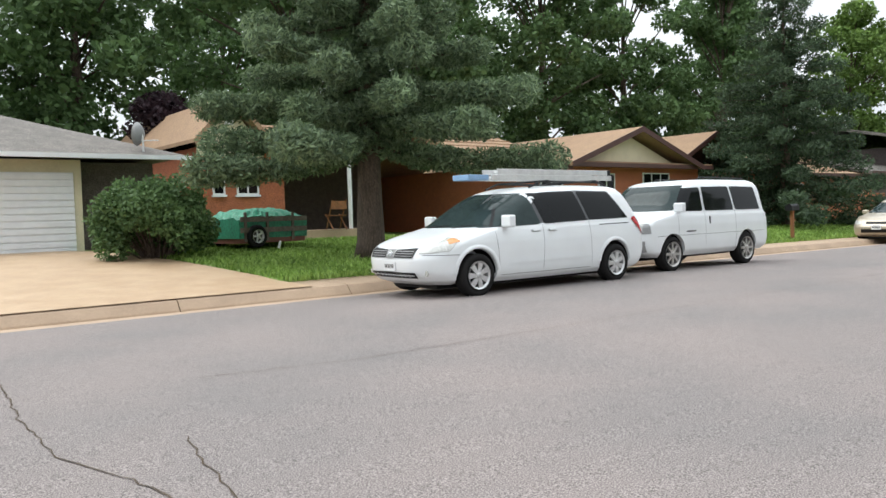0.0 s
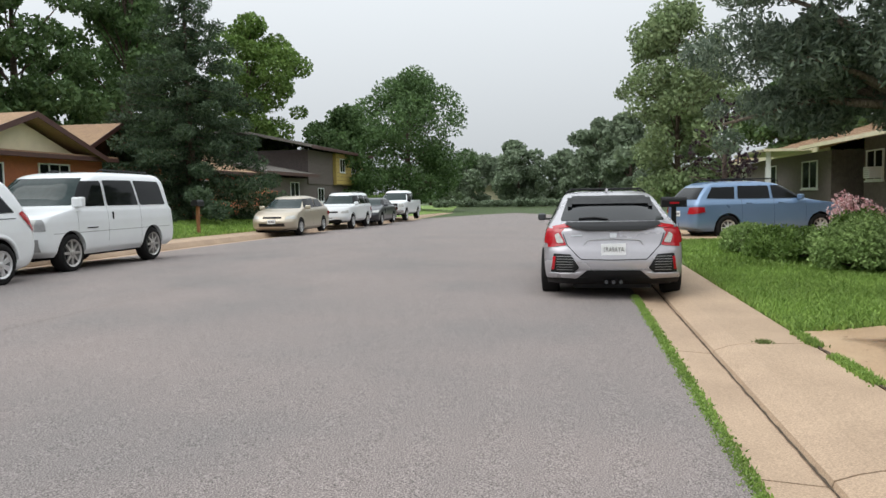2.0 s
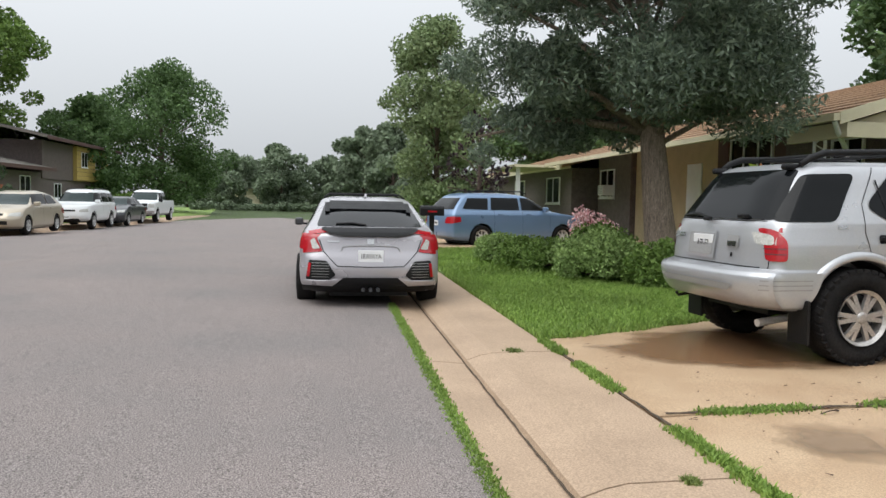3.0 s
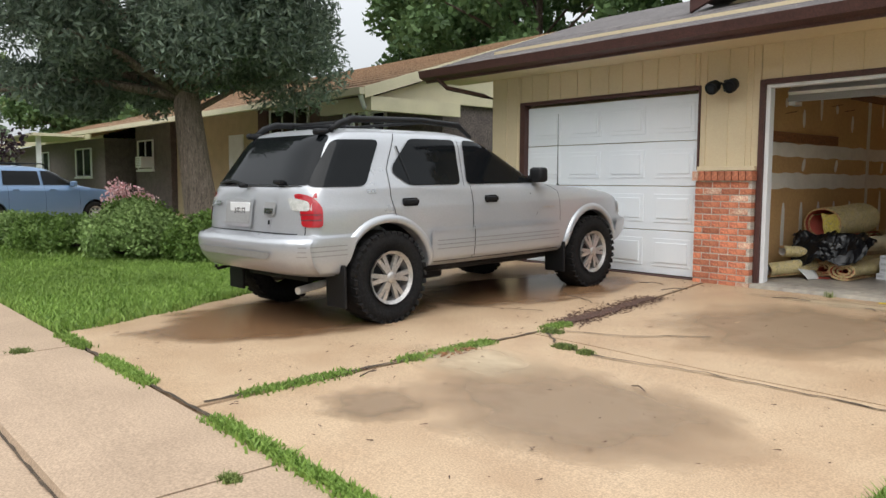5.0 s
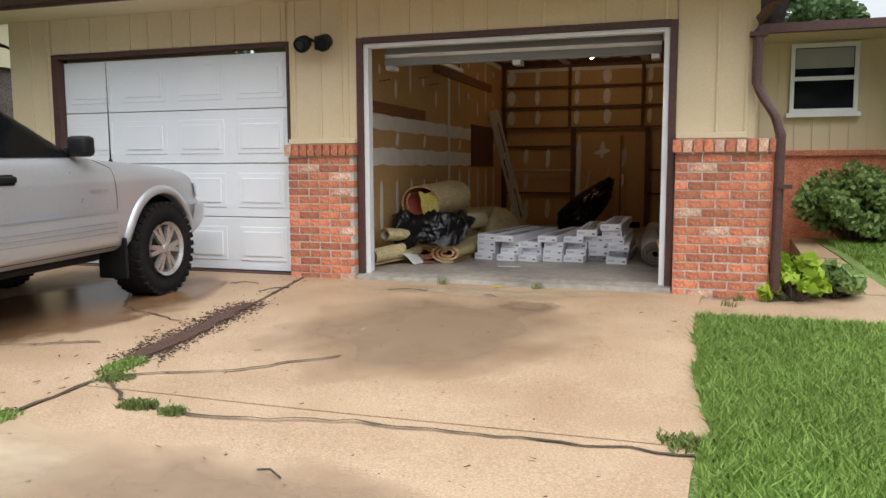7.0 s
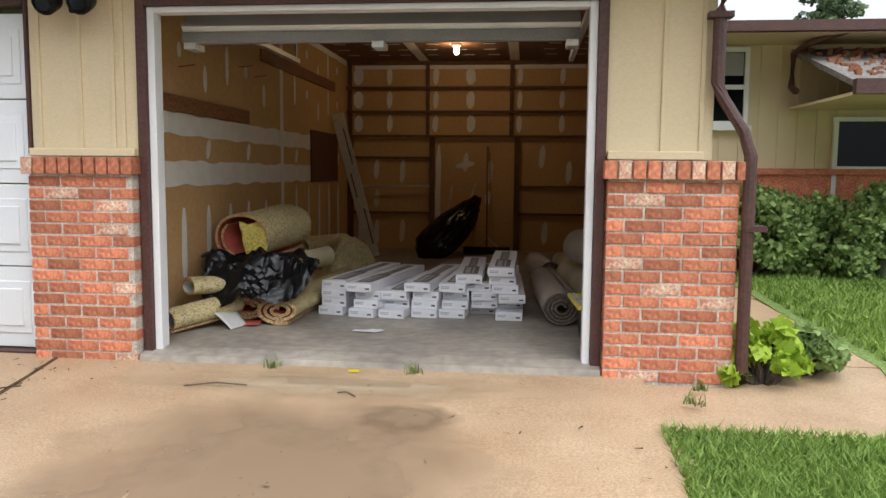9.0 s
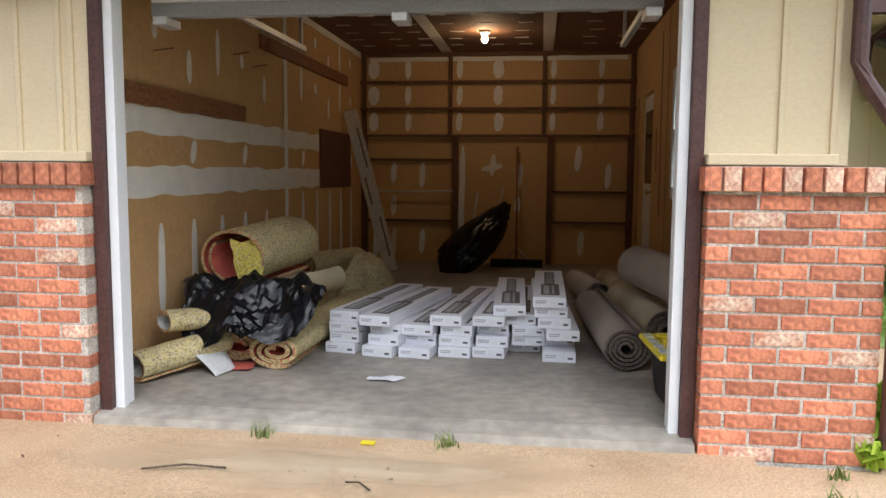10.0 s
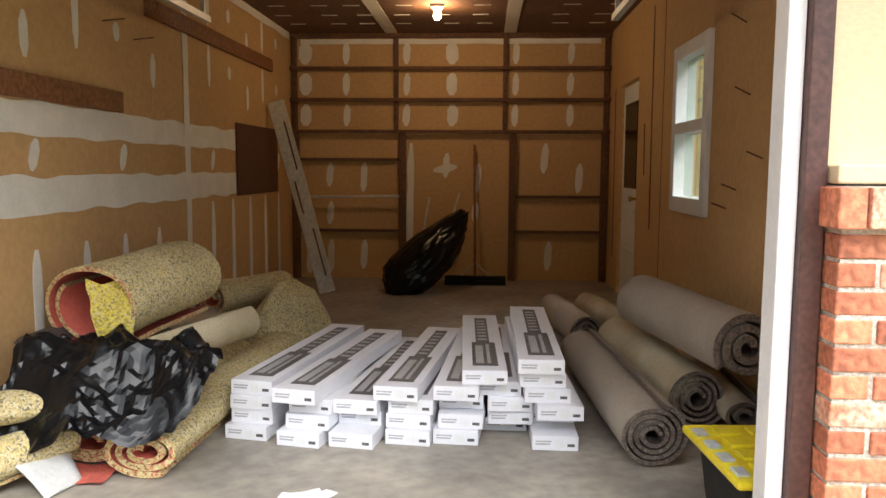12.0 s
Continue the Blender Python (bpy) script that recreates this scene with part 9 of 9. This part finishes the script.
for i, (x, y, a, l_) in enumerate(((0.55, -0.55, 10, 0.16), (1.25, -0.62, -30, 0.06), (-0.5, -0.8, 60, 0.14), (1.35, -4.0, -20, 0.06), (-0.9, -0.6, 20, 0.12), (0.1, -4.9, 110, 0.08))):
    z = drive_z(y) + 0.012
    d = Vector((math.cos(radians(a)), math.sin(radians(a)), 0)) * l_
    tagged(link("twig", tube([Vector((x, y, z)) - d, Vector((x, y + 0.01, z + 0.012)), Vector((x, y, z)) + d], 0.004, 5), BARK), "thin dry twig lying on the concrete", "twig", "twigs on the driveway")
tagged(link("fallen_leaf", box(1.16, 1.22, -0.2, -0.165, -0.052, -0.046), YELLOW), "yellow fallen leaf at the garage lip", "leaf")

# ---- brick piers, last ----


def pier(x0, x1, seed, wrap_left, wrap_right):
    rnd = random.Random(seed)
    core = part("pier_core", box(x0 + 0.006, x1 - 0.006, -0.095, 0.011, -0.12, 1.115), MORTAR, wall_front)
    bl, bh, gap = 0.19, 0.057, 0.011
    meshes = {}

    def piece(xa, xb, ya, yb, za, zb, name="brick"):
        key = (round(xb - xa, 2), round(yb - ya, 2), round(zb - za, 3))
        if key not in meshes:
            w, d, h = xb - xa, yb - ya, zb - za
            meshes[key] = [part(name, box(-w / 2, w / 2, -d / 2, d / 2, -h / 2, h / 2, 0.004), m, core) for m in (BRICK, BRICKPALE)]
            for o in meshes[key]:
                o["proto"] = 1
        src = meshes[key][1 if rnd.random() < 0.12 else 0]
        m = Matrix.Translation(((xa + xb) / 2, (ya + yb) / 2 + rnd.uniform(-0.003, 0.003), (za + zb) / 2)) @ Matrix.Rotation(rnd.uniform(-0.008, 0.008), 4, "Y")
        if "proto" in src:
            del src["proto"]
            src.matrix_basis = m
        else:
            o = bpy.data.objects.new(name, src.data)
            scene.collection.objects.link(o)
            o.parent = core
            o.matrix_basis = m

    z, r = -0.075, 0
    while z + bh < 1.03:
        x = x0 - (bl + gap) * (0.0 if r % 2 else 0.5)
        while x < x1 - 0.01:
            xa, xb = max(x, x0), min(x + bl, x1)
            if xb - xa > 0.03:
                piece(xa, xb, -0.1, -0.01, z, z + bh)
            x += bl + gap
        z += bh + gap
        r += 1
    x = x0 - 0.02
    while x < x1 + 0.02:
        xb = min(x + 0.064, x1 + 0.03)
        if xb - x > 0.02:
            piece(x, xb, -0.135, 0.0, z + 0.004, z + 0.1, "cap_brick")
        x += 0.075
    for o in list(core.children):
        if "proto" in o:
            bpy.data.objects.remove(o)


pier(-0.735, -0.105, 1, True, False)
pier(2.545, 3.225, 2, False, True)
